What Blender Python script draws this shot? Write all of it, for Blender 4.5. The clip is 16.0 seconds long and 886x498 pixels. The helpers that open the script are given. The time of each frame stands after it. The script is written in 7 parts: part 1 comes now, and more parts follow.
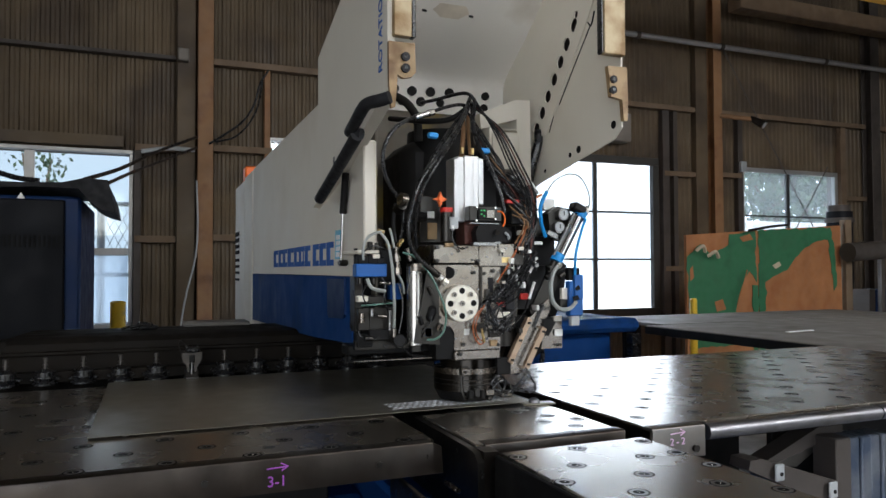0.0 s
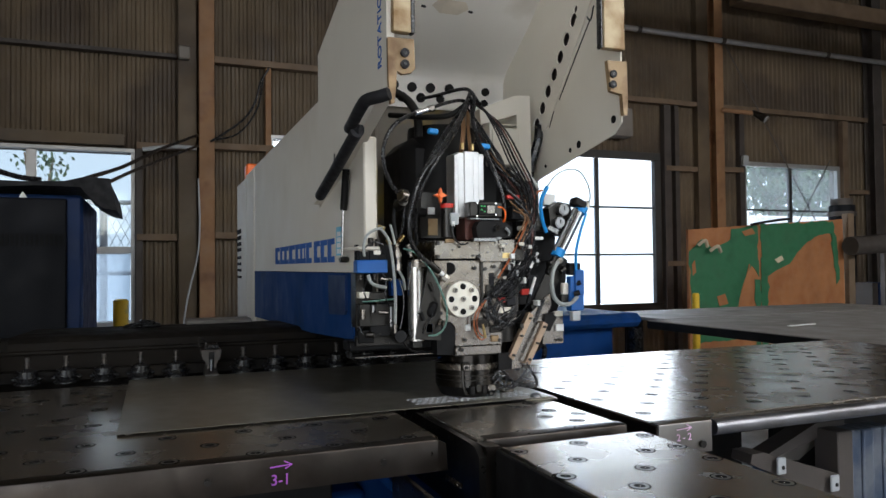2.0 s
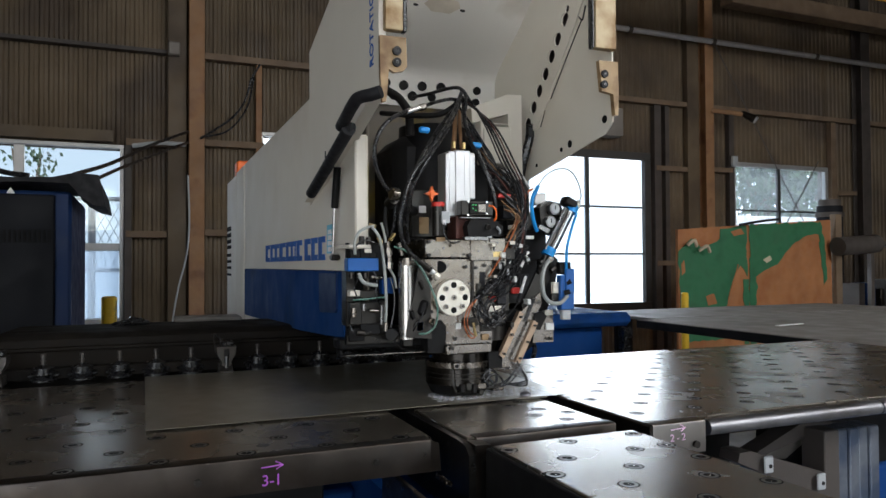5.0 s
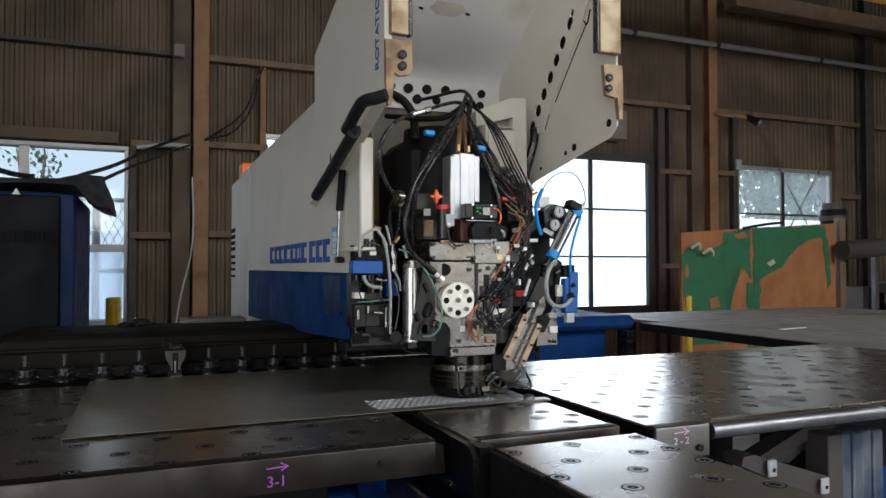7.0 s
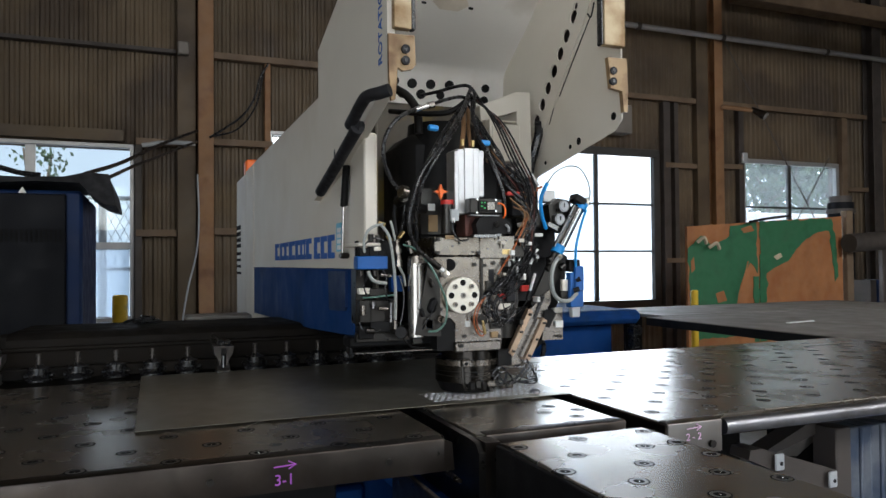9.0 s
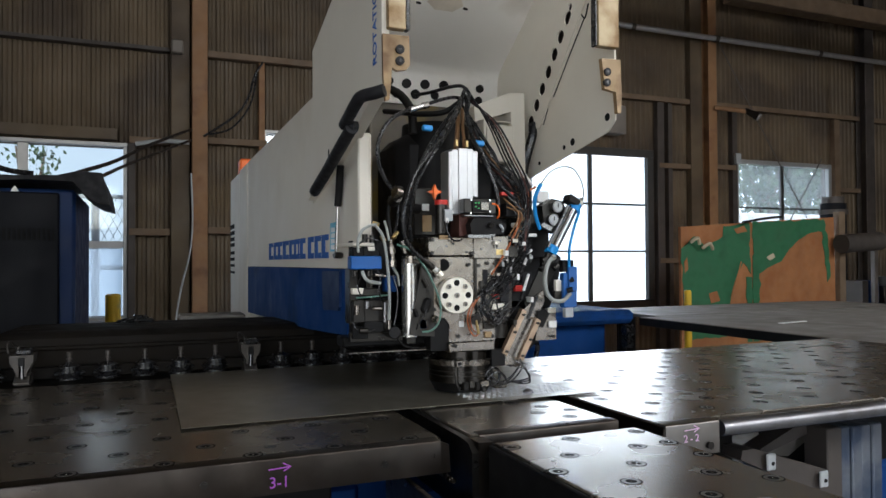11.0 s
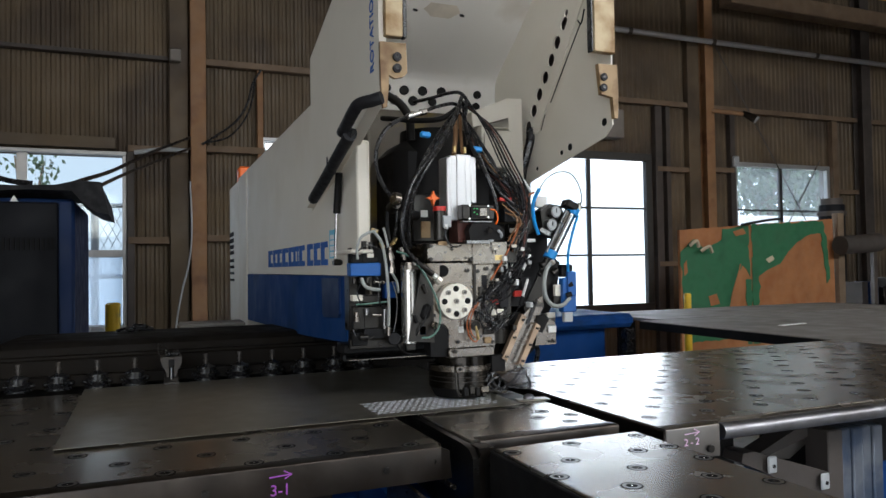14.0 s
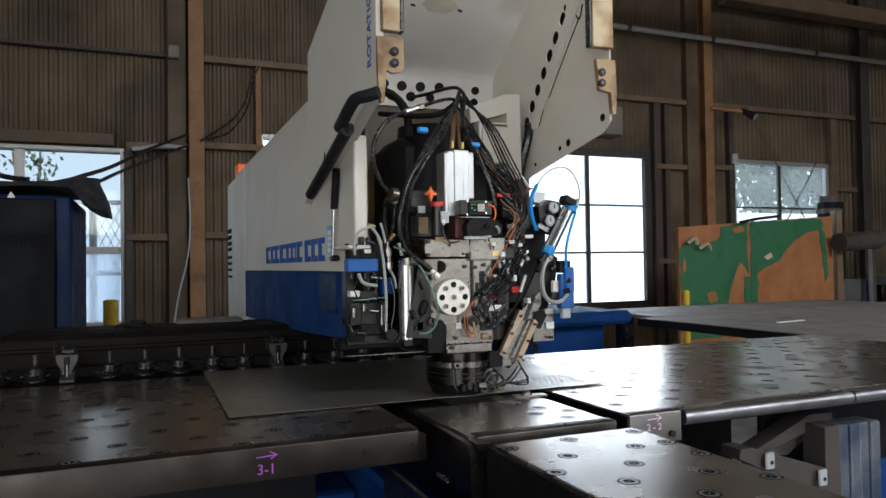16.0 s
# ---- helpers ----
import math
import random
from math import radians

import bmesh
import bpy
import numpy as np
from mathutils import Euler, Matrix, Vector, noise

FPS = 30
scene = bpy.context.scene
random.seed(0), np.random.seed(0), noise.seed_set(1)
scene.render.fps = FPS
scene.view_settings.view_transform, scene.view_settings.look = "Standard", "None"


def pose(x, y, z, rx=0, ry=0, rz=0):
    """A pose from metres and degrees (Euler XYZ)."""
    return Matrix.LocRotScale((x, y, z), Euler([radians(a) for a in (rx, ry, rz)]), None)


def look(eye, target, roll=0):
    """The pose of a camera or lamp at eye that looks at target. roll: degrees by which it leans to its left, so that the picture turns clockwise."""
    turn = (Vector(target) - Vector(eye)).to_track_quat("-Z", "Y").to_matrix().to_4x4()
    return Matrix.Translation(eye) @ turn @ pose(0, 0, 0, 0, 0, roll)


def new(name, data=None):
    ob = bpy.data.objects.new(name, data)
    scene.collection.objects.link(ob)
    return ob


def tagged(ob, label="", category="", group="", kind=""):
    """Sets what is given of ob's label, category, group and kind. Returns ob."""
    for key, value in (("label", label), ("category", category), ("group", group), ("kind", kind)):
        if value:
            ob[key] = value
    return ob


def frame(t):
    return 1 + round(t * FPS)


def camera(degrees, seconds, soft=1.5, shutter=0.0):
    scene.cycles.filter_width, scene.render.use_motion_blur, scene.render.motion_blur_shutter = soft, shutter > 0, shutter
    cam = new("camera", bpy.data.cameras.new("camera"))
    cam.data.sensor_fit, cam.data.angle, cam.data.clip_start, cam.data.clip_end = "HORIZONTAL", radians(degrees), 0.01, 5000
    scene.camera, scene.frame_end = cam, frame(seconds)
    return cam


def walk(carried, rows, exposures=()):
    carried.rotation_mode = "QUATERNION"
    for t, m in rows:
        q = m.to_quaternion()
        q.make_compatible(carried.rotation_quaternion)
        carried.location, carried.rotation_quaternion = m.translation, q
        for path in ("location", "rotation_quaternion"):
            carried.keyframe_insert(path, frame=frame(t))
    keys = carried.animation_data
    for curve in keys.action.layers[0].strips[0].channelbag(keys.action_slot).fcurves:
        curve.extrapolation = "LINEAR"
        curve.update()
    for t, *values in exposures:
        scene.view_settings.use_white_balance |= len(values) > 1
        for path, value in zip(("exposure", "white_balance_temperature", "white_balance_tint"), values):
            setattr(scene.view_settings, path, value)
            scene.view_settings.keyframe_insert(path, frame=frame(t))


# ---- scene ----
cam = camera(63.37, 16.0)
PATH = [
    (0.0, pose(0.0000, 0.0000, 1.2500, 91.640, 0, -22.050) @ pose(0, 0, 0, 0, 0, -0.220)),
    (0.5, pose(0.0013, 0.0000, 1.2498, 91.737, 0, -21.799) @ pose(0, 0, 0, 0, 0, -0.409)),
    (1.0, pose(0.0007, -0.0017, 1.2495, 91.555, 0, -21.614) @ pose(0, 0, 0, 0, 0, -0.584)),
    (1.5, pose(0.0010, -0.0035, 1.2488, 91.393, 0, -21.676) @ pose(0, 0, 0, 0, 0, -0.689)),
    (2.0, pose(0.0028, -0.0028, 1.2487, 91.356, 0, -21.864) @ pose(0, 0, 0, 0, 0, -0.589)),
    (2.5, pose(0.0045, -0.0026, 1.2493, 91.393, 0, -22.061) @ pose(0, 0, 0, 0, 0, -0.584)),
    (3.0, pose(0.0026, -0.0032, 1.2497, 91.357, 0, -22.226) @ pose(0, 0, 0, 0, 0, -0.681)),
    (3.5, pose(0.0023, -0.0027, 1.2488, 91.269, 0, -22.359) @ pose(0, 0, 0, 0, 0, -0.636)),
    (4.0, pose(0.0036, -0.0011, 1.2485, 91.186, 0, -22.488) @ pose(0, 0, 0, 0, 0, -0.499)),
    (6.5, pose(-0.0036, -0.0080, 1.2500, 91.300, 0, -22.534) @ pose(0, 0, 0, 0, 0, -0.092)),
    (7.0, pose(-0.0037, -0.0069, 1.2502, 91.393, 0, -22.394) @ pose(0, 0, 0, 0, 0, -0.098)),
    (7.5, pose(-0.0053, -0.0075, 1.2494, 91.370, 0, -22.198) @ pose(0, 0, 0, 0, 0, -0.245)),
    (8.0, pose(-0.0024, -0.0037, 1.2485, 91.269, 0, -22.004) @ pose(0, 0, 0, 0, 0, -0.279)),
    (8.5, pose(-0.0027, -0.0056, 1.2483, 91.185, 0, -21.974) @ pose(0, 0, 0, 0, 0, -0.328)),
    (9.0, pose(-0.0008, -0.0047, 1.2484, 91.070, 0, -21.950) @ pose(0, 0, 0, 0, 0, -0.478)),
    (11.5, pose(-0.0009, -0.0085, 1.2499, 91.035, 0, -22.470) @ pose(0, 0, 0, 0, 0, -0.329)),
    (12.0, pose(-0.0003, -0.0100, 1.2490, 91.196, 0, -22.450) @ pose(0, 0, 0, 0, 0, -0.468)),
    (12.5, pose(-0.0008, -0.0105, 1.2502, 91.250, 0, -22.436) @ pose(0, 0, 0, 0, 0, -0.623)),
    (13.0, pose(-0.0008, -0.0098, 1.2501, 91.331, 0, -22.429) @ pose(0, 0, 0, 0, 0, -0.733)),
    (13.5, pose(-0.0010, -0.0108, 1.2513, 91.386, 0, -22.448) @ pose(0, 0, 0, 0, 0, -0.913)),
    (14.0, pose(-0.0009, -0.0107, 1.2513, 91.452, 0, -22.449) @ pose(0, 0, 0, 0, 0, -0.909)),
    (14.5, pose(-0.0002, -0.0103, 1.2499, 91.501, 0, -22.434) @ pose(0, 0, 0, 0, 0, -0.852)),
    (15.0, pose(0.0009, -0.0096, 1.2485, 91.486, 0, -22.427) @ pose(0, 0, 0, 0, 0, -0.832)),
    (15.5, pose(0.0032, -0.0071, 1.2492, 91.344, 0, -22.494) @ pose(0, 0, 0, 0, 0, -0.775)),
    (16.0, pose(0.0035, -0.0074, 1.2476, 91.250, 0, -22.539) @ pose(0, 0, 0, 0, 0, -0.868)),
]

walk(cam, PATH, exposures=[(0.0, 1.0, 6080, 10), (16.0, 1.0, 6080, 10)])

# ---- light ----
world = bpy.data.worlds.new("sky")
scene.world = world
world.use_nodes = True
wn = world.node_tree
sky = wn.nodes.new("ShaderNodeTexSky")
sky.sky_type, sky.sun_disc = "NISHITA", False
sky.sun_elevation, sky.sun_rotation = radians(50), radians(190)
wn.links.new(sky.outputs[0], wn.nodes["Background"].inputs[0])
wn.nodes["Background"].inputs[1].default_value = 0.15


sun_data = bpy.data.lights.new("sun", "SUN")
sun_data.energy, sun_data.angle, sun_data.color = 3.0, radians(0.5), (1.0, 0.95, 0.88)
sun = new("sun", sun_data)
sun.matrix_world = look((-1.7, -9.8, 12.0), (0, 0, 0))


def area_lamp(name, eye, target, w, h, watts, tint):
    d = bpy.data.lights.new(name, "AREA")
    d.shape, d.size, d.size_y, d.energy, d.color = "RECTANGLE", w, h, watts, tint
    ob = new(name, d)
    ob.matrix_world = look(eye, target)
    return ob


# daylight entering by the windows of the back wall
area_lamp("window_daylight_centre", (4.75, 6.86, 1.64), (3.4, 0, 1.0), 1.5, 1.6, 26, (0.84, 0.92, 1.0))
area_lamp("window_daylight_corner", (7.8, 6.86, 1.9), (5.5, 0, 1.3), 1.5, 1.0, 2.5, (0.84, 0.92, 1.0))
area_lamp("window_daylight_west", (-0.75, 6.86, 1.75), (-0.75, 0, 1.0), 0.9, 1.0, 2.5, (0.85, 0.93, 1.0))
# unseen fill lamps behind the camera, added and placed to balance the light
area_lamp("front_left_fill", (-2.6, -3.45, 1.65), (0.3, 2.0, 1.6), 4.0, 3.1, 38, (1.0, 0.97, 0.94))
area_lamp("high_fill", (3.0, -3.45, 3.9), (2.2, 3.0, 1.9), 10.5, 1.7, 240, (1.0, 0.97, 0.93))
area_lamp("front_right_fill", (3.2, -3.45, 1.3), (1.6, 2.0, 1.3), 2.2, 2.3, 4, (1.0, 0.97, 0.94))
area_lamp("west_side_fill", (-5.35, -0.7, 3.3), (0.5, 1.6, 1.7), 4.0, 1.7, 14, (1.0, 0.95, 0.87))


# ---- materials ----
def mat(name, col, rough=0.5, metal=0.0, vary=0.12, scale=8.0, bump=0.0, bscale=60.0, stain=None, stain_at=0.58, stain_scale=3.0, aniso=0, emit=0, spec=None, island=0.0, soft_edge=0.04):
    m = bpy.data.materials.new(name)
    m.use_nodes = True
    nt = m.node_tree
    b = nt.nodes["Principled BSDF"]
    b.inputs["Metallic"].default_value = metal
    if spec is not None:
        b.inputs["Specular IOR Level"].default_value = spec
    tc = nt.nodes.new("ShaderNodeTexCoord")

    def noise_node(sc, det=6.0):
        n = nt.nodes.new("ShaderNodeTexNoise")
        n.inputs["Scale"].default_value, n.inputs["Detail"].default_value = sc, det
        nt.links.new(tc.outputs["Object"], n.inputs["Vector"])
        return n

    def ramp(src, a, bb, ca, cb):
        r = nt.nodes.new("ShaderNodeValToRGB")
        r.color_ramp.elements[0].position, r.color_ramp.elements[1].position = a, bb
        r.color_ramp.elements[0].color, r.color_ramp.elements[1].color = (*ca, 1), (*cb, 1)
        nt.links.new(src, r.inputs[0])
        return r

    big = noise_node(scale)
    lo = tuple(max(0, c * (1 - vary)) for c in col)
    hi = tuple(min(1, c * (1 + vary)) for c in col)
    base = ramp(big.outputs[0], 0.3, 0.7, lo, hi).outputs[0]
    if stain:
        sn = noise_node(stain_scale, 9.0)
        msk = ramp(sn.outputs[0], stain_at - soft_edge, stain_at + 0.06 + soft_edge, (0, 0, 0), (1, 1, 1))
        mx = nt.nodes.new("ShaderNodeMix")
        mx.data_type = "RGBA"
        nt.links.new(msk.outputs[0], mx.inputs[0])
        nt.links.new(base, mx.inputs[6])
        mx.inputs[7].default_value = (*stain, 1)
        base = mx.outputs[2]
    if island:
        oi = nt.nodes.new("ShaderNodeObjectInfo")
        hs = nt.nodes.new("ShaderNodeHueSaturation")
        mr = nt.nodes.new("ShaderNodeMapRange")
        mr.inputs[3].default_value, mr.inputs[4].default_value = 1 - island, 1 + island
        nt.links.new(oi.outputs["Random"], mr.inputs[0])
        nt.links.new(mr.outputs[0], hs.inputs["Value"])
        nt.links.new(base, hs.inputs["Color"])
        base = hs.outputs[0]
    nt.links.new(base, b.inputs["Base Color"])
    rn = noise_node(scale * 3.1)
    rr = nt.nodes.new("ShaderNodeMapRange")
    rr.inputs[1].default_value, rr.inputs[2].default_value = 0.3, 0.7
    rr.inputs[3].default_value, rr.inputs[4].default_value = max(0.02, rough * 0.78), min(1, rough * 1.25)
    nt.links.new(rn.outputs[0], rr.inputs[0])
    nt.links.new(rr.outputs[0], b.inputs["Roughness"])
    if bump:
        bn = noise_node(bscale, 5.0)
        bp = nt.nodes.new("ShaderNodeBump")
        bp.inputs["Strength"].default_value, bp.inputs["Distance"].default_value = bump, 0.003
        nt.links.new(bn.outputs[0], bp.inputs["Height"])
        nt.links.new(bp.outputs[0], b.inputs["Normal"])
    if emit:
        b.inputs["Emission Color"].default_value = (*col, 1)
        b.inputs["Emission Strength"].default_value = emit
    return m


M = {}
M["table"] = mat("worn_table_steel", (0.37, 0.338, 0.288), 0.25, 0.88, 0.1, 3, 0.0015, 14, stain=(0.27, 0.23, 0.18), stain_at=0.5, stain_scale=2.5, soft_edge=0.15)
M["sheet"] = mat("zinc_sheet", (0.4, 0.37, 0.3), 0.36, 0.87, 0.05, 6, 0.02, 80)
M["steel"] = mat("machined_steel", (0.25, 0.23, 0.205), 0.26, 1.0, 0.12, 14, 0.05, 120, stain=(0.13, 0.105, 0.08), stain_at=0.56, stain_scale=14, soft_edge=0.1)
M["steel_dark"] = mat("blackened_steel", (0.05, 0.047, 0.043), 0.33, 0.9, 0.2, 12, 0.05, 100)
# one lip steel in two tones; pale copy carries the right lip's brighter reflection
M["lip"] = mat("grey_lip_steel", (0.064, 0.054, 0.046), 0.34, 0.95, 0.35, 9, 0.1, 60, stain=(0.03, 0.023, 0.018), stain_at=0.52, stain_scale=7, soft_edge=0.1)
M["lip_pale"] = mat("lit_scratched_steel", (0.2, 0.185, 0.17), 0.34, 0.95, 0.2, 9, 0.06, 60, stain=(0.12, 0.1, 0.085), stain_at=0.55, stain_scale=9, soft_edge=0.1)
M["railpaint"] = mat("sooty_rail_paint", (0.009, 0.008, 0.007), 0.7, 0, 0.3, 5, 0.05, 40, stain=(0.016, 0.013, 0.01), stain_at=0.55, stain_scale=4, spec=0.08, soft_edge=0.1)
M["insert"] = mat("dull_insert_steel", (0.2, 0.185, 0.165), 0.34, 1.0, 0.15, 40, 0.03, 90)
M["bar"] = mat("dull_ground_bar", (0.27, 0.27, 0.285), 0.42, 1.0, 0.14, 9, 0.05, 60, stain=(0.17, 0.16, 0.16), stain_at=0.55, stain_scale=12, soft_edge=0.1)
M["clampsteel"] = mat("grimy_clamp_steel", (0.075, 0.067, 0.06), 0.5, 0.6, 0.2, 20, 0.05, 80)
M["chrome"] = mat("polished_steel", (0.72, 0.71, 0.69), 0.16, 1.0, 0.06, 20)
M["alu"] = mat("brushed_aluminium", (0.25, 0.25, 0.25), 0.3, 1.0, 0.06, 20, 0.03, 150)
M["cylalu"] = mat("satin_cylinder_aluminium", (0.55, 0.55, 0.55), 0.36, 0.85, 0.06, 20, 0.03, 150)
M["redbrown"] = mat("dark_red_brown_steel", (0.09, 0.03, 0.022), 0.4, 0.3, 0.25, 25)
M["led"] = mat("green_indicator", (0.05, 0.5, 0.12), 0.4)
# plain white stands for the window's glint on the raised slots
M["burr"] = mat("glint_white_burr", (0.9, 0.92, 0.97), 0.35, 0.0, 0.05, 30)
M["disc"] = mat("nickel_flange", (0.78, 0.74, 0.64), 0.38, 0.55, 0.1, 25, stain=(0.45, 0.38, 0.26), stain_at=0.62, stain_scale=25)
M["cream"] = mat("cream_machine_paint", (0.72, 0.68, 0.59), 0.58, 0, 0.04, 2.5, 0.02, 90, stain=(0.63, 0.575, 0.475), stain_at=0.62, stain_scale=2.2, spec=0.3, soft_edge=0.12)
M["inner"] = mat("grey_inner_panel", (0.83, 0.81, 0.76), 0.4, 0, 0.06, 2.0, 0.02, 90, stain=(0.66, 0.62, 0.55), stain_at=0.6, stain_scale=4)
M["blue"] = mat("blue_machine_paint", (0.006, 0.042, 0.165), 0.75, 0, 0.06, 3, 0.02, 80, spec=0.14, stain=(0.006, 0.03, 0.1), stain_at=0.6, stain_scale=5)
M["bright_blue"] = mat("bright_blue_plastic", (0.01, 0.095, 0.34), 0.4, 0, 0.08, 30)
M["letter_blue"] = mat("lettering_blue", (0.06, 0.14, 0.4), 0.85, spec=0.06)
# flat black carries the shade inside vents, bores, holes and insert gaps
M["vent_dark"] = mat("recess_shade_black", (0.012, 0.012, 0.012), 0.9, spec=0.05)
M["cyan"] = mat("cyan_sticker", (0.12, 0.5, 0.68), 0.5)
M["black"] = mat("black_rubber", (0.013, 0.013, 0.014), 0.27, 0, 0.2, 20)
M["blackpaint"] = mat("black_paint", (0.008, 0.0078, 0.008), 0.5, 0, 0.25, 6, 0.03, 60, stain=(0.02, 0.018, 0.016), stain_at=0.6, stain_scale=6, spec=0.17, soft_edge=0.1)
# dark base stands for shade in the throat; yellow blotches are oil
M["cavity"] = mat("shaded_cavity", (0.16, 0.14, 0.11), 0.6, 0, 0.3, 5, 0.05, 40, stain=(0.3, 0.22, 0.05), stain_at=0.58, stain_scale=6)
M["yellowed"] = mat("bare_brass_strip", (0.5, 0.4, 0.24), 0.48, 0.2, 0.2, 14, 0.1, 70, stain=(0.2, 0.115, 0.04), stain_at=0.47, stain_scale=14, soft_edge=0.08)
M["bracket"] = mat("rusty_cream_bracket", (0.34, 0.23, 0.115), 0.5, 0.1, 0.2, 12, 0.08, 70, stain=(0.15, 0.08, 0.03), stain_at=0.52, stain_scale=22, soft_edge=0.08)
M["red"] = mat("red_plastic", (0.55, 0.03, 0.02), 0.4)
M["orange"] = mat("orange_plastic", (0.85, 0.16, 0.02), 0.4)
M["whitepl"] = mat("white_plastic", (0.75, 0.75, 0.72), 0.35)
M["tube_clear"] = mat("milky_tubing", (0.32, 0.34, 0.32), 0.3)
M["tube_green"] = mat("green_tubing", (0.1, 0.2, 0.16), 0.3)
M["copper"] = mat("orange_cable", (0.36, 0.1, 0.03), 0.4)
M["brass"] = mat("brass_fitting", (0.6, 0.45, 0.2), 0.3, 1.0)
M["copperbar"] = mat("worn_bronze_strip", (0.46, 0.34, 0.24), 0.45, 0.7, 0.15, 20)
M["wall"] = mat("corrugated_sheet_paint", (0.11, 0.079, 0.045), 0.65, 0, 0.25, 1.3, 0.05, 40, stain=(0.062, 0.043, 0.026), stain_at=0.52, stain_scale=1.1)
M["wallflat"] = mat("plain_wall_board", (0.2, 0.18, 0.155), 0.7, 0, 0.15, 1.2, 0.05, 20, stain=(0.14, 0.125, 0.11), stain_at=0.55, stain_scale=1.5)
M["rust"] = mat("rusty_column_paint", (0.27, 0.145, 0.065), 0.65, 0, 0.25, 3, 0.15, 40, stain=(0.16, 0.075, 0.035), stain_at=0.55, stain_scale=3)
M["girt"] = mat("dusty_girt_steel", (0.16, 0.11, 0.068), 0.7, 0.1, 0.2, 4, 0.06, 40)
M["darkgirt"] = mat("dark_steel_section", (0.06, 0.05, 0.043), 0.6, 0.1, 0.25, 3, 0.08, 40)
M["greypaint"] = mat("grey_paint", (0.4, 0.42, 0.43), 0.5, 0, 0.1, 6, 0.02, 60)
M["pipe"] = mat("galvanised_pipe", (0.55, 0.56, 0.57), 0.4, 0.8, 0.1, 8)
M["winframe"] = mat("aluminium_window_frame", (0.46, 0.46, 0.45), 0.45, 0.6, 0.1, 8)
M["mullion"] = mat("dark_window_bar", (0.05, 0.048, 0.044), 0.5, 0.3)
M["yellow"] = mat("yellow_bollard_paint", (0.75, 0.48, 0.02), 0.5, 0, 0.12, 8, stain=(0.4, 0.27, 0.05), stain_at=0.63, stain_scale=9)
M["ply"] = mat("bare_orange_plywood", (0.34, 0.14, 0.05), 0.7, 0, 0.18, 5, 0.1, 30, stain=(0.3, 0.11, 0.035), stain_at=0.56, stain_scale=4)
M["green"] = mat("green_vinyl_sheet", (0.03, 0.15, 0.065), 0.5, 0, 0.25, 5, 0.15, 12, stain=(0.03, 0.08, 0.04), stain_at=0.6, stain_scale=5, soft_edge=0.12)
M["paper"] = mat("peeled_backing", (0.5, 0.42, 0.3), 0.8)
M["concrete"] = mat("concrete_floor", (0.26, 0.25, 0.24), 0.75, 0, 0.15, 2, 0.1, 40, stain=(0.15, 0.14, 0.13), stain_at=0.55, stain_scale=1.5)
M["deck"] = mat("dusty_grey_deck", (0.22, 0.2, 0.178), 0.62, 0.1, 0.15, 3, 0.06, 50, stain=(0.14, 0.125, 0.11), stain_at=0.56, stain_scale=3)
M["cloth"] = mat("black_cloth", (0.012, 0.012, 0.014), 0.85, 0, 0.2, 9, 0.3, 30)
M["cabinet"] = mat("charcoal_cabinet", (0.008, 0.0085, 0.011), 0.5, 0, 0.06, 3, 0.02, 60, spec=0.1)
M["cabblue"] = mat("cabinet_blue_edge", (0.008, 0.025, 0.085), 0.5, 0, 0.1, 4, spec=0.2)
M["scuffed"] = mat("scuffed_blue_grey", (0.13, 0.145, 0.17), 0.5, 0.4, 0.2, 9, 0.08, 50, stain=(0.05, 0.07, 0.11), stain_at=0.5, stain_scale=8)
M["oilstain"] = mat("brown_oil_stain", (0.66, 0.6, 0.5), 0.5, 0, 0.15, 20)
M["sky_blue"] = mat("sky_blue_plastic", (0.02, 0.27, 0.68), 0.35, 0, 0.08, 30)
M["canister"] = mat("pale_canister", (0.6, 0.59, 0.56), 0.24, 0.9, 0.08, 10)
M["ramsteel"] = mat("oily_dark_ram", (0.045, 0.042, 0.038), 0.2, 1.0, 0.25, 12, 0.03, 60, stain=(0.1, 0.09, 0.08), stain_at=0.6, stain_scale=20)
M["matte_black"] = mat("matte_black_plastic", (0.014, 0.014, 0.016), 0.6, 0, 0.15, 20, 0.04, 120, spec=0.3)
M["purple"] = mat("purple_marker_ink", (0.36, 0.09, 0.46), 0.6)
M["pinkish"] = mat("faded_pink_marker", (0.8, 0.55, 0.75), 0.6)
M["crane"] = mat("yellow_crane_paint", (0.7, 0.36, 0.02), 0.5, 0, 0.1, 3)
M["roof"] = mat("dark_roof_sheet", (0.16, 0.15, 0.14), 0.7, 0, 0.15, 1.5)
M["leaf"] = mat("tree_leaves", (0.06, 0.1, 0.045), 0.6, 0, 0.4, 3)
M["bark"] = mat("tree_bark", (0.12, 0.09, 0.06), 0.9, 0, 0.2, 8)


def glow(name, col, strength):
    m = bpy.data.materials.new(name)
    m.use_nodes = True
    nt = m.node_tree
    nt.nodes.remove(nt.nodes["Principled BSDF"])
    e = nt.nodes.new("ShaderNodeEmission")
    n = nt.nodes.new("ShaderNodeTexNoise")
    n.inputs["Scale"].default_value = 0.35
    r = nt.nodes.new("ShaderNodeValToRGB")
    r.color_ramp.elements[0].color = (*[c * 0.86 for c in col], 1)
    r.color_ramp.elements[1].color = (*col, 1)
    nt.links.new(n.outputs[0], r.inputs[0])
    nt.links.new(r.outputs[0], e.inputs[0])
    e.inputs[1].default_value = strength
    nt.links.new(e.outputs[0], nt.nodes["Material Output"].inputs[0])
    return m


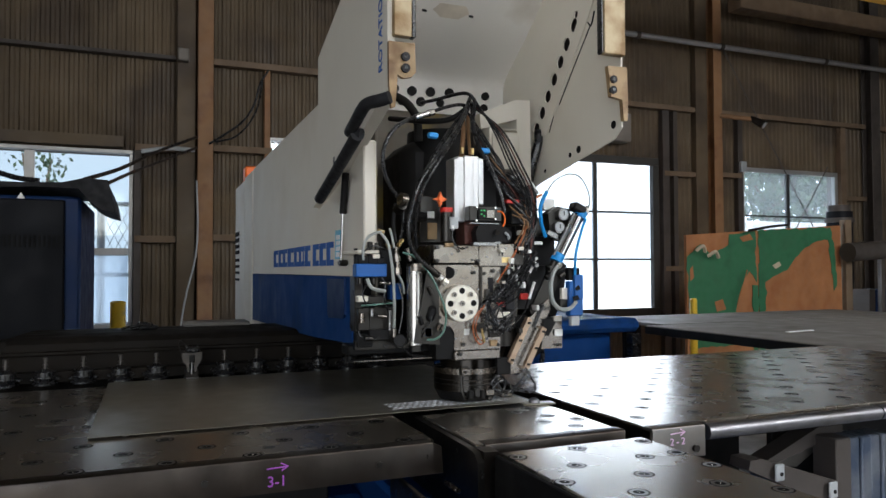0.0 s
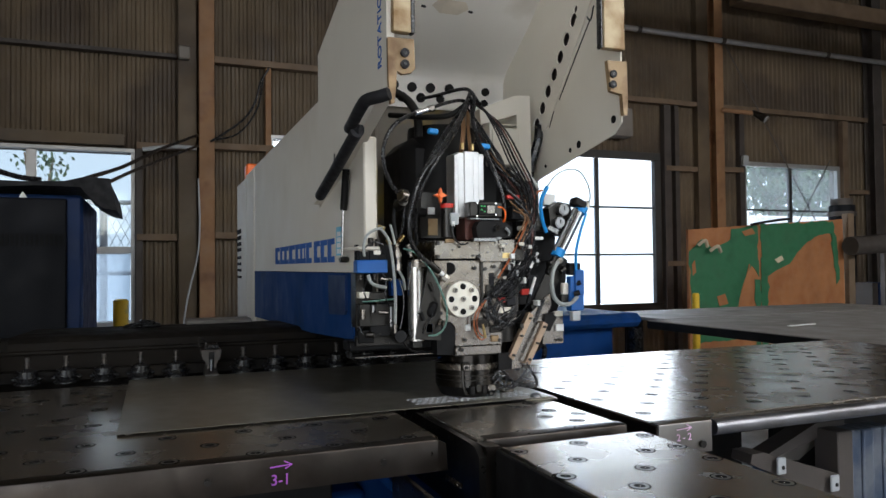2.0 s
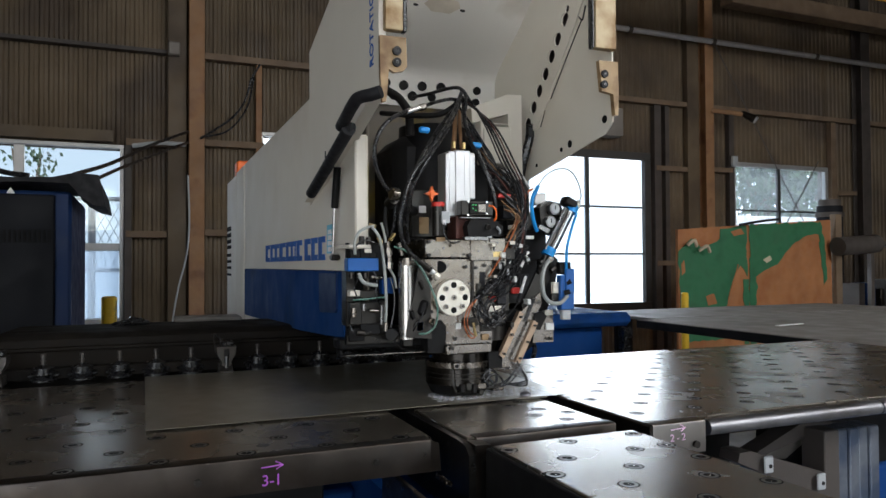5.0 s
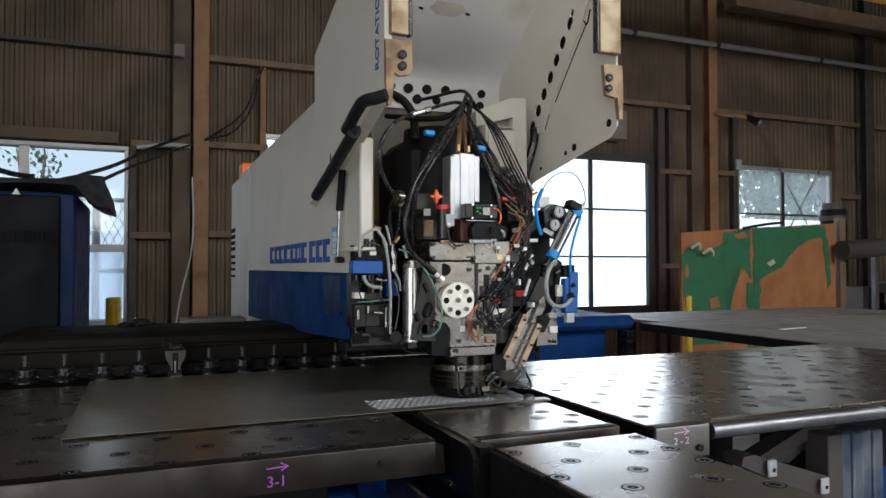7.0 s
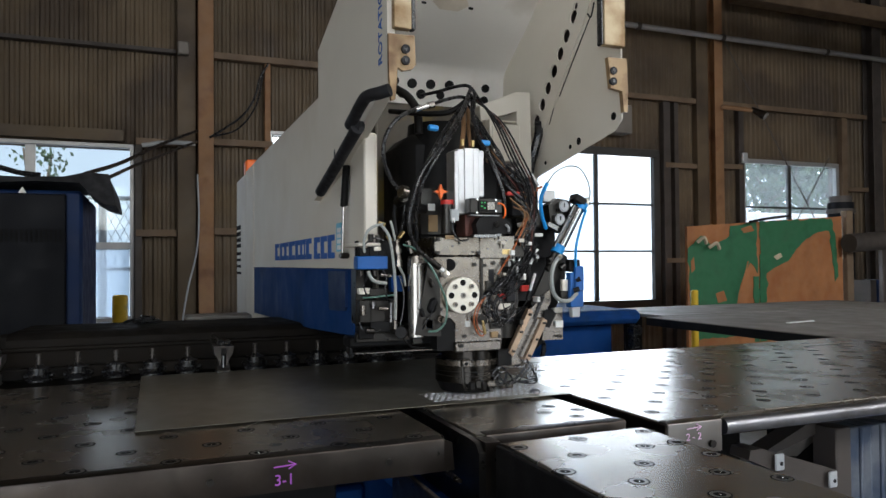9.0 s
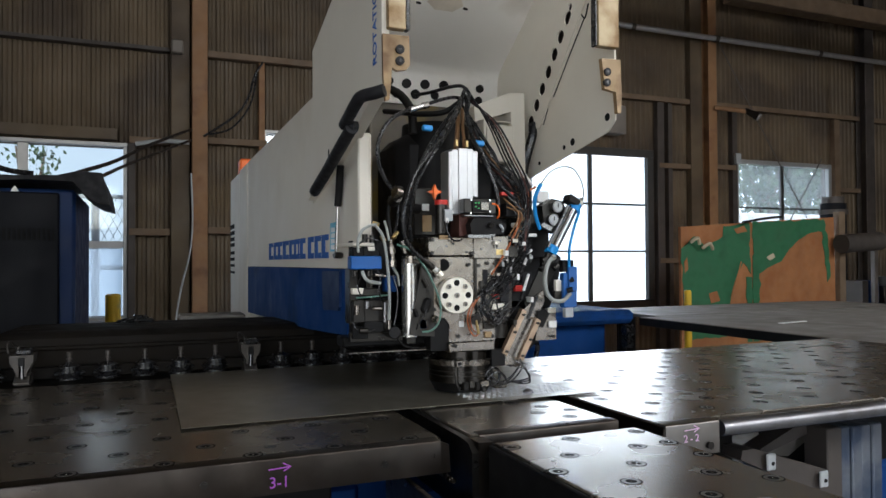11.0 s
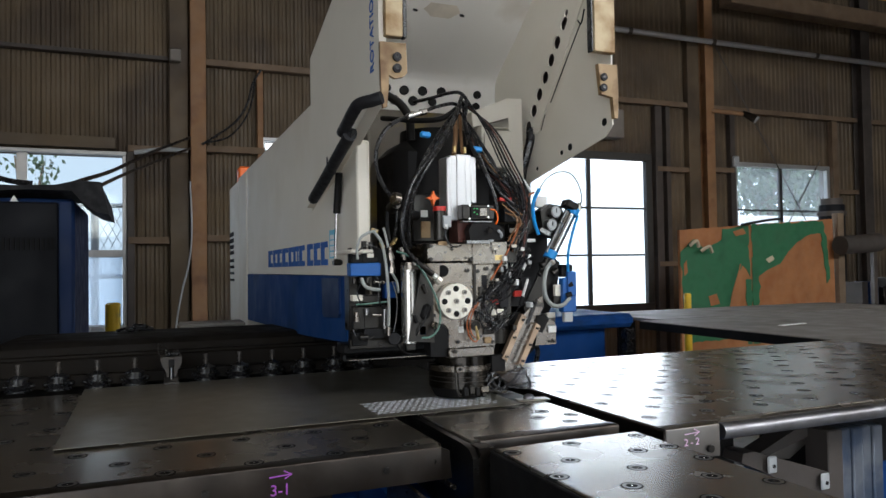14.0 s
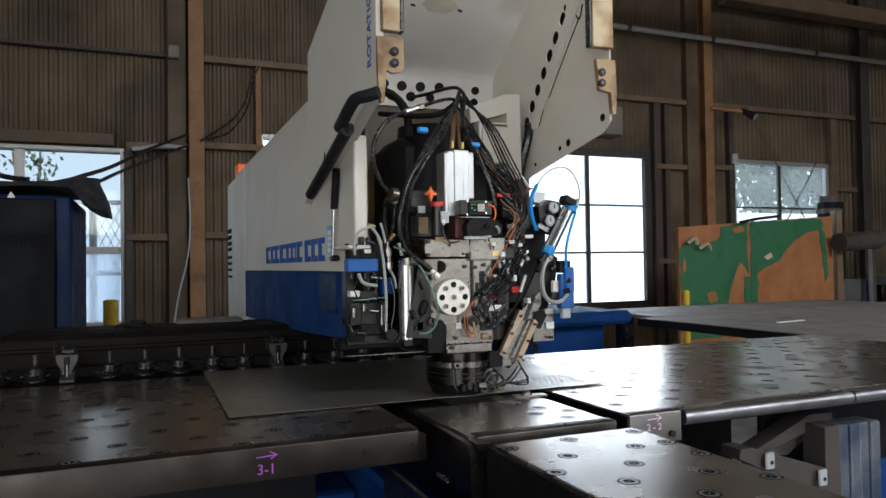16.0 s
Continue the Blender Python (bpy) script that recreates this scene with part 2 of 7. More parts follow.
def pane_mat(name, tint, diffuse):
    """Thin window glass: clear view with a gloss, and, where it is frosted, some scatter."""
    m = bpy.data.materials.new(name)
    m.use_nodes = True
    nt = m.node_tree
    nt.nodes.remove(nt.nodes["Principled BSDF"])
    tr = nt.nodes.new("ShaderNodeBsdfTransparent")
    tr.inputs[0].default_value = (*tint, 1)
    gl = nt.nodes.new("ShaderNodeBsdfGlossy")
    gl.inputs["Roughness"].default_value = 0.05
    mix = nt.nodes.new("ShaderNodeMixShader")
    mix.inputs[0].default_value = 0.06
    nt.links.new(tr.outputs[0], mix.inputs[1])
    nt.links.new(gl.outputs[0], mix.inputs[2])
    last = mix.outputs[0]
    if diffuse:
        tl = nt.nodes.new("ShaderNodeBsdfTranslucent")
        tl.inputs[0].default_value = (0.85, 0.9, 0.95, 1)
        mix2 = nt.nodes.new("ShaderNodeMixShader")
        mix2.inputs[0].default_value = diffuse
        nt.links.new(last, mix2.inputs[1])
        nt.links.new(tl.outputs[0], mix2.inputs[2])
        last = mix2.outputs[0]
    nt.links.new(last, nt.nodes["Material Output"].inputs[0])
    return m


M["pane"] = pane_mat("clear_pane", (0.92, 0.95, 0.96), 0)
M["frosted"] = pane_mat("frosted_pane", (0.8, 0.88, 0.95), 0.35)
M["frosted_bright"] = pane_mat("frosted_bright_pane", (0.9, 0.93, 0.95), 0.3)
# slight scatter lays a pale veil of glare over the trees outside
M["hazy"] = pane_mat("veiled_pane", (0.9, 0.94, 0.97), 0.1)
M["sky_white"] = glow("overcast_sky_white", (0.9, 0.96, 1.0), 1.9)
M["sky_pale"] = glow("overcast_sky_pale", (0.72, 0.84, 0.95), 0.62)


# ---- mesh helpers ----
BASE = {}


def thing(name, base, label, category, group="", kind=""):
    e = new(name)
    e.location = base
    e.empty_display_size = 0.1
    BASE[e.name] = Vector(base)
    return tagged(e, label, category, group, kind)


def base_of(ob):
    while ob.parent:
        ob = ob.parent
    return BASE.get(ob.name, Vector((0, 0, 0)))


def finish(bm, name, material, smooth=40):
    bmesh.ops.recalc_face_normals(bm, faces=bm.faces[:])
    me = bpy.data.meshes.new(name)
    bm.to_mesh(me)
    bm.free()
    for mm in (material if isinstance(material, (list, tuple)) else [material]):
        me.materials.append(M[mm] if isinstance(mm, str) else mm)
    if smooth:
        me.shade_smooth()
        me.set_sharp_from_angle(angle=radians(smooth))
    return me


def part(name, bm, material, parent=None, label="", smooth=40):
    off = base_of(parent) if parent else Vector((0, 0, 0))
    bmesh.ops.translate(bm, verts=bm.verts[:], vec=-off)
    ob = new(name, finish(bm, name, material, smooth))
    if parent:
        ob.parent = parent
        if label:
            tagged(ob, label)
    return ob


def solo(name, bm, material, label, category, group="", kind="", smooth=40):
    """A thing of one mesh, with its origin at the middle of its base."""
    lo = Vector([min(v.co[i] for v in bm.verts) for i in range(3)])
    hi = Vector([max(v.co[i] for v in bm.verts) for i in range(3)])
    c = Vector(((lo.x + hi.x) / 2, (lo.y + hi.y) / 2, lo.z))
    bmesh.ops.translate(bm, verts=bm.verts[:], vec=-c)
    ob = new(name, finish(bm, name, material, smooth))
    ob.location = c
    BASE[ob.name] = c
    return tagged(ob, label, category, group, kind)


def B():
    return bmesh.new()


def box(bm, a, b, bev=0.0, m=None, mi=0):
    """A box between two corners."""
    a, b = Vector(a), Vector(b)
    r = bmesh.ops.create_cube(bm, size=1)
    vs = r["verts"]
    s = [max(1e-4, abs(b[i] - a[i])) for i in range(3)]
    bmesh.ops.scale(bm, vec=s, verts=vs)
    if bev:
        es = list({e for v in vs for e in v.link_edges})
        g = bmesh.ops.bevel(bm, geom=es, offset=min(bev, min(s) * 0.45), segments=1, affect="EDGES", profile=0.5)
        vs = list({v for f in g["faces"] for v in f.verts} | {v for v in vs if v.is_valid})
    if m is not None:
        bmesh.ops.transform(bm, matrix=m, verts=vs)
    else:
        bmesh.ops.translate(bm, vec=(a + b) / 2, verts=vs)
    if mi:
        for f in {f for v in vs for f in v.link_faces}:
            f.material_index = mi
    return bm


def obox(bm, centre, size, rx=0, ry=0, rz=0, bev=0.0, mi=0):
    """A turned box."""
    s = Vector(size) / 2
    return box(bm, -s, s, bev, pose(*centre, rx, ry, rz), mi)


def rod(bm, p0, p1, r, seg=20, r2=None, mi=0):
    p0, p1 = Vector(p0), Vector(p1)
    d = p1 - p0
    m = Matrix.Translation((p0 + p1) / 2) @ d.to_track_quat("Z", "Y").to_matrix().to_4x4()
    g = bmesh.ops.create_cone(bm, cap_ends=True, segments=seg, radius1=r, radius2=r if r2 is None else r2, depth=d.length, matrix=m)
    if mi:
        for f in {f for v in g["verts"] for f in v.link_faces}:
            f.material_index = mi
    return bm


def ring(bm, c, axis, r0, r1, depth, seg=28, mi=0):
    """A flat ring with a hole, standing along axis from c."""
    q = Vector(axis).to_track_quat("Z", "Y").to_matrix()
    vs = []
    for k in range(seg):
        a = 2 * math.pi * k / seg
        ca, sa = math.cos(a), math.sin(a)
        vs.append([bm.verts.new(Vector(c) + q @ Vector((rr * ca, rr * sa, zz))) for rr, zz in ((r0, 0), (r1, 0), (r1, depth), (r0, depth))])
    for k in range(seg):
        x, y = vs[k], vs[(k + 1) % seg]
        for j in range(4):
            f = bm.faces.new((x[j], x[(j + 1) % 4], y[(j + 1) % 4], y[j]))
            f.material_index = mi
    return bm


def prism(bm, pts, axis, lo, hi, mi=0):
    """A polygon pushed along one axis; pts are the two other coordinates in order."""
    i = "xyz".index(axis)
    def at(p, w):
        q = list(p)
        q.insert(i, w)
        return bm.verts.new(q)
    a, b = [at(p, lo) for p in pts], [at(p, hi) for p in pts]
    n = len(pts)
    fs = [bm.faces.new(a), bm.faces.new(b)] + [bm.faces.new((a[k], a[(k + 1) % n], b[(k + 1) % n], b[k])) for k in range(n)]
    for f in fs:
        f.material_index = mi
    return bm


def smooth_line(pts, n=6):
    ps = [Vector(p) for p in pts]
    if len(ps) < 3:
        return ps
    ps = [ps[0] * 2 - ps[1]] + ps + [ps[-1] * 2 - ps[-2]]
    out = []
    for k in range(1, len(ps) - 2):
        p0, p1, p2, p3 = ps[k - 1:k + 3]
        for j in range(n):
            t = j / n
            out.append(0.5 * (2 * p1 + (p2 - p0) * t + (2 * p0 - 5 * p1 + 4 * p2 - p3) * t * t + (3 * p1 - p0 - 3 * p2 + p3) * t ** 3))
    out.append(ps[-2])
    return out


def tube(bm, pts, r, seg=8, n=6, mi=0, soft=True):
    line = smooth_line(pts, n) if soft else [Vector(p) for p in pts]
    rows, up = [], None
    for k, p in enumerate(line):
        d = (line[min(k + 1, len(line) - 1)] - line[max(k - 1, 0)]).normalized()
        if up is None:
            up = d.orthogonal().normalized()
        up = (up - d * up.dot(d))
        up = up.normalized() if up.length > 1e-6 else d.orthogonal().normalized()
        s = d.cross(up)
        rows.append([bm.verts.new(p + r * (math.cos(a) * up + math.sin(a) * s)) for a in [2 * math.pi * j / seg for j in range(seg)]])
    for a, b in zip(rows, rows[1:]):
        for j in range(seg):
            bm.faces.new((a[j], a[(j + 1) % seg], b[(j + 1) % seg], b[j])).material_index = mi
    bm.faces.new(rows[0][::-1]).material_index = mi
    bm.faces.new(rows[-1]).material_index = mi
    return bm


def letters(name, body, m, size, material, parent, label=""):
    """Lettering as a flat raised mesh, built from the built-in font."""
    cu = bpy.data.curves.new(name, "FONT")
    cu.body, cu.size, cu.extrude, cu.align_x, cu.align_y = body, size, 0.0006, "CENTER", "CENTER"
    tmp = new(name, cu)
    me = bpy.data.meshes.new_from_object(tmp.evaluated_get(bpy.context.evaluated_depsgraph_get()))
    bpy.data.objects.remove(tmp)
    me.transform(Matrix.Translation(-base_of(parent)) @ m)
    me.materials.clear()
    me.materials.append(M[material])
    ob = new(name, me)
    ob.parent = parent
    return tagged(ob, label)


# ---- the hall ----
YW = 7.05
XL, XR, YF, ZC = -5.5, 12.0, -3.6, 5.6


def slab(name, a, b, material, label, category):
    return solo(name, box(B(), a, b), material, label, category, kind="structure", smooth=0)


slab("ground", (-70, -70, -0.4), (80, 90, -0.2), "concrete", "grey yard ground around the workshop", "ground")
slab("floor", (XL - 0.1, YF - 0.1, -0.2), (XR + 0.1, YW + 0.1, 0), "concrete", "worn grey concrete workshop floor", "floor")
# roof and outer walls out of view close the hall; openings follow the lamps
slab("ceiling", (XL - 0.1, YF - 0.1, ZC), (XR + 0.1, YW + 0.25, ZC + 0.12), "roof", "dark sheet-metal roof underside", "ceiling")
slab("wall_east", (XR, YF, 0), (XR + 0.12, YW + 0.2, ZC), "wallflat", "plain dusty side wall of the workshop", "wall")
bm = B()
for (y0, z0), (y1, z1) in (((YF, 0), (YW + 0.2, 2.4)), ((YF, 4.2), (YW + 0.2, ZC)), ((YF, 2.4), (-2.8, 4.2)), ((1.4, 2.4), (YW + 0.2, 4.2))):
    box(bm, (XL - 0.12, y0, z0), (XL, y1, z1))
solo("wall_west", bm, "wallflat", "unseen side wall with an added opening behind its fill lamp", "wall", kind="structure", smooth=0)
bm = B()
for a, b in (((XL, 0), (-4.6, 3.0)), ((-0.6, 0), (2.0, 3.0)), ((4.4, 0), (XR, 3.0)), ((2.0, 2.5), (4.4, 3.0)), ((XL, 4.8), (XR, ZC)), ((XL, 3.0), (-2.3, 4.8)), ((8.3, 3.0), (XR, 4.8))):
    box(bm, (a[0], YF - 0.12, a[1]), (b[0], YF, b[1]))
solo("wall_south", bm, "wallflat", "unseen workshop wall with added openings behind the fill lamps", "wall", kind="structure", smooth=0)

# solid sheets added in the unseen openings to keep the sun out
solo("window_5", box(B(), (-2.3, YF - 0.09, 3.0), (8.3, YF - 0.05, 4.8)), "whitepl", "unseen milky sheet closing the added high opening against the sun", "window", kind="structure", smooth=0)
solo("window_6", box(B(), (XL - 0.09, -2.8, 2.4), (XL - 0.05, 1.4, 4.2)), "whitepl", "unseen milky sheet closing the added side opening", "window", kind="structure", smooth=0)

OPENINGS = [(-2.2, -0.2, 0.78, 2.3), (1.062, 1.3, 2.28, 2.5), (3.98 - 0.08, 5.57 + 0.08, 0.785 - 0.03, 2.49 + 0.08), (7.0 - 0.03, 8.6 + 0.05, 0.785 - 0.03, 2.49 + 0.03)]


def wall_patches():
    xs = sorted({XL, XR, *[v for o in OPENINGS for v in o[:2]]})
    for x0, x1 in zip(xs, xs[1:]):
        inside = [o for o in OPENINGS if o[0] <= x0 + 1e-6 and x1 <= o[1] + 1e-6]
        if inside:
            yield x0, x1, 0.0, inside[0][2]
            yield x0, x1, inside[0][3], ZC
        else:
            yield x0, x1, 0.0, ZC


# corrugated inner cladding, with a trapezoid rib every 76 mm
bm = B()
for x0, x1, z0, z1 in wall_patches():
    k0 = math.floor(x0 / 0.076)
    pts = [(x0, YW)]
    for k in range(k0, int(x1 / 0.076) + 2):
        for fx, dy in ((0.0, 0.0), (0.3, 0.0), (0.5, 0.014), (0.8, 0.014)):
            px = (k + fx) * 0.076
            if x0 < px < x1:
                pts.append((px, YW + dy))
    pts.append((x1, YW))
    lo = [bm.verts.new((px, py, z0)) for px, py in pts]
    hi = [bm.verts.new((px, py, z1)) for px, py in pts]
    for j in range(len(pts) - 1):
        bm.faces.new((lo[j], lo[j + 1], hi[j + 1], hi[j]))
    box(bm, (x0, YW + 0.03, z0), (x1, YW + 0.14, z1))
solo("wall_north", bm, "wall", "dusty beige corrugated steel cladding of the back wall", "wall", kind="structure", smooth=0)


def window(name, x0, x1, z0, z1, mulls, bars, frame_mat, panes, label, w=0.035):
    t = thing(name, ((x0 + x1) / 2, YW, z0), label, "window", kind="structure")
    y0, y1 = YW - 0.03, YW + 0.03
    bm = B()
    box(bm, (x0 - w, y0, z1), (x1 + w, y1, z1 + w), 0.004)
    box(bm, (x0 - w, y0, z0 - w), (x1 + w, y1, z0), 0.004)
    box(bm, (x0 - w, y0, z0), (x0, y1, z1), 0.004)
    box(bm, (x1, y0, z0), (x1 + w, y1, z1), 0.004)
    part("window_frame", bm, frame_mat, t)
    part("window_sill", box(B(), (x0 - w - 0.02, y0 - 0.05, z0 - w - 0.025), (x1 + w + 0.02, y0 + 0.02, z0 - w), 0.006), frame_mat, t)
    for mx, mw in mulls:
        part("mullion", box(B(), (mx - mw / 2, YW, z0), (mx + mw / 2, YW + 0.05, z1), 0.003), frame_mat if mw > 0.06 else "mullion", t)
    for bz, bw in bars:
        part("glazing_bar", box(B(), (x0, YW + 0.006, bz - bw / 2), (x1, YW + 0.044, bz + bw / 2), 0.003), frame_mat if bw > 0.05 else "mullion", t)
    xs = [x0] + [m for m, _ in mulls] + [x1]
    zs = [z0] + [z for z, _ in bars] + [z1]
    for i in range(len(xs) - 1):
        for j in range(len(zs) - 1):
            p = part("pane", box(B(), (xs[i] + 0.006, YW + 0.022, zs[j] + 0.006), (xs[i + 1] - 0.006, YW + 0.026, zs[j + 1] - 0.006)), panes(i, j), t)
            p.visible_shadow = False
    return t


window("window_1", -2.2, -0.2, 0.78, 2.3, [(-0.99, 0.08)], [(1.42, 0.065)], "winframe", lambda i, j: "frosted" if j == 0 else "pane",
       "aluminium framed sliding window with frosted lower panes")
window("window_2", 1.062, 1.3, 2.28, 2.5, [], [], "winframe", lambda i, j: "pane", "small bright square window high in the wall")
window("window_3", 3.98, 5.57, 0.785, 2.49, [(4.775, 0.045)], [(1.363, 0.022), (1.92, 0.022)], "mullion", lambda i, j: "frosted_bright" if j < 3 else "pane",
       "large glaring window with thin dark glazing bars", 0.09)
window("window_4", 7.0, 8.6, 0.785, 2.49, [(7.785, 0.045)], [(1.363, 0.02), (1.93, 0.02)], "winframe", lambda i, j: "hazy",
       "window with trees outside and dark glazing bars", 0.055)

# overcast sky behind the windows
slab("backdrop", (2.0, 16.0, -0.2), (34, 16.02, 16), "sky_white", "plain white overcast sky", "backdrop")
slab("backdrop_west", (-24, 16.0, -0.2), (1.98, 16.02, 16), "sky_pale", "plain pale overcast sky", "backdrop")


def column(name, x0, x1, label, material="rust"):
    """An H-section standing on the floor, its flange to the hall."""
    bm = B()
    box(bm, (x0, YW - 0.17, 0.0), (x1, YW - 0.155, ZC), 0.003)
    box(bm, ((x0 + x1) / 2 - 0.006, YW - 0.157, 0.0), ((x0 + x1) / 2 + 0.006, YW - 0.02, ZC))
    box(bm, (x0, YW - 0.03, 0.0), (x1, YW - 0.012, ZC), 0.003)
    return solo(name, bm, material, label, "column", "steel columns", "structure")


column("column_west", 0.378, 0.512, "rust-brown painted steel H-column at the wall")
column("column_centre", 6.39, 6.52, "rust-brown painted steel H-column at the wall")
column("column_corner", 9.15, 9.32, "dark steel H-column near the corner", "darkgirt")
# dark inner posts beside the columns
for n, (x0, x1) in enumerate(((0.2, 0.36), (6.18, 6.36))):
    solo("wall_post", box(B(), (x0, YW - 0.09, 0), (x1, YW - 0.005, ZC), 0.004), "wall", "dark brown steel post beside the column", "post", "wall posts", "structure")


def girt(x0, x1, z, material="girt", h=0.06):
    bm = B()
    box(bm, (x0, YW - 0.09, z - h / 2), (x1, YW - 0.083, z + h / 2), 0.002)
    box(bm, (x0, YW - 0.085, z + h / 2 - 0.006), (x1, YW - 0.004, z + h / 2), 0.002)
    box(bm, (x0, YW - 0.085, z - h / 2), (x1, YW - 0.004, z - h / 2 + 0.006), 0.002)
    solo("girt", bm, material, "dusty brown steel wall girt", "girt", "wall girts", "structure")


girt(XL, 0.19, 3.2, "darkgirt", 0.035)
girt(0.52, 6.17, 3.2)
girt(6.53, 9.14, 3.2)
girt(0.52, 1.06, 2.39)
girt(-0.15, 0.19, 1.535)
girt(0.52, 3.8, 1.555)
girt(5.7, 6.17, 2.4)
girt(6.53, 6.9, 2.42)
girt(8.75, 9.14, 2.2)
girt(5.7, 6.17, 1.25)
girt(XL, -0.25, 2.4, "wall", 0.1)
girt(9.34, XR, 3.2)
girt(-0.15, 0.19, 2.36)


def stud(x0, x1, z0, z1, material="girt"):
    solo("wall_stud", box(B(), (x0, YW - 0.08, z0), (x1, YW - 0.006, z1), 0.003), material, "brown steel stud between the wall girts", "stud", "wall studs", "structure")


stud(0.985, 1.04, 0.0, 3.165, "rust")
# right of the window, dark steel on the studs stands for the wall's shade
stud(5.68, 5.78, 0.0, 3.165, "darkgirt")
stud(5.84, 5.9, 0.0, 3.165, "darkgirt")
stud(6.85, 6.93, 0.0, 3.165, "darkgirt")
stud(8.66, 8.76, 0.0, 3.165, "girt")
stud(3.78, 3.86, 0.0, 3.165, "darkgirt")
stud(-0.16, -0.1, 0.0, 2.33, "darkgirt")

# eaves beam, pipe, crane girder
bm = B()
box(bm, (6.6, YW - 0.42, 4.42), (XR, YW - 0.2, 4.62), 0.01)
box(bm, (XL, YW - 0.35, 5.0), (XR, YW - 0.1, 5.2), 0.01)
solo("eaves_beam", bm, "girt", "dusty brown steel eaves beam along the wall", "beam", kind="structure")
t = thing("wall_pipe", (7, YW - 0.26, 4.0), "long galvanised conduit pipe fixed along the wall", "pipe")
part("pipe", rod(B(), (1.0, YW - 0.22, 3.977), (XR - 0.1, YW - 0.22, 3.977), 0.032, 14), "pipe", t)
for x in (3.0, 5.2, 6.45, 8.2, 9.9):
    part("pipe_clip", ring(B(), (x, YW - 0.22, 3.977), (1, 0, 0), 0.031, 0.042, 0.05, 14), "darkgirt", t)
solo("crane_girder", box(B(), (3.0, 4.75, 3.94), (XR - 0.05, 5.05, 4.3), 0.01), "crane", "yellow painted overhead crane girder", "crane", kind="structure")
bm = B()
tube(bm, [(6.56, YW - 0.14, 4.0), (7.3, YW - 0.14, 2.9), (8.05, YW - 0.14, 1.8)], 0.008, 6)
tube(bm, [(8.35, YW - 0.13, 2.6), (7.75, YW - 0.13, 1.75)], 0.008, 6)
solo("brace_rods", bm, "darkgirt", "thin crossing steel brace rods before the window", "brace", kind="structure")

# floodlight on the column
t = thing("floodlight", (6.75, YW - 0.4, 2.9), "small unlit floodlight on a rusty bracket on the column", "floodlight")
part("arm", rod(B(), (6.46, YW - 0.2, 3.13), (6.75, YW - 0.42, 3.06), 0.028, 10), "rust", t)
part("lamp_head", rod(B(), (6.74, YW - 0.4, 3.08), (6.83, YW - 0.52, 2.98), 0.032, 16, 0.05), "lip", t)
part("lens", rod(B(), (6.826, YW - 0.515, 2.985), (6.838, YW - 0.53, 2.97), 0.044, 16), "pipe", t)

# junction box on the dark post, wall box by the machine
solo("junction_box", box(B(), (0.2, YW - 0.17, 3.16), (0.3, YW - 0.09, 3.28), 0.012), "wallflat", "small grey junction box on the wall post", "junction box")
solo("wall_box", box(B(), (4.9, YW - 0.2, 2.72), (5.14, YW - 0.02, 3.05), 0.01), "wallflat", "grey electrical box on the wall", "electrical box")
solo("small_box", box(B(), (6.86, YW - 0.13, 2.47), (6.95, YW - 0.08, 2.6), 0.01), "greypaint", "small grey switch box on the wall stud", "switch box")

# cables along the wall
for nm, pts, r, mt, lb in (
    ("wall_cable", [(1.003, 6.85, 3.136), (0.925, 6.85, 2.994), (0.874, 6.85, 2.803), (0.772, 6.85, 2.636), (0.596, 6.85, 2.492), (0.472, 6.85, 2.406)], 0.011, "black", "black cable hanging in a loop by the column"),
    ("wall_cable", [(0.952, 6.86, 3.026), (0.886, 6.86, 2.726), (0.723, 6.86, 2.502), (0.522, 6.86, 2.426)], 0.009, "black", "black cable hanging in a loop by the column"),
    ("supply_cable", [(-0.365, 4.6, 1.777), (-0.202, 5.4, 1.957), (0.037, 6.2, 2.212), (0.362, 6.8, 2.452)], 0.014, "black", "black cable running from the cabinet to the wall"),
    ("supply_cable", [(-0.246, 4.6, 1.759), (-0.13, 5.4, 1.933), (0.123, 6.2, 2.162), (0.362, 6.8, 2.355)], 0.012, "black", "black cable running from the cabinet to the wall"),
    ("supply_cable", [(-0.786, 4.3, 1.776), (-0.659, 4.3, 1.738), (-0.555, 4.3, 1.727)], 0.014, "black", "black cable running over the cabinet"),
    ("drop_cable", [(0.364, 6.8, 2.059), (0.376, 6.8, 1.651), (0.354, 6.8, 1.346), (0.284, 6.8, 1.044), (0.238, 6.8, 0.744), (0.231, 6.8, 0.444), (0.24, 6.8, 0.005)], 0.008, "greypaint", "pale cable hanging down the column"),
    ("grey_conduit", [(-0.098, 6.85, 2.305), (0.135, 6.85, 2.344), (0.351, 6.85, 2.341)], 0.02, "greypaint", "pale conduit along the wall beside the window"),
):
    solo(nm, tube(B(), pts, r, 8), mt, lb, "cable", "wall cables" if nm != "supply_cable" else "supply cables")

# outside: fence and trees
t = thing("fence", (-1.2, 10.0, -0.2), "pale mesh fence outside the window", "fence")
for x in (-2.2, -1.4, -0.6, 0.2):
    part("post", rod(B(), (x, 10, -0.2), (x, 10, 2.2), 0.05, 10), "greypaint", t)
bm = B()
for z in (1.2, 2.1):
    rod(bm, (-3, 10, z), (1, 10, z), 0.03, 8)
part("rail", bm, "greypaint", t)
bm = B()
for k in range(40):
    x = -3 + k * 0.1
    for s in (1, -1):
        rod(bm, (x, 10, 1.2), (x + s * 0.45, 10, 2.1), 0.004, 4)
part("mesh_wire", bm, "greypaint", t)


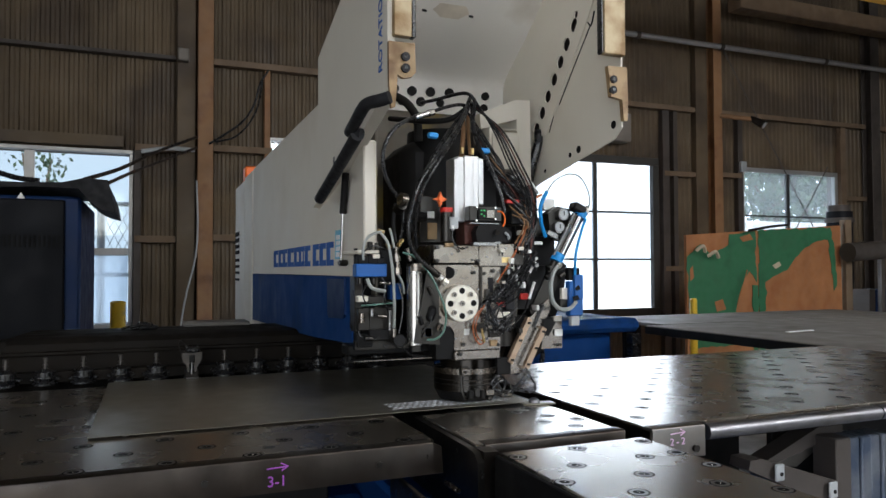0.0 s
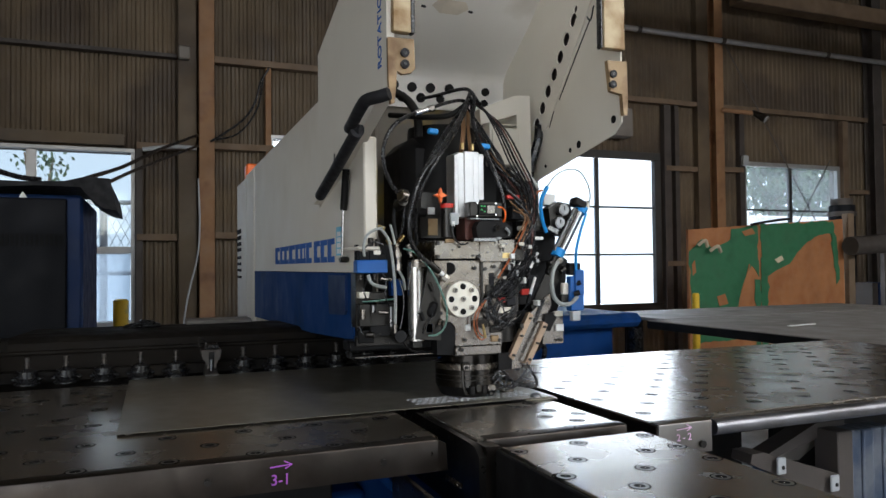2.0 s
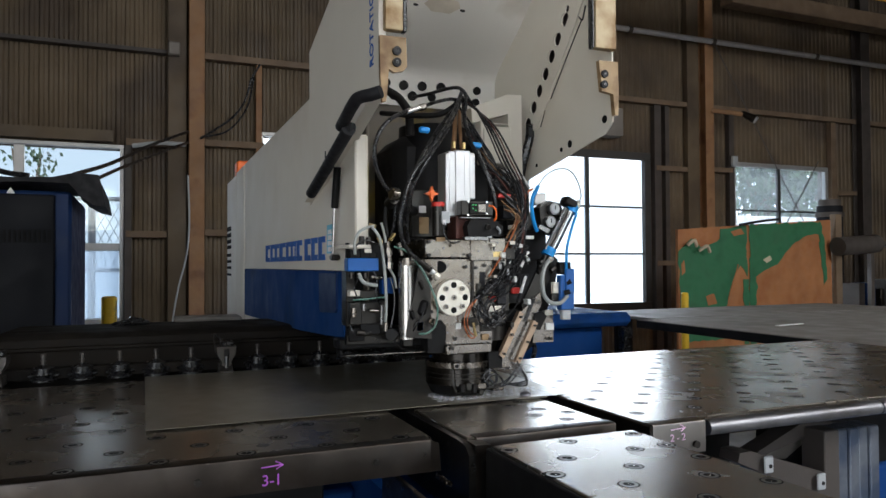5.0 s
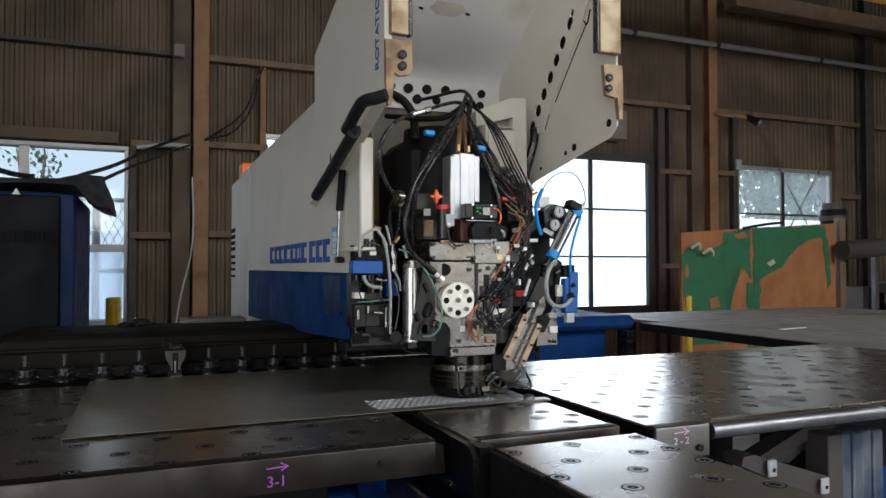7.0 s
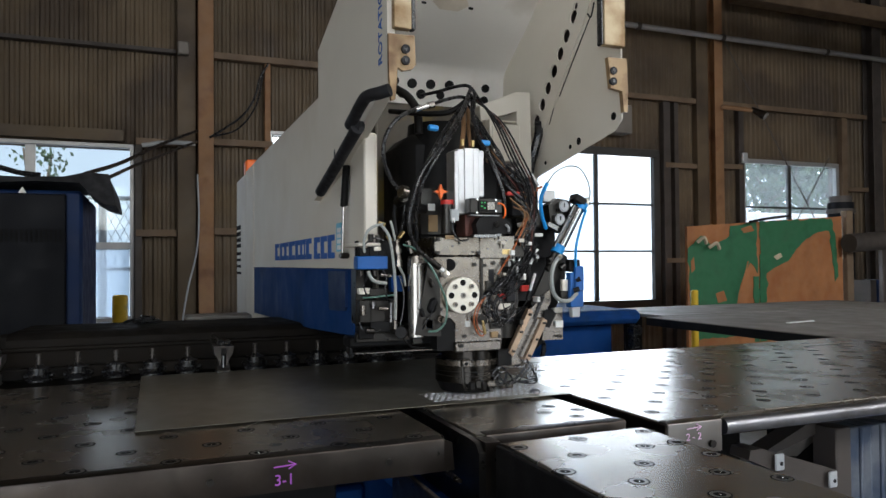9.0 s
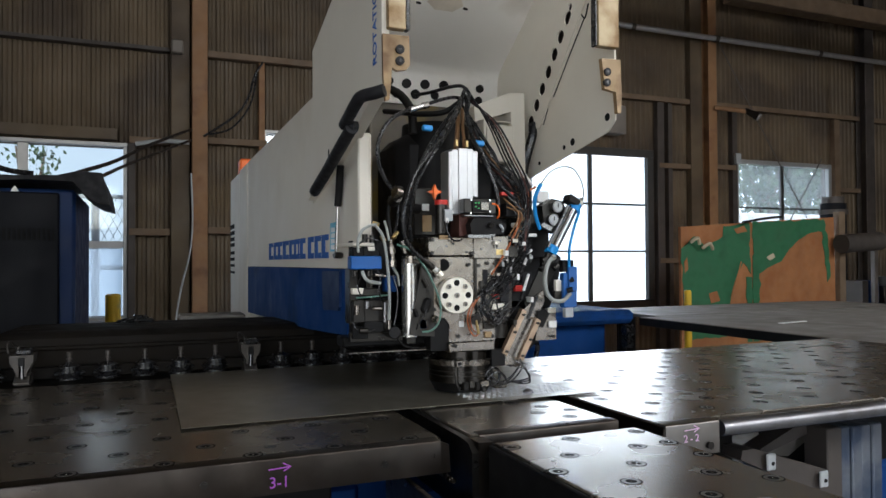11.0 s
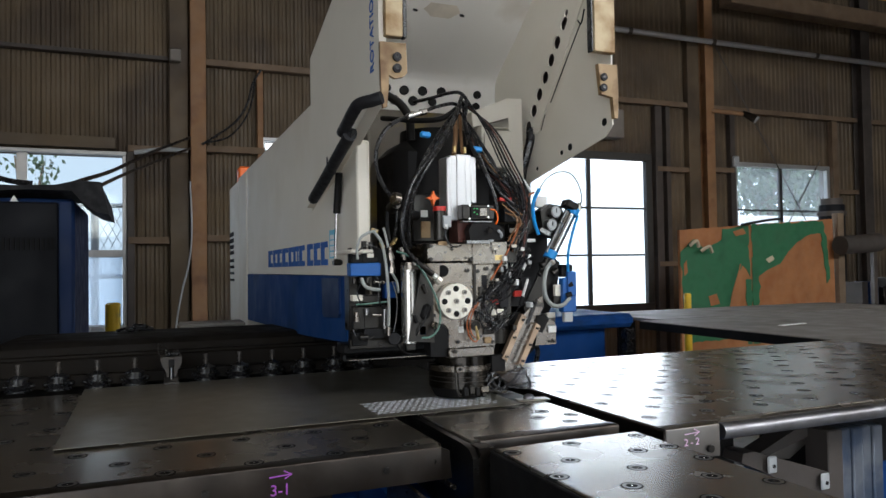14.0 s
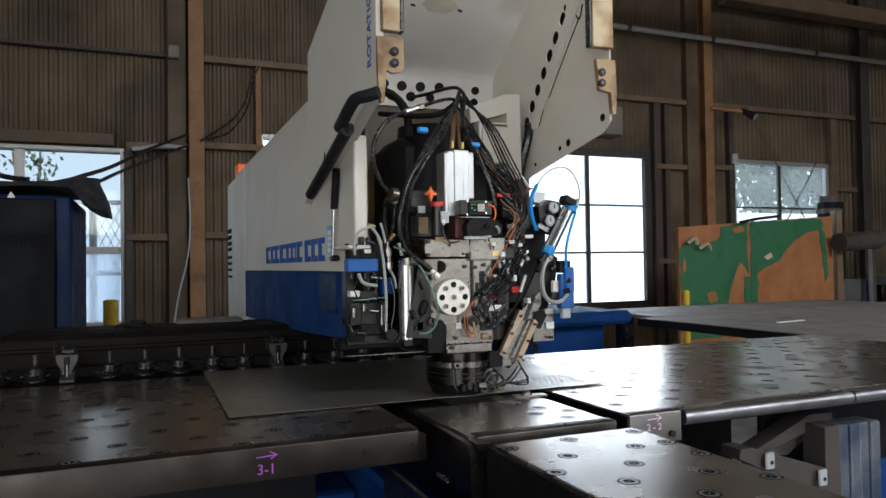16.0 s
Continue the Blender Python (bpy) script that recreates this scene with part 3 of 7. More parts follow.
def tree(x, y, h, r, seed, label, leaves=2600):
    rnd = random.Random(seed)
    t = thing("tree", (x, y, -0.2), label, "tree", "trees outside")
    bm = B()
    rod(bm, (x, y, -0.2), (x + 0.05, y, h * 0.55), 0.14, 10, 0.08)
    limbs = []
    for k in range(9):
        a, z = rnd.uniform(0, 6.28), h * rnd.uniform(0.3, 0.55)
        tip = (x + r * 0.7 * math.cos(a), y + r * 0.5 * math.sin(a), h * rnd.uniform(0.55, 0.95))
        rod(bm, (x, y, z), tip, 0.05, 6, 0.015)
        limbs.append(tip)
    part("trunk", bm, "bark", t)
    bm = B()
    for k in range(leaves):
        c = Vector(rnd.choice(limbs)) + Vector([rnd.gauss(0, r * 0.3), rnd.gauss(0, r * 0.3), rnd.gauss(0, r * 0.33)])
        q = Euler([rnd.uniform(0, 6.28) for _ in range(3)]).to_matrix()
        s = rnd.uniform(0.05, 0.12) * min(1.0, 0.35 + 0.55 * r)
        vs = [bm.verts.new(c + q @ Vector(p) * s) for p in ((-1, 0, 0), (0, 0.5, 0.1), (1, 0, 0), (0, -0.5, 0.1))]
        bm.faces.new(vs)
    part("crown", bm, "leaf", t, smooth=0)


solo("outbuilding", box(B(), (10.0, 11.0, -0.2), (17.5, 11.5, 2.2), 0.02), "whitepl", "low white outbuilding beyond the window", "outbuilding")
tree(13.0, 12.2, 4.6, 1.2, 1, "leafy green tree outside the window")
tree(15.2, 12.8, 4.5, 1.3, 2, "leafy green tree outside the window")
tree(-1.7, 12.8, 3.45, 0.35, 4, "small leafy tree outside the window", 260)
# ---- the punching machine's tables ----
TZ = 0.95


def hole_lattice(x0, x1, y0, y1, ox, oy, px, py):
    j = math.ceil((y0 - oy) / py)
    while oy + j * py < y1:
        i = math.ceil((x0 - ox - (j % 2) * px / 2) / px)
        while ox + (j % 2) * px / 2 + i * px < x1:
            yield ox + (j % 2) * px / 2 + i * px, oy + j * py
            i += 1
        j += 1


def insert_mesh(r=0.0155):
    """A ball unit let into the plate: dark gap, steel collar, dark groove, cup and worn ball."""
    bm = B()
    rod(bm, (0, 0, -0.003), (0, 0, 0.0002), r, 24, mi=1)
    ring(bm, (0, 0, -0.003), (0, 0, 1), r * 0.52, r * 0.85, 0.0034, 24, 0)
    ring(bm, (0, 0, -0.003), (0, 0, 1), r * 0.3, r * 0.4, 0.0031, 18, 0)
    rod(bm, (0, 0, -0.002), (0, 0, 0.0006), r * 0.17, 10, r * 0.09, mi=2)
    return finish(bm, "ball_insert", ["insert", "vent_dark", "chrome"])


INSERT = insert_mesh()


def inserts(parent, places, top=TZ):
    off = base_of(parent)
    for x, y in places:
        ob = new("ball_insert", INSERT)
        ob.parent = parent
        ob.location = (x - off.x, y - off.y, top - off.z)


def lip(bm, x0, x1, y, depth, r=0.004):
    """The rounded, folded-down front of a table plate."""
    pts = [(y + 0.03, TZ), (y + r, TZ), (y + r * 0.3, TZ - r * 0.3), (y, TZ - r), (y, TZ - depth), (y + 0.004, TZ - depth), (y + 0.004, TZ - 0.012), (y + 0.03, TZ - 0.008)]
    return prism(bm, pts, "x", x0, x1)


def marking(parent, name, y, cx, cz, body, material, size, gap=0.023):
    m = Matrix.Translation((cx, y - 0.0012, cz)) @ pose(0, 0, 0, 90, 0, 0)
    letters(name, body, m, size, material, parent, "hand-written marker lettering")
    bm = B()
    az = cz + gap
    tube(bm, [(cx - 0.016, y - 0.001, az - 0.002), (cx + 0.018, y - 0.001, az)], 0.0012, 6)
    tube(bm, [(cx + 0.006, y - 0.001, az + 0.006), (cx + 0.018, y - 0.001, az), (cx + 0.007, y - 0.001, az - 0.006)], 0.0012, 6, soft=False)
    part("arrow_mark", bm, material, parent)


# the two sliding tables move with the cross rail
left_table = thing("sliding_table", (-0.5, 1.6, TZ - 0.2), "worn brown-grey steel sliding table with ball inserts", "machine table", "sliding tables")
part("top_plate", box(B(), (-2.3, 1.2, TZ - 0.012), (0.462, 2.06, TZ), 0.002), "table", left_table)
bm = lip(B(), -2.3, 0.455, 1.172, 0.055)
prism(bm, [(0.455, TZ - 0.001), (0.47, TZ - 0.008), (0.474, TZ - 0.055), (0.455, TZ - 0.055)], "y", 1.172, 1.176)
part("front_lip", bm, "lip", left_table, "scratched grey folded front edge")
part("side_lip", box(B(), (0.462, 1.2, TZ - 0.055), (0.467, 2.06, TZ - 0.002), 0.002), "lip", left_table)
part("underframe", box(B(), (-2.3, 1.9, TZ - 0.16), (0.44, 2.0, TZ - 0.02), 0.004), "blackpaint", left_table)
part("underframe", box(B(), (-2.3, 1.3, TZ - 0.14), (0.3, 1.36, TZ - 0.02), 0.004), "blackpaint", left_table)
for x in (0.077, 0.357, -0.25):
    b = rod(B(), (x, 1.174, 0.9215), (x, 1.1685, 0.9215), 0.0055, 16)
    rod(b, (x, 1.169, 0.9215), (x, 1.168, 0.9215), 0.003, 6)
    part("lip_screw", b, "steel_dark", left_table)
marking(left_table, "marking", 1.172, 0.187, 0.9125, "3-1", "purple", 0.024)
inserts(left_table, hole_lattice(-1.3, 0.44, 1.2, 2.03, -0.107, 1.207, 0.13, 0.084))

right_table = thing("sliding_table", (1.6, 1.6, TZ - 0.2), "shiny steel sliding table with ball inserts and a round front bar", "machine table", "sliding tables")
part("top_plate", box(B(), (0.868, 1.135, TZ - 0.012), (2.43, 2.02, TZ), 0.002), "table", right_table)
bm = B()
lip(bm, 0.868, 0.992, 1.104, 0.06)
part("front_lip", bm, "lip_pale", right_table, "short grey folded front edge")
bm = rod(B(), (1.0, 1.112, TZ - 0.017), (1.476, 1.112, TZ - 0.017), 0.0155, 20)
rod(bm, (1.482, 1.112, TZ - 0.017), (2.43, 1.112, TZ - 0.017), 0.0155, 20)
rod(bm, (1.474, 1.112, TZ - 0.017), (1.484, 1.112, TZ - 0.017), 0.0125, 16)
part("front_bar", bm, "bar", right_table, "round dull steel front bar")
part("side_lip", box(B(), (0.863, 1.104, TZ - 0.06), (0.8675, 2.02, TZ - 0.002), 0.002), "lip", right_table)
part("underframe", box(B(), (1.0, 1.13, TZ - 0.04), (2.43, 1.145, TZ - 0.013), 0.002), "blackpaint", right_table)
part("underframe", box(B(), (1.2, 1.9, TZ - 0.14), (2.43, 1.96, TZ - 0.02), 0.004), "blackpaint", right_table)
part("lip_screw", rod(B(), (0.967, 1.1035, 0.906), (0.967, 1.098, 0.906), 0.007, 16), "steel_dark", right_table)
marking(right_table, "marking", 1.104, 0.925, 0.922, "2 - 2", "pinkish", 0.019, 0.0175)
inserts(right_table, hole_lattice(0.89, 2.4, 1.18, 2.0, 0.91, 1.205, 0.145, 0.0805))

for x, y, z in [(1.333, 1.523, 0.95), (1.344, 1.518, 0.95), (1.364, 1.509, 0.95), (1.264, 1.444, 0.95), (1.277, 1.438, 0.95), (1.296, 1.43, 0.95), (1.196, 1.367, 0.95), (1.207, 1.362, 0.95), (1.224, 1.355, 0.95), (1.11, 1.286, 0.95), (1.131, 1.292, 0.95), (1.139, 1.274, 0.95), (1.035, 1.214, 0.95), (1.06, 1.197, 0.95), (1.016, 1.142, 0.95), (1.46, 1.649, 0.95), (1.546, 1.743, 0.95), (1.702, 1.745, 0.95), (1.622, 1.668, 0.95), (1.554, 1.596, 0.95), (1.641, 1.847, 0.95)]:
    ob = part("rivet", rod(B(), (x, y, TZ - 0.002), (x, y, TZ + 0.0008), 0.0016, 8), "chrome", right_table)
part("oil_hole", rod(B(), (0.185, 1.247, TZ - 0.002), (0.185, 1.247, TZ + 0.0004), 0.011, 20), "black", left_table)

# sheet being punched
SZ = TZ + 0.0035
sheet = thing("metal_sheet", (0.3, 1.75, SZ), "flat grey zinc-coated steel sheet with punched slots", "metal sheet")
part("plate", box(B(), (-0.105, 1.421, SZ), (0.79, 2.098, SZ + 0.0012), 0.0004), "sheet", sheet)


def slot_mesh():
    """One small punched and embossed slot: a glint-white bulge in a dark cut."""
    bm = B()
    rows = []
    for rr, z in ((1.0, 0.00005), (0.85, 0.0004), (0.5, 0.0007)):
        rows.append([bm.verts.new((0.0067 * rr * math.cos(a), 0.0018 * rr * math.sin(a), z)) for a in [math.pi / 7 * k for k in range(14)]])
    for a, b in zip(rows, rows[1:]):
        for k in range(14):
            bm.faces.new((a[k], a[(k + 1) % 14], b[(k + 1) % 14], b[k]))
    bm.faces.new(rows[-1])
    n = len(bm.faces)
    rod(bm, (0, 0, -0.0005), (0, 0, 0.0000), 0.0042, 14, mi=1)
    for v in bm.verts[42:]:
        v.co.x *= 1.45
    return finish(bm, "slot", ["burr", "blackpaint"], 60)


SLOT = slot_mesh()
slots = []
for k in range(9):
    for n in range(19):
        ob = new("slot", SLOT)
        ob.parent = sheet
        u = 0.478 + n * 0.0146 + 0.0073 * (k % 2)
        ob.location = (u - 0.3, 1.456 + k * 0.0148 - 1.75, 0.0013)
        slots.append((ob, k, u))

# magazine rail with tool holders, clamps
rail = thing("cross_rail", (-0.4, 2.35, 0.9), "dark rounded cross rail housing behind the tables", "machine rail")
bm = prism(B(), [(2.2, 1.034), (2.206, 1.052), (2.225, 1.063), (2.26, 1.067), (2.68, 1.056), (2.76, 1.036), (2.78, 1.0), (2.78, 0.86), (2.2, 0.86)], "x", -0.36, 0.46)
rod(bm, (-0.36, 2.28, 0.86), (-0.36, 2.28, 1.06), 0.06, 20)
part("housing", bm, "railpaint", rail, "dusty black rounded housing")
part("rear_beam", box(B(), (-2.6, 2.5, 0.86), (-0.36, 2.78, 1.0), 0.01), "railpaint", rail)
part("back_skirt", box(B(), (0.46, 2.2, 0.86), (0.86, 2.24, 1.05), 0.004), "railpaint", rail)
part("guide_bar", box(B(), (-2.6, 2.175, 1.025), (0.78, 2.205, 1.034), 0.002), "railpaint", rail)
part("back_plate", box(B(), (-2.6, 2.185, 0.9), (0.8, 2.2, 1.025), 0.002), "railpaint", rail)
bm = obox(B(), (-0.025, 2.5, 1.069), (0.085, 0.06, 0.012), 0, 0, 8, 0.005)
obox(bm, (-0.02, 2.5, 1.078), (0.045, 0.05, 0.014), 0, 6, 8, 0.006)
tube(bm, [(-0.045, 2.5, 1.074), (-0.075, 2.49, 1.07), (-0.09, 2.49, 1.064)], 0.005, 6)
solo("cable_lump", bm, "black", "black plastic cap on the cross rail", "cap")
solo("rail_cover", box(B(), (0.1, 2.6, 1.054), (0.32, 2.72, 1.072), 0.006), "deck", "dusty flat cover lying on the cross rail", "cover")


magazine = thing("tool_magazine", (-0.4, 2.15, 0.93), "dark linear tool magazine with steel tool holders", "tool magazine")
part("carrier", box(B(), (-1.6, 2.14, 0.955), (0.72, 2.17, 0.985), 0.003), "railpaint", magazine)


def holder_mesh():
    bm = B()
    rod(bm, (0, 0, 0.012), (0, 0, 0.03), 0.0048, 14, mi=1)
    rod(bm, (0, 0, 0.03), (0, 0, 0.039), 0.0066, 14, mi=1)
    rod(bm, (0, 0, 0.019), (0, 0, 0.023), 0.0066, 14, mi=1)
    rod(bm, (0, 0, 0.004), (0, 0, 0.012), 0.02, 24, 0.008, mi=0)
    ring(bm, (0, 0, 0.0), (0, 0, 1), 0.018, 0.0255, 0.004, 24, mi=0)
    rod(bm, (0, 0, -0.008), (0, 0, 0.001), 0.021, 24, mi=0)
    rod(bm, (0, 0, -0.012), (0, 0, -0.008), 0.029, 24, mi=0)
    rod(bm, (0, 0, -0.026), (0, 0, -0.012), 0.022, 24, 0.027, mi=0)
    rod(bm, (0, 0, -0.03), (0, 0, -0.026), 0.03, 24, mi=0)
    box(bm, (-0.036, -0.002, -0.02), (0.036, 0.03, -0.012), 0.003)
    return finish(bm, "tool_holder", ["black", "clampsteel"])


HOLDER = holder_mesh()
for k in range(-14, 8):
    if k in (0, -6):
        continue
    x = 0.102 + k * 0.0896
    if -1.5 < x < 0.72:
        ob = new("tool_holder", HOLDER)
        ob.parent = magazine
        ob.location = (x + 0.4, -0.025, 0.985 - 0.93)


def clamp(x):
    c = thing("sheet_clamp", (x, 2.1, SZ), "worn steel sheet clamp gripping the edge of the sheet", "clamp", "sheet clamps")
    bm = B()
    prism(bm, [(x - 0.026, 1.026), (x + 0.026, 1.026), (x + 0.025, 1.008), (x + 0.012, 0.984), (x + 0.012, 0.974), (x + 0.006, 0.974), (x + 0.006, 1.0), (x - 0.006, 1.0), (x - 0.006, 0.974), (x - 0.012, 0.974), (x - 0.012, 0.984), (x - 0.025, 1.008)], "y", 2.075, 2.15)
    part("clamp_body", bm, "clampsteel", c)
    part("jaw", prism(B(), [(2.07, SZ + 0.002), (2.15, SZ + 0.002), (2.15, 0.975), (2.095, 0.975), (2.07, 0.96)], "x", x - 0.017, x + 0.017), "clampsteel", c)
    part("lower_jaw", box(B(), (x - 0.018, 2.085, SZ - 0.003), (x + 0.018, 2.15, SZ - 0.0003), 0.001), "steel_dark", c)
    part("toggle_pin", rod(B(), (x, 2.085, 0.962), (x, 2.085, 1.0), 0.004, 10), "bar", c)
    part("valve_cap", box(B(), (x - 0.014, 2.08, 1.027), (x + 0.02, 2.12, 1.04), 0.003), "black", c)
    bm = rod(B(), (x - 0.012, 2.11, 1.026), (x - 0.012, 2.11, 1.045), 0.005, 12)
    tube(bm, [(x - 0.012, 2.1, 1.045), (x - 0.028, 2.09, 1.06), (x - 0.033, 2.09, 1.05), (x - 0.03, 2.09, 1.03)], 0.002, 6)
    part("hose_nipple", bm, "steel_dark", c)
    part("window_slot", box(B(), (x - 0.007, 2.0735, 1.0), (x + 0.007, 2.076, 1.02), 0.001), "blackpaint", c)
    return c


clamps = [clamp(0.102), clamp(0.102 - 6.12 * 0.0896)]

# fixed die table before the head, and the fixed front table
die = thing("die_table", (0.665, 1.26, TZ - 0.14), "dark steel die table with ball inserts beneath the punch head", "machine table")
part("top_plate", box(B(), (0.518, 1.13, TZ - 0.01), (0.818, 1.40, TZ - 0.001), 0.002), "table", die)
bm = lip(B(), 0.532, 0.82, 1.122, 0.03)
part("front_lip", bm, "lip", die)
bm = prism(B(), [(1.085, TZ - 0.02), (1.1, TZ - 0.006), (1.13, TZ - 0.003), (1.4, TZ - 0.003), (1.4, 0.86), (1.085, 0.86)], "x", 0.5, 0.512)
part("side_plate", bm, "steel_dark", die)
part("corner_bracket", prism(B(), [(0.512, TZ - 0.003), (0.54, TZ - 0.004), (0.53, TZ - 0.014), (0.522, TZ - 0.028), (0.522, 0.86), (0.512, 0.86)], "y", 1.085, 1.125), "lip", die, "rounded grey steel corner bracket")
part("hold_plate", obox(B(), (0.8, 1.415, TZ + 0.001), (0.075, 0.03, 0.004), 0, 0, -8, 0.001), "sheet", die, "small pale clamping plate")
bm = B()
bmesh.ops.create_uvsphere(bm, u_segments=16, v_segments=10, radius=0.013, matrix=pose(0.793, 1.42, TZ + 0.004))
for v in bm.verts:
    v.co.z = TZ + 0.003 + (v.co.z - TZ - 0.003) * 0.75
part("dome_bolt", bm, "bar", die)
part("body", box(B(), (0.518, 1.13, 0.80), (0.815, 1.85, TZ - 0.01), 0.003), "steel_dark", die)
part("die_plate", box(B(), (0.6, 1.40, TZ - 0.008), (0.815, 1.66, TZ - 0.0012), 0.002), "steel_dark", die)
part("die_ring", ring(B(), (0.69, 1.53, TZ - 0.003), (0, 0, 1), 0.03, 0.05, 0.0045, 32), "steel", die)
inserts(die, [(0.714, 1.352), (0.756, 1.297), (0.717, 1.246), (0.622, 1.151), (0.793, 1.244), (0.757, 1.192), (0.72, 1.148), (0.797, 1.14), (0.756, 1.38)], TZ - 0.001)

front = thing("front_table", (0.67, 0.8, TZ - 0.14), "shiny worn steel front table with large ball inserts", "machine table")
part("top_plate", box(B(), (0.53, 0.45, TZ - 0.012), (0.816, 1.068, TZ - 0.001), 0.003), "table", front)
part("back_edge", box(B(), (0.53, 1.0685, TZ - 0.06), (0.816, 1.073, TZ - 0.003), 0.001), "blackpaint", front)
part("side_plate", box(B(), (0.522, 0.45, TZ - 0.14), (0.5295, 1.068, TZ - 0.004), 0.002), "blackpaint", front)
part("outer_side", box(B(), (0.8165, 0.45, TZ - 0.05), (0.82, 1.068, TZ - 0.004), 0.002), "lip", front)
part("body", box(B(), (0.535, 0.46, TZ - 0.14), (0.805, 1.06, TZ - 0.0125), 0.003), "blackpaint", front)
inserts(front, [(0.605, 0.952), (0.671, 0.874), (0.543, 0.885), (0.61, 0.806), (0.663, 1.04), (0.797, 1.039), (0.735, 0.955), (0.545, 1.03), (0.798, 0.955), (0.74, 0.795), (0.798, 0.875), (0.545, 0.735), (0.67, 0.72), (0.798, 0.74)], TZ - 0.001)

# blue machine base and steel beneath
base = thing("machine_base", (0.7, 2.6, 0), "blue painted steel machine base on the floor", "machine base")
part("pedestal", box(B(), (-0.9, 1.6, 0), (0.45, 2.0, 0.74), 0.01), "blue", base)
part("centre_block", box(B(), (0.45, 1.3, 0), (1.0, 3.9, 0.80), 0.01), "blue", base)
part("rear_box", box(B(), (1.42, 3.4, 0), (2.4, 4.1, 0.9), 0.015), "blue", base, "blue box section behind the tables")
part("top_roll", box(B(), (1.42, 3.3, 0.9), (2.53, 4.1, 0.976), 0.026), "blue", base, "rounded blue top edge")
part("adjuster_post", rod(B(), (2.48, 3.36, 0), (2.48, 3.36, 0.9), 0.022, 14), "blackpaint", base)
bm = rod(B(), (2.46, 3.32, 0.862), (2.52, 3.32, 0.862), 0.03, 16)
rod(bm, (2.46, 3.32, 0.79), (2.51, 3.32, 0.79), 0.026, 16)
obox(bm, (2.49, 3.32, 0.83), (0.03, 0.03, 0.1), 0, 12, 0, 0.006)
part("adjuster_knob", bm, "black", base)
part("cable_run", tube(B(), [(1.9, 3.37, 0.87), (1.93, 3.36, 0.8), (1.92, 3.36, 0.72), (1.95, 3.36, 0.6)], 0.014, 8), "black", base)
part("cross_beam", box(B(), (1.0, 2.35, 0.3), (2.3, 2.6, 0.8), 0.01), "blackpaint", base)
part("front_foot", box(B(), (0.3, 1.06, 0), (0.5, 1.3, 0.8), 0.01), "blackpaint", base)
part("guide_plate", box(B(), (0.4, 1.246, 0.885), ((0.4, 1.246, 0.885)[0] + 0.006, 0.7, 0.78), 0.002), "steel_dark", base, "dark steel guide plate")
part("guide_edge", box(B(), ((0.4, 1.246, 0.885)[0] - 0.001, 0.7, 0.8855), ((0.4, 1.246, 0.885)[0] + 0.007, (0.4, 1.246, 0.885)[1], 0.8875), 0.0006), "lip", base)
part("pit_floor", box(B(), (0.36, 0.6, 0.76), (0.51, 1.12, 0.765), 0.001), "blackpaint", base)
part("angle_foot", obox(B(), (0.473, 1.13, 0.883), (0.012, 0.05, 0.008), 0, 25, 0, 0.001), "steel", base)
# ---- the punching machine ----
XA, XB = 0.42, 0.95
machine = thing("punching_machine", (0.685, 2.6, 0.8), "cream and blue sheet-metal punching machine with open front hood", "punching machine")

# left side of the C-frame
part("side_panel", prism(B(), [(1.5, 1.236), (3.31, 1.236), (3.31, 1.705), (1.936, 1.705), (1.936, 1.52), (1.5, 1.52)], "x", XA, XA + 0.03), "cream", machine, "cream painted steel side panel")
part("blue_panel", prism(B(), [(1.58, 1.086), (1.66, 1.08), (2.05, 1.062), (3.31, 1.03), (3.31, 1.234), (1.58, 1.234)], "x", XA - 0.002, XA + 0.03), "blue", machine, "blue painted lower side panel")
part("panel_door", prism(B(), [(1.806, 1.228), (1.63, 1.229), (1.63, 1.146), (1.642, 1.137), (1.79, 1.13), (1.8, 1.138)], "x", 0.412, 0.418), "cabblue", machine, "small darker blue access door")
part("top_cover", box(B(), (XA + 0.03, 1.936, 1.68), (XB - 0.03, 3.31, 1.705), 0.004), "cream", machine)
part("far_panel", box(B(), (XB - 0.06, 1.9, 1.1), (XB - 0.03, 3.31, 1.70), 0.004), "cream", machine)
bm = box(B(), (XA - 0.005, 3.318, 0.80), (XB - 0.03, 3.6, 1.71), 0.012)
part("rear_cabinet", bm, "cream", machine)
part("rear_casing", box(B(), (XA - 0.004, 3.606, 0.80), (XB - 0.03, 4.02, 1.7), 0.012), "cream", machine, "cream rear casing with ventilation slots")
for a, b in [((0.412, 3.9874, 1.4508), (0.4165, 3.8258, 1.4289)), ((0.412, 3.986, 1.4173), (0.4165, 3.8246, 1.3968)), ((0.412, 3.9846, 1.3839), (0.4165, 3.8234, 1.3646)), ((0.412, 3.9833, 1.3535), (0.4165, 3.8222, 1.3355)), ((0.412, 3.9816, 1.3111), (0.4165, 3.8207, 1.2947)), ((0.412, 3.9802, 1.2777), (0.4165, 3.8195, 1.2626)), ((0.412, 3.9788, 1.2445), (0.4165, 3.8183, 1.2307)), ((0.412, 3.9773, 1.2082), (0.4165, 3.817, 1.1958))]:
    part("vent_slot", box(B(), a, b, 0.0005), "vent_dark", machine)
part("warning_lamp", box(B(), (0.475, 4.1, 1.6), (0.6, 4.2, 1.832), 0.01), "orange", machine, "orange warning lamp at the rear")
part("rear_post", box(B(), (0.6, 3.0, 1.705), (0.7, 3.1, 1.79), 0.01), "inner", machine)

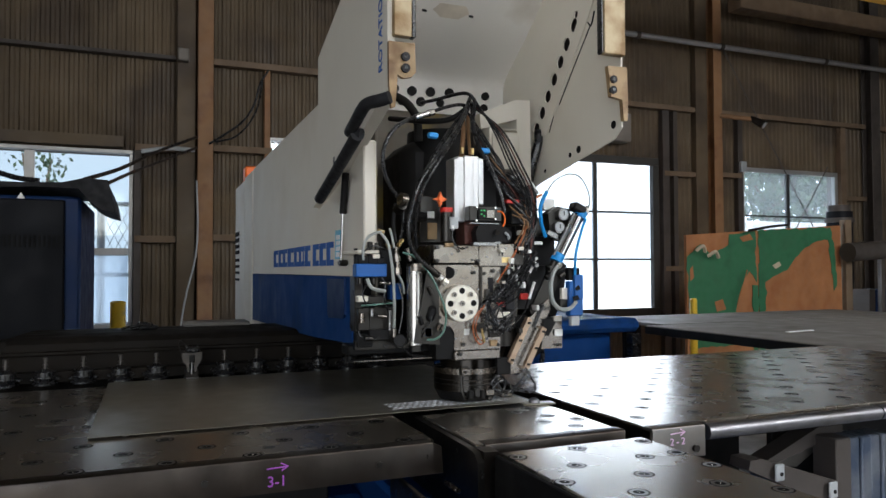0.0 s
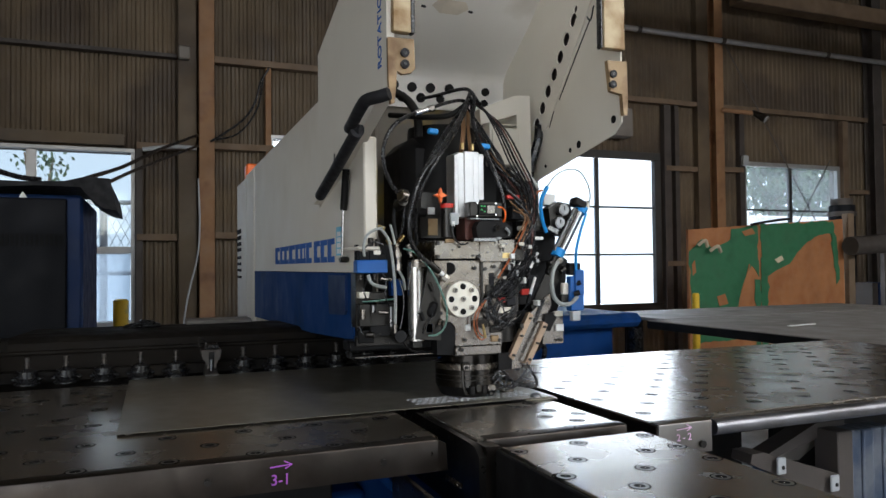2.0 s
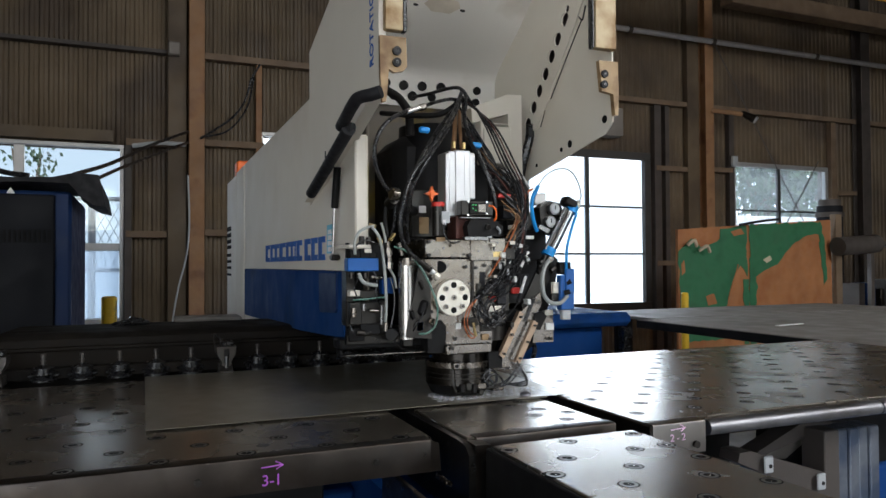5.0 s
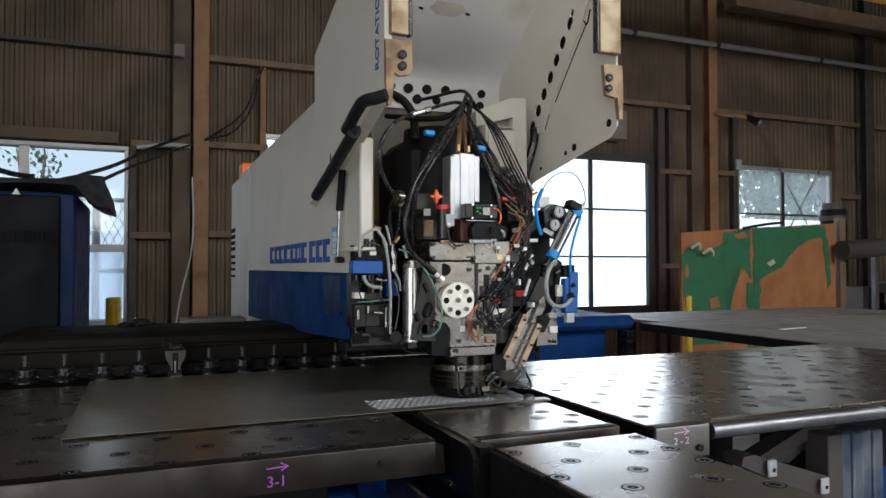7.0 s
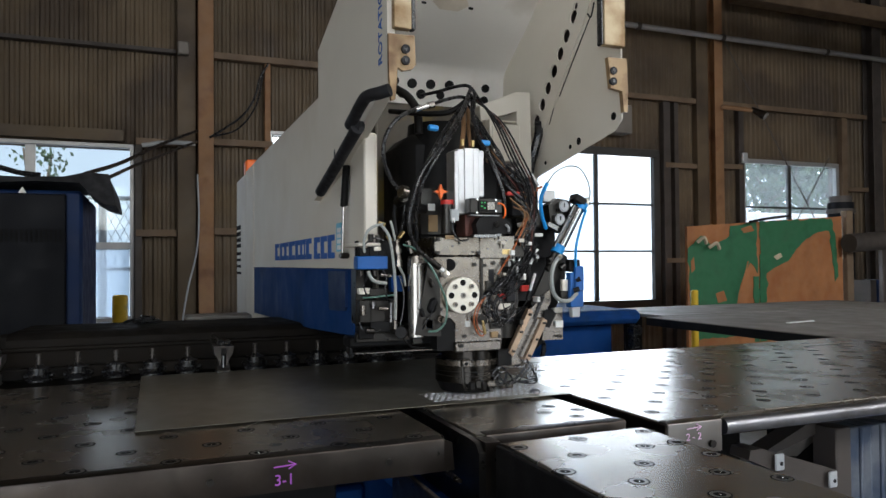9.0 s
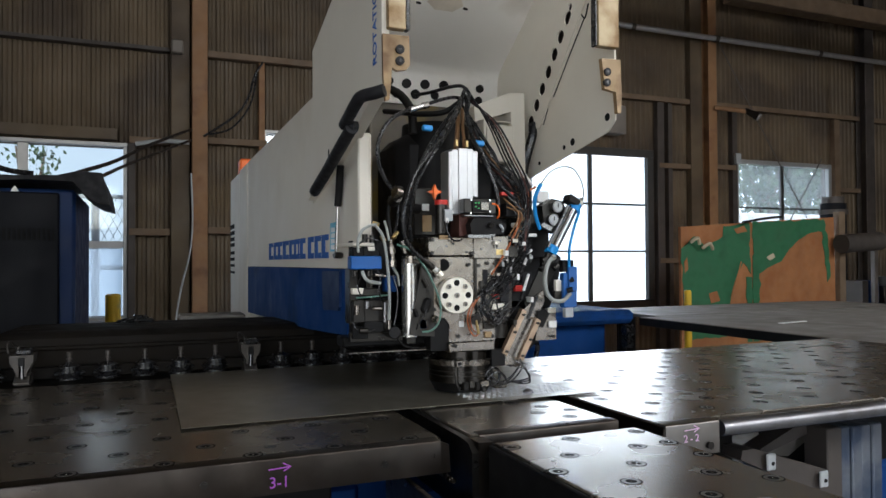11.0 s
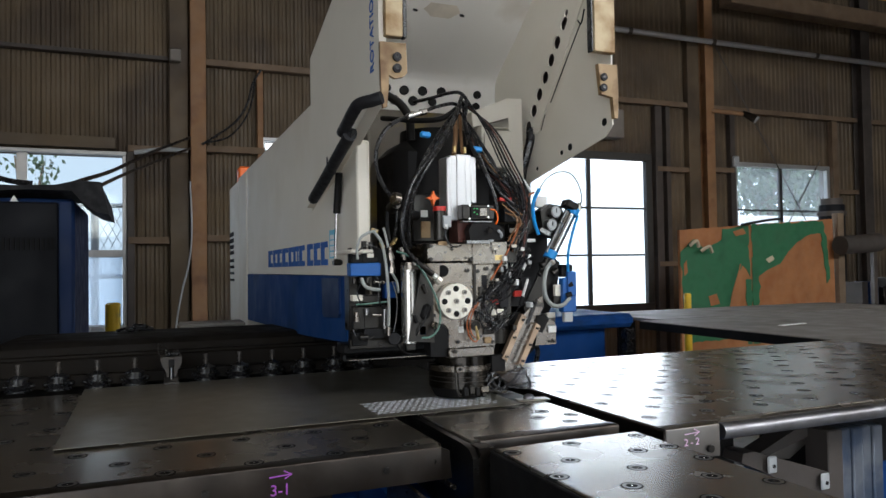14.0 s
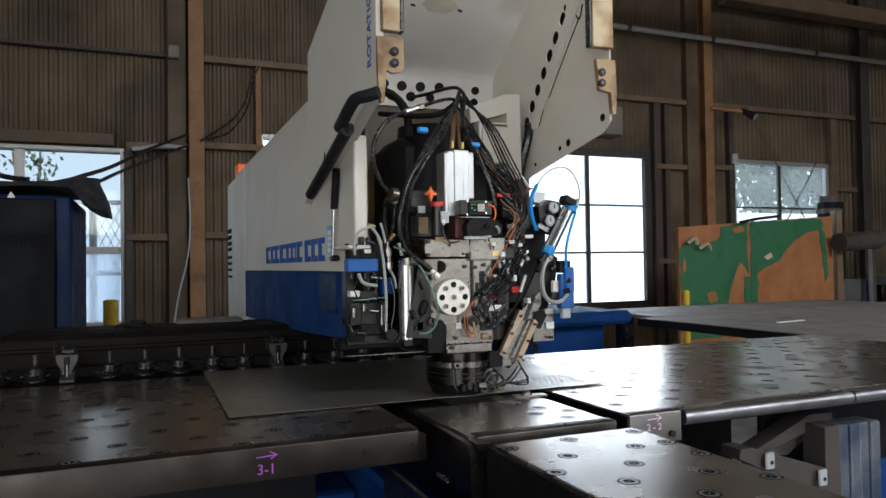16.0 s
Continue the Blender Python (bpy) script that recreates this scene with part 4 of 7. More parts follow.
# side lettering as plain shapes
for y0, y1 in [(2.7057, 2.6151), (2.5965, 2.5184), (2.5068, 2.4282), (2.4119, 2.3086), (2.2938, 2.2224), (2.2132, 2.1594), (2.1507, 2.1334), (2.1207, 2.0469), (2.0079, 1.9339), (1.9197, 1.8482), (1.8351, 1.7632)]:
    bm = B()
    box(bm, (0.4175, y0, 1.321), (0.4195, y1, 1.306))
    box(bm, (0.4175, y0, 1.261), (0.4195, y1, 1.276))
    box(bm, (0.4175, y0, 1.276), (0.4195, y0 + (y1 - y0) * 0.5, 1.306))
    part("side_mark", bm, "letter_blue", machine, smooth=0)
part("sticker", box(B(), (0.419, 1.745, 1.347), (0.42, 1.691, 1.277)), "cyan", machine, "cyan and white sticker", smooth=0)
bm = B()
for a, b in [((0.4168, 1.7282, 1.3346), (0.4184, 1.6946, 1.3236)), ((0.4168, 1.7282, 1.3208), (0.4184, 1.6946, 1.31)), ((0.4168, 1.7282, 1.3069), (0.4184, 1.6946, 1.2963)), ((0.4168, 1.7281, 1.293), (0.4184, 1.6946, 1.2814))]:
    box(bm, a, b)
part("sticker_field", bm, "whitepl", machine, smooth=0)

# hood cheeks: front edge, slanted lower edge, sloped top
part("left_cheek", prism(B(), [(1.31, 1.58), (1.6, 1.498), (1.936, 1.412), (1.936, 1.83), (1.676, 1.903), (1.45, 2.2), (1.31, 2.2)], "x", XA - 0.003, XA + 0.012), "cream", machine, "cream hood side plate")
def pierced(bm, outline, holes, x0, x1):
    """A plate across x with round holes through it."""
    loops = [outline] + [[(cy + r * math.cos(2 * math.pi * k / 20), cz + r * math.sin(2 * math.pi * k / 20)) for k in range(20)] for cy, cz, r in holes]
    edges = []
    for lp in loops:
        vs = [bm.verts.new((x0, a, b)) for a, b in lp]
        edges += [bm.edges.new((vs[k], vs[(k + 1) % len(vs)])) for k in range(len(vs))]
    g = bmesh.ops.triangle_fill(bm, use_beauty=True, use_dissolve=False, edges=edges)
    fs = [f for f in g["geom"] if isinstance(f, bmesh.types.BMFace)]
    e = bmesh.ops.extrude_face_region(bm, geom=fs)
    bmesh.ops.translate(bm, vec=(x1 - x0, 0, 0), verts=[v for v in e["geom"] if isinstance(v, bmesh.types.BMVert)])
    return bm


HOLES = [(1.49, 1.8457, 0.0165), (1.5242, 1.8084, 0.0165), (1.5542, 1.7726, 0.0165), (1.585, 1.7357, 0.0165), (1.6168, 1.6992, 0.0165), (1.6466, 1.6624, 0.0165), (1.6773, 1.6246, 0.0165), (1.4795, 1.8687, 0.009)]
part("right_cheek", pierced(B(), [(1.302, 1.56), (1.302, 2.2), (1.9, 2.2), (1.9, 1.62), (1.72, 1.462), (1.66, 1.478), (1.33, 1.538)], HOLES, XB, XB + 0.004), "cream", machine, "cream hood side plate with a row of holes")
# outer skin of the hollow cheek, dark so its holes look shaded
part("cheek_back", prism(B(), [(1.42, 1.64), (1.42, 2.2), (1.9, 2.2), (1.9, 1.64), (1.72, 1.52), (1.62, 1.55)], "x", XB + 0.028, XB + 0.032), "darkgirt", machine, "outer skin behind the holes, coloured dark for the hollow's shade")
# inner hood lining, curving from the roof down to the back
prof = [(1.42, 2.3), (1.5, 2.14), (1.6, 2.0), (1.7, 1.91), (1.78, 1.855), (1.84, 1.815), (1.865, 1.79), (1.872, 1.76), (1.872, 1.69)]
line = [(p.x, p.y) for p in smooth_line([(a, b, 0) for a, b in prof], 12)]
back = [(a + 0.012, b + 0.012) for a, b in reversed(line)]
part("hood_lining", prism(B(), line + back, "x", XA + 0.012, XB), "inner", machine, "smooth grey hood lining with oil stain", smooth=60)
part("hood_roof", box(B(), (XA, 1.3, 2.3), (XB, 1.9, 2.34), 0.004), "cream", machine)
for (x, y, z), r in [((0.614, 1.869, 1.75), 8), ((0.666, 1.869, 1.747), 8), ((0.721, 1.869, 1.749), 8), ((0.778, 1.869, 1.751), 8), ((0.891, 1.869, 1.751), 7), ((0.637, 1.869, 1.718), 8), ((0.692, 1.869, 1.719), 8), ((0.75, 1.869, 1.72), 7), ((0.886, 1.869, 1.716), 7)]:
    part("lining_hole", rod(B(), (x, 1.866, z), (x, 1.873, z), r * 0.00165, 20), "blackpaint", machine)
for x, y, z in ((0.62, 1.66, 1.898), (0.747, 1.66, 1.899)):
    part("lining_clip", obox(B(), (x, y - 0.012, z - 0.006), (0.012, 0.01, 0.006), 20, 0, 20, 0.002), "black", machine)
bm = B()
tube(bm, [(0.949, 1.399, 1.85), (0.949, 1.413, 1.821), (0.949, 1.427, 1.832)], 0.002, 6)
tube(bm, [(0.949, 1.416, 1.822), (0.949, 1.49, 1.741), (0.949, 1.557, 1.665)], 0.0014, 6)
tube(bm, [(0.949, 1.585, 1.642), (0.949, 1.608, 1.603)], 0.0012, 6)
part("cheek_seam", bm, "blackpaint", machine)
for cy, cz, r in ((1.4726, 1.5378, 0.009), (1.5106, 1.5298, 0.006), (1.6314, 1.5063, 0.005), (1.3303, 1.571, 0.009)):
    part("small_hole", rod(B(), (XB - 0.0008, cy, cz), (XB + 0.003, cy, cz), r, 18), "vent_dark", machine)
part("cheek_ridge", prism(B(), [(1.40, 1.875), (1.412, 1.895), (1.44, 1.88), (1.64, 1.632), (1.65, 1.6), (1.62, 1.6), (1.60, 1.622), (1.43, 1.832)], "x", XB - 0.004, XB - 0.0005), "cream", machine, "raised cream strip beside the holes")
part("rubber_strip", tube(B(), [(0.945, 1.656, 1.616), (0.94, 1.651, 1.58), (0.93, 1.658, 1.536), (0.92, 1.659, 1.498), (0.91, 1.654, 1.445)], 0.012, 8), "black", machine)

# brown oil stain on the lining
bm = B()
rnd = random.Random(3)
rows = []
for a, b in [q for q in line if 1.935 > q[1] > 1.903]:
    f = (b - 1.919) / 0.0175
    w = 0.05 * math.sqrt(max(0.02, 1 - f * f)) * rnd.uniform(0.8, 1.15)
    rows.append([bm.verts.new((0.712 + w * k / 3 - 0.003 * rnd.random(), a - 0.001, b - 0.001)) for k in range(-3, 4)])
for r0, r1 in zip(rows, rows[1:]):
    for k in range(6):
        bm.faces.new((r0[k], r0[k + 1], r1[k + 1], r1[k]))
part("oil_stain", bm, "oilstain", machine, "brown oil stain on the lining")

# yellowed front edge strips and hinge brackets
for x0, x1, tag in ((XA - 0.004, XA + 0.03, "l"), (XB + 0.0, XB + 0.03, "r")):
    w = 0.034
    xs = (XA + 0.006, XA + 0.046) if tag == "l" else (0.9, 0.958)
    y = 1.303 if tag == "l" else 1.296
    zb = 1.70 if tag == "l" else 1.715
    part("edge_strip", box(B(), (xs[0], y - 0.006, zb), (xs[1] - 0.003, y + 0.012, 2.2), 0.002), "yellowed", machine, "worn yellowed edge strip")
    part("edge_seal", box(B(), (xs[1] - 0.003, y - 0.003, zb), (xs[1] + 0.006, y + 0.014, 2.2), 0.002) if tag == "l" else box(B(), (xs[0] - 0.006, y - 0.003, zb), (xs[0], y + 0.014, 2.2), 0.002), "black", machine)
bm = prism(B(), [(0.413, 1.295, 1.685)[::2], (0.466, 1.295, 1.686)[::2], (0.468, 1.295, 1.629)[::2], (0.46, 1.295, 1.62)[::2], (0.442, 1.295, 1.616)[::2], (0.431, 1.295, 1.622)[::2], (0.43, 1.295, 1.604)[::2], (0.426, 1.295, 1.56)[::2], (0.418, 1.295, 1.557)[::2], (0.414, 1.295, 1.602)[::2]], "y", 1.29, 1.3)
part("hinge_bracket", bm, "bracket", machine, "rust-stained cream hinge bracket")
bm = prism(B(), [(0.907, 1.295, 1.688)[::2], (0.956, 1.295, 1.689)[::2], (0.958, 1.295, 1.616)[::2], (0.956, 1.295, 1.572)[::2], (0.947, 1.295, 1.572)[::2], (0.943, 1.295, 1.617)[::2], (0.914, 1.295, 1.622)[::2]], "y", 1.288, 1.3)
part("hinge_bracket", bm, "bracket", machine, "rust-stained cream hinge bracket")
for p in ((0.446, 1.288, 1.657), (0.446, 1.288, 1.635), (0.92, 1.288, 1.659), (0.919, 1.288, 1.636)):
    b = rod(B(), (p[0], 1.291, p[2]), (p[0], 1.284, p[2]), 0.0085, 20)
    part("socket_screw", b, "matte_black", machine)
    part("screw_recess", rod(B(), (p[0], 1.2845, p[2]), (p[0], 1.2832, p[2]), 0.004, 6), "black", machine)

# vertical lettering on the left cheek
# text runs upwards, read from outside: right -> +z, up -> +y, outward -> -x
lay = Matrix(((0, 0, -1, XA - 0.0042), (0, 1, 0, 1.352), (1, 0, 0, 1.727), (0, 0, 0, 1)))
letters("cheek_lettering", "ROTATION", lay, 0.034, "letter_blue", machine, "blue lettering along the hood edge")

# opened flap with black grab handle and gas strut
part("flap", prism(B(), [(1.36, 1.585), (1.30, 1.575), (1.50, 1.512), (1.62, 1.475), (1.92, 1.418), (1.92, 1.432), (1.6, 1.52), (1.52, 1.552)], "x", XA - 0.02, XA + 0.006), "cream", machine, "cream hood flap")
bm = tube(B(), [(0.4, 1.243, 1.565), (0.385, 1.257, 1.561), (0.37, 1.287, 1.56), (0.365, 1.309, 1.551), (0.365, 1.358, 1.537), (0.37, 1.416, 1.53)], 0.012, 12)
tube(bm, [(0.385, 1.38, 1.52), (0.372, 1.392, 1.524)], 0.012, 10)
tube(bm, [(0.375, 1.378, 1.517), (0.37, 1.457, 1.486), (0.37, 1.569, 1.454), (0.37, 1.697, 1.42)], 0.013, 12)
part("grab_handle", bm, "matte_black", machine, "black plastic grab handle")
part("gas_strut", rod(B(), (0.405, 1.585, 1.47), (0.405, 1.611, 1.38), 0.0085, 16), "blackpaint", machine)
part("strut_rod", rod(B(), (0.405, 1.611, 1.382), (0.405, 1.627, 1.266), 0.004, 12), "chrome", machine)
part("strut_end", obox(B(), (0.407, 1.619, 1.266), (0.02, 0.03, 0.014), 0, 0, 0, 0.004), "steel_dark", machine)
# front post of the frame
part("front_post", box(B(), (XA - 0.002, 1.484, 1.29), (XA + 0.028, 1.62, 1.53), 0.004), "cream", machine)
part("post_foot", box(B(), (XA - 0.02, 1.47, 1.284), (XA + 0.03, 1.6, 1.292), 0.002), "cream", machine)
part("slot_mark", box(B(), (0.415, 1.75, 1.531), (0.417, 1.743, 1.511), 0.0005), "black", machine)

# throat behind the head; dark colours carry its shade
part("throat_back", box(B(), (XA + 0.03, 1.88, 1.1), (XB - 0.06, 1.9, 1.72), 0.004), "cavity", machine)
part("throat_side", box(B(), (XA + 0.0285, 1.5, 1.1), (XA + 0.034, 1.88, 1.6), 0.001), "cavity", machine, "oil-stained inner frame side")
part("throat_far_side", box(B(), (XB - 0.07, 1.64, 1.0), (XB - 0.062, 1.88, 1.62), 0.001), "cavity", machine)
part("ram_housing", box(B(), (0.57, 1.66, 1.02), (0.85, 1.86, 1.57), 0.03), "blackpaint", machine)
part("ram_dome", rod(B(), (0.69, 1.72, 1.40), (0.69, 1.72, 1.60), 0.1, 32, 0.085), "blackpaint", machine)
part("lower_arm", box(B(), (0.47, 1.72, 0.84), (0.9, 3.2, 0.9), 0.01), "blackpaint", machine)
part("throat_rear", box(B(), (XA + 0.03, 2.95, 0.8), (0.89, 3.0, 1.3), 0.004), "blackpaint", machine)
part("throat_floor", box(B(), (XA + 0.032, 1.62, 1.09), (0.89, 2.95, 1.1), 0.002), "blackpaint", machine)
# dark plate over the pale cheek inside, standing for shade under the hood
part("throat_upper_side", prism(B(), [(1.42, 1.565), (1.87, 1.44), (1.87, 1.76), (1.6, 1.76), (1.42, 1.68)], "x", XA + 0.0125, XA + 0.016), "cavity", machine, "upper frame side coloured dark for the throat's shade")
# pale channel brackets right of the head
bm = prism(B(), [(0.761, 1.66, 1.643)[::2], (0.862, 1.66, 1.685)[::2], (0.905, 1.66, 1.687)[::2], (0.907, 1.66, 1.468)[::2], (0.867, 1.66, 1.466)[::2], (0.866, 1.66, 1.636)[::2], (0.764, 1.66, 1.604)[::2]], "y", 1.63, 1.68)
part("channel_bracket", bm, "cream", machine)
bm = box(B(), (0.789, 1.62, 1.599), (0.87, 1.66, 1.503), 0.003)
box(bm, (0.778, 1.61, 1.602), (0.857, 1.64, 1.605), 0.002)
box(bm, (0.778, 1.61, 1.607), (0.802, 1.64, 1.56), 0.002)
box(bm, (0.785, 1.605, 1.59), (0.808, 1.64, 1.505), 0.001)
part("folded_bracket", bm, "cream", machine)


# ---- round the machine ----
cab = thing("control_cabinet", (-0.9, 4.2, 0), "tall charcoal and blue control cabinet beside the machine", "control cabinet")
part("body", box(B(), (-1.6, 3.98, 0.05), (-0.33, 4.9, 1.62), 0.015), "cabblue", cab, "dark blue cabinet body")
part("door", box(B(), (-1.5, 3.955, 0.1), (-0.4, 3.978, 1.6), 0.008), "cabinet", cab, "charcoal cabinet door")
part("plinth", box(B(), (-1.58, 4.0, 0), (-0.35, 4.88, 0.05)), "blackpaint", cab)
for x in [-1.08, -1.059, -1.038, -1.017, -0.996, -0.975, -0.954, -0.933, -0.912, -0.891, -0.87, -0.849, -0.828, -0.807, -0.786, -0.765, -0.744, -0.723, -0.702, -0.681, -0.66, -0.639, -0.618, -0.597, -0.576, -0.555, -0.534, -0.513, -0.492, -0.471, -0.45, -0.429]:
    part("vent_slit", box(B(), (x, 3.951, 1.365), (x + 0.011, 3.956, 1.425)), "vent_dark", cab, smooth=0)
part("label_mark", prism(B(), [(-0.605, 1.6), (-0.57, 1.6), (-0.588, 1.63)], "y", 3.948, 3.954), "whitepl", cab, "small pale triangular sign")
# cloth over the cabinet, folds hanging over its corner
bm = B()
prof = [(-0.803, 3.9, 1.675), (-0.574, 3.9, 1.675), (-0.407, 3.9, 1.684), (-0.309, 3.9, 1.7), (-0.214, 3.9, 1.698), (-0.188, 3.9, 1.626), (-0.175, 3.9, 1.546), (-0.233, 3.9, 1.555), (-0.289, 3.9, 1.592), (-0.334, 3.9, 1.652), (-0.527, 3.9, 1.647), (-0.802, 3.9, 1.633)]
prism(bm, [(p[0], p[2]) for p in prof], "y", 3.9, 4.6)
bmesh.ops.subdivide_edges(bm, edges=[e for e in bm.edges if abs(e.verts[0].co.y - e.verts[1].co.y) > 0.3], cuts=6)
for v in bm.verts:
    v.co += 0.012 * noise.noise_vector(v.co * 9)
solo("dust_cloth", bm, "cloth", "black cloth draped over the cabinet top", "cloth", smooth=70)


def bollard(x, y, h, r, label):
    t = thing("bollard", (x, y, 0), label, "bollard", "yellow bollards")
    part("post", rod(B(), (x, y, 0), (x, y, h), r, 20), "yellow", t)
    part("cap", rod(B(), (x, y, h), (x, y, h + 0.01), r * 0.95, 20, r * 0.7), "yellow", t)
    part("black_band", ring(B(), (x, y, h - 0.3), (0, 0, 1), r - 0.001, r + 0.002, 0.06, 20), "blackpaint", t)


bollard(-0.22, 5.5, 1.03, 0.05, "yellow painted steel bollard near the wall")
bollard(4.208, 4.8, 0.99, 0.03, "yellow painted steel bollard beside the leaning boards")
bollard(-0.85, 5.5, 1.03, 0.05, "yellow painted steel bollard near the wall")

# leaning boards with torn green vinyl
def board(name, corners, y, lean, label):
    t = thing(name, ((corners[0][0] + corners[1][0]) / 2, y, 0), label, "board", "leaning boards")
    part("plywood", prism(B(), corners, "y", y, y + 0.03), "ply", t, "bare orange-brown plywood")
    return t


bl = board("plywood_board", [(4.34, 0), (5.16, 0), (5.16, 1.6), (4.34, 1.545)], 5.03, 0, "plywood board with torn green vinyl leaning by the window")
br = board("plywood_board", [(5.163, 0), (6.24, 0), (6.22, 1.665), (5.163, 1.6)], 5.03, 0, "plywood board with torn green vinyl leaning by the window")


def torn(parent, pts, y):
    rnd = random.Random(len(pts))
    out = []
    for k, p in enumerate(pts):
        q = pts[(k + 1) % len(pts)]
        out.append(p)
        n = max(1, int(math.dist(p, q) / 0.045))
        for j in range(1, n):
            f = j / n
            out.append((p[0] + (q[0] - p[0]) * f + rnd.gauss(0, 0.007), p[1] + (q[1] - p[1]) * f + rnd.gauss(0, 0.007)))
    part("vinyl", prism(B(), out, "y", y - 0.006, y - 0.001), "green", parent, "torn green vinyl", smooth=0)


torn(bl, [p[::2] for p in ((4.34, 5, 1.352), (4.491, 5, 1.467), (4.61, 5, 1.368), (4.812, 5, 1.465), (4.82, 5, 1.557), (4.959, 5, 1.569), (5.127, 5, 1.592), (5.138, 5, 1.122), (5.052, 5, 1.226), (4.983, 5, 1.124), (4.9, 5, 0.921), (4.845, 5, 0.56), (4.362, 5, 0.55), (4.354, 5, 1.13))], 5.03)
torn(bl, [p[::2] for p in ((5.083, 5, 1.097), (5.151, 5, 1.096), (5.145, 5, 0.5), (5.091, 5, 0.5))], 5.028)
torn(br, [p[::2] for p in ((5.165, 4.95, 1.599), (6.079, 4.95, 1.644), (6.133, 4.95, 1.438), (6.161, 4.95, 1.085), (6.115, 4.95, 1.032), (6.053, 4.95, 1.519), (5.845, 4.95, 1.489), (5.698, 4.95, 1.408), (5.515, 4.95, 1.234), (5.339, 4.95, 1.173), (5.242, 4.95, 1.122), (5.235, 4.95, 0.5), (5.165, 4.95, 0.5))], 5.03)
bm = B()
for c, s, rz in (((4.436, 4.96, 1.426), (0.1, 0.02, 0.07), 30), ((4.573, 4.96, 1.377), (0.12, 0.02, 0.05), -20)):
    tube(bm, [(c[0] - s[0] / 2, c[1], c[2] - 0.02), (c[0], c[1] - 0.03, c[2] + 0.02), (c[0] + s[0] / 2, c[1], c[2] - 0.03)], 0.016, 6)
part("curled_scrap", bm, "paper", bl, "curled torn backing")
for pts in (((4.64, 5, 0.952), (4.731, 5, 0.975), (4.768, 5, 0.884), (4.664, 5, 0.866)), ((4.369, 5, 1.239), (4.4, 5, 1.278), (4.411, 5, 1.169), (4.373, 5, 1.14)), ((4.938, 5, 1.533), (5.059, 5, 1.565), (5.099, 5, 1.514), (4.977, 5, 1.492))):
    part("bare_patch", prism(B(), [(p[0], p[2]) for p in pts], "y", 5.02, 5.0232), "ply", bl)
for pts in (((5.328, 4.95, 1.276), (5.412, 4.95, 1.313), (5.439, 4.95, 1.276), (5.369, 4.95, 1.245)),):
    part("bare_patch", prism(B(), [(p[0], p[2]) for p in pts], "y", 5.02, 5.0232), "paper", br)
bm = tube(B(), [(4.851, 4.97, 0.924), (4.875, 4.96, 1.024), (4.931, 4.96, 1.15), (4.969, 4.97, 1.236)], 0.006, 6)
part("curled_edge", bm, "ply", bl, "curled vinyl edge")
solo("loose_strip", tube(B(), [(4.976, 4.95, 1.592), (5.212, 4.95, 1.627), (5.441, 4.95, 1.652)], 0.012, 6), "blackpaint", "black strip lying on the board tops", "strip")
part("side_edge", box(B(), (6.245, 4.99, 0), (6.33, 5.06, 1.72), 0.005), "girt", br, "dark brown board edge")

# stacked drums and clutter beyond the boards
d = thing("round_tank", (6.5, 5.6, 0), "grey round metal tank standing behind the boards", "tank")
c0 = (6.915, 5.6, 1.831)
part("drum", rod(B(), (c0[0], 5.6, 0), (c0[0], 5.6, 1.86), 0.13, 28), "cabinet", d)
part("band", ring(B(), (c0[0], 5.6, 1.74), (0, 0, 1), 0.13, 0.145, 0.05, 28), "darkgirt", d)
part("lid", rod(B(), (c0[0], 5.6, 1.86), (c0[0], 5.6, 1.93), 0.11, 28), "darkgirt", d)

rack = thing("storage_rack", (7.2, 5.2, 0), "cluttered grey steel rack by the wall", "rack")
for x in (6.75, 7.9):
    for y in (5.0, 5.6):
        part("post", box(B(), (x, y, 0), (x + 0.05, y + 0.05, 1.5), 0.004), "darkgirt", rack)
for z in (0.75, 1.42):
    part("shelf", box(B(), (6.7, 4.98, z), (8.0, 5.68, z + 0.04), 0.004), "darkgirt", rack)
rnd = random.Random(5)
for k in range(7):
    x, w, h = 6.8 + k * 0.15, rnd.uniform(0.06, 0.12), rnd.uniform(0.08, 0.3)
    solo("steel_offcut", obox(B(), (x, 5.25, 0.79 + h / 2), (w, 0.2, h), 0, 0, rnd.uniform(-10, 10), 0.005), ["darkgirt", "cabblue", "lip"][k % 3], "grey steel offcut on the rack", "steel offcut", "offcuts on the rack")
solo("steel_roller", rod(B(), (6.153, 4.9, 1.399), (6.682, 4.9, 1.43), 0.09, 24), "darkgirt", "grey steel roller lying on the rack", "roller")
solo("plastic_bag", obox(B(), (4.2, 2.95, 1.02), (0.12, 0.08, 0.16), 10, 20, 30, 0.03), "whitepl", "crumpled clear plastic bag on the deck", "bag")

# loading deck beyond the right-hand table
deck = thing("loading_deck", (3.4, 2.9, 0), "dusty grey steel loading deck beyond the sliding table", "loading deck")
part("deck_plate", box(B(), (2.44, 0.9, 0.93), (4.3, 3.15, 0.948), 0.003), "deck", deck)
part("rear_plate", box(B(), (2.56, 3.153, 0.932), (4.6, 3.8, 0.95), 0.003), "deck", deck)
part("edge_face", box(B(), (2.435, 0.9, 0.905), (2.4395, 3.15, 0.944), 0.001), "blackpaint", deck)
part("rear_face", box(B(), (2.46, 3.79, 0.89), (4.6, 3.81, 0.93), 0.003), "blackpaint", deck)
for x, y in ((2.6, 1.2), (2.6, 3.5), (4.1, 1.2), (4.1, 3.5)):
    part("leg", box(B(), (x, y, 0), (x + 0.08, y + 0.08, 0.93), 0.004), "blackpaint", deck)
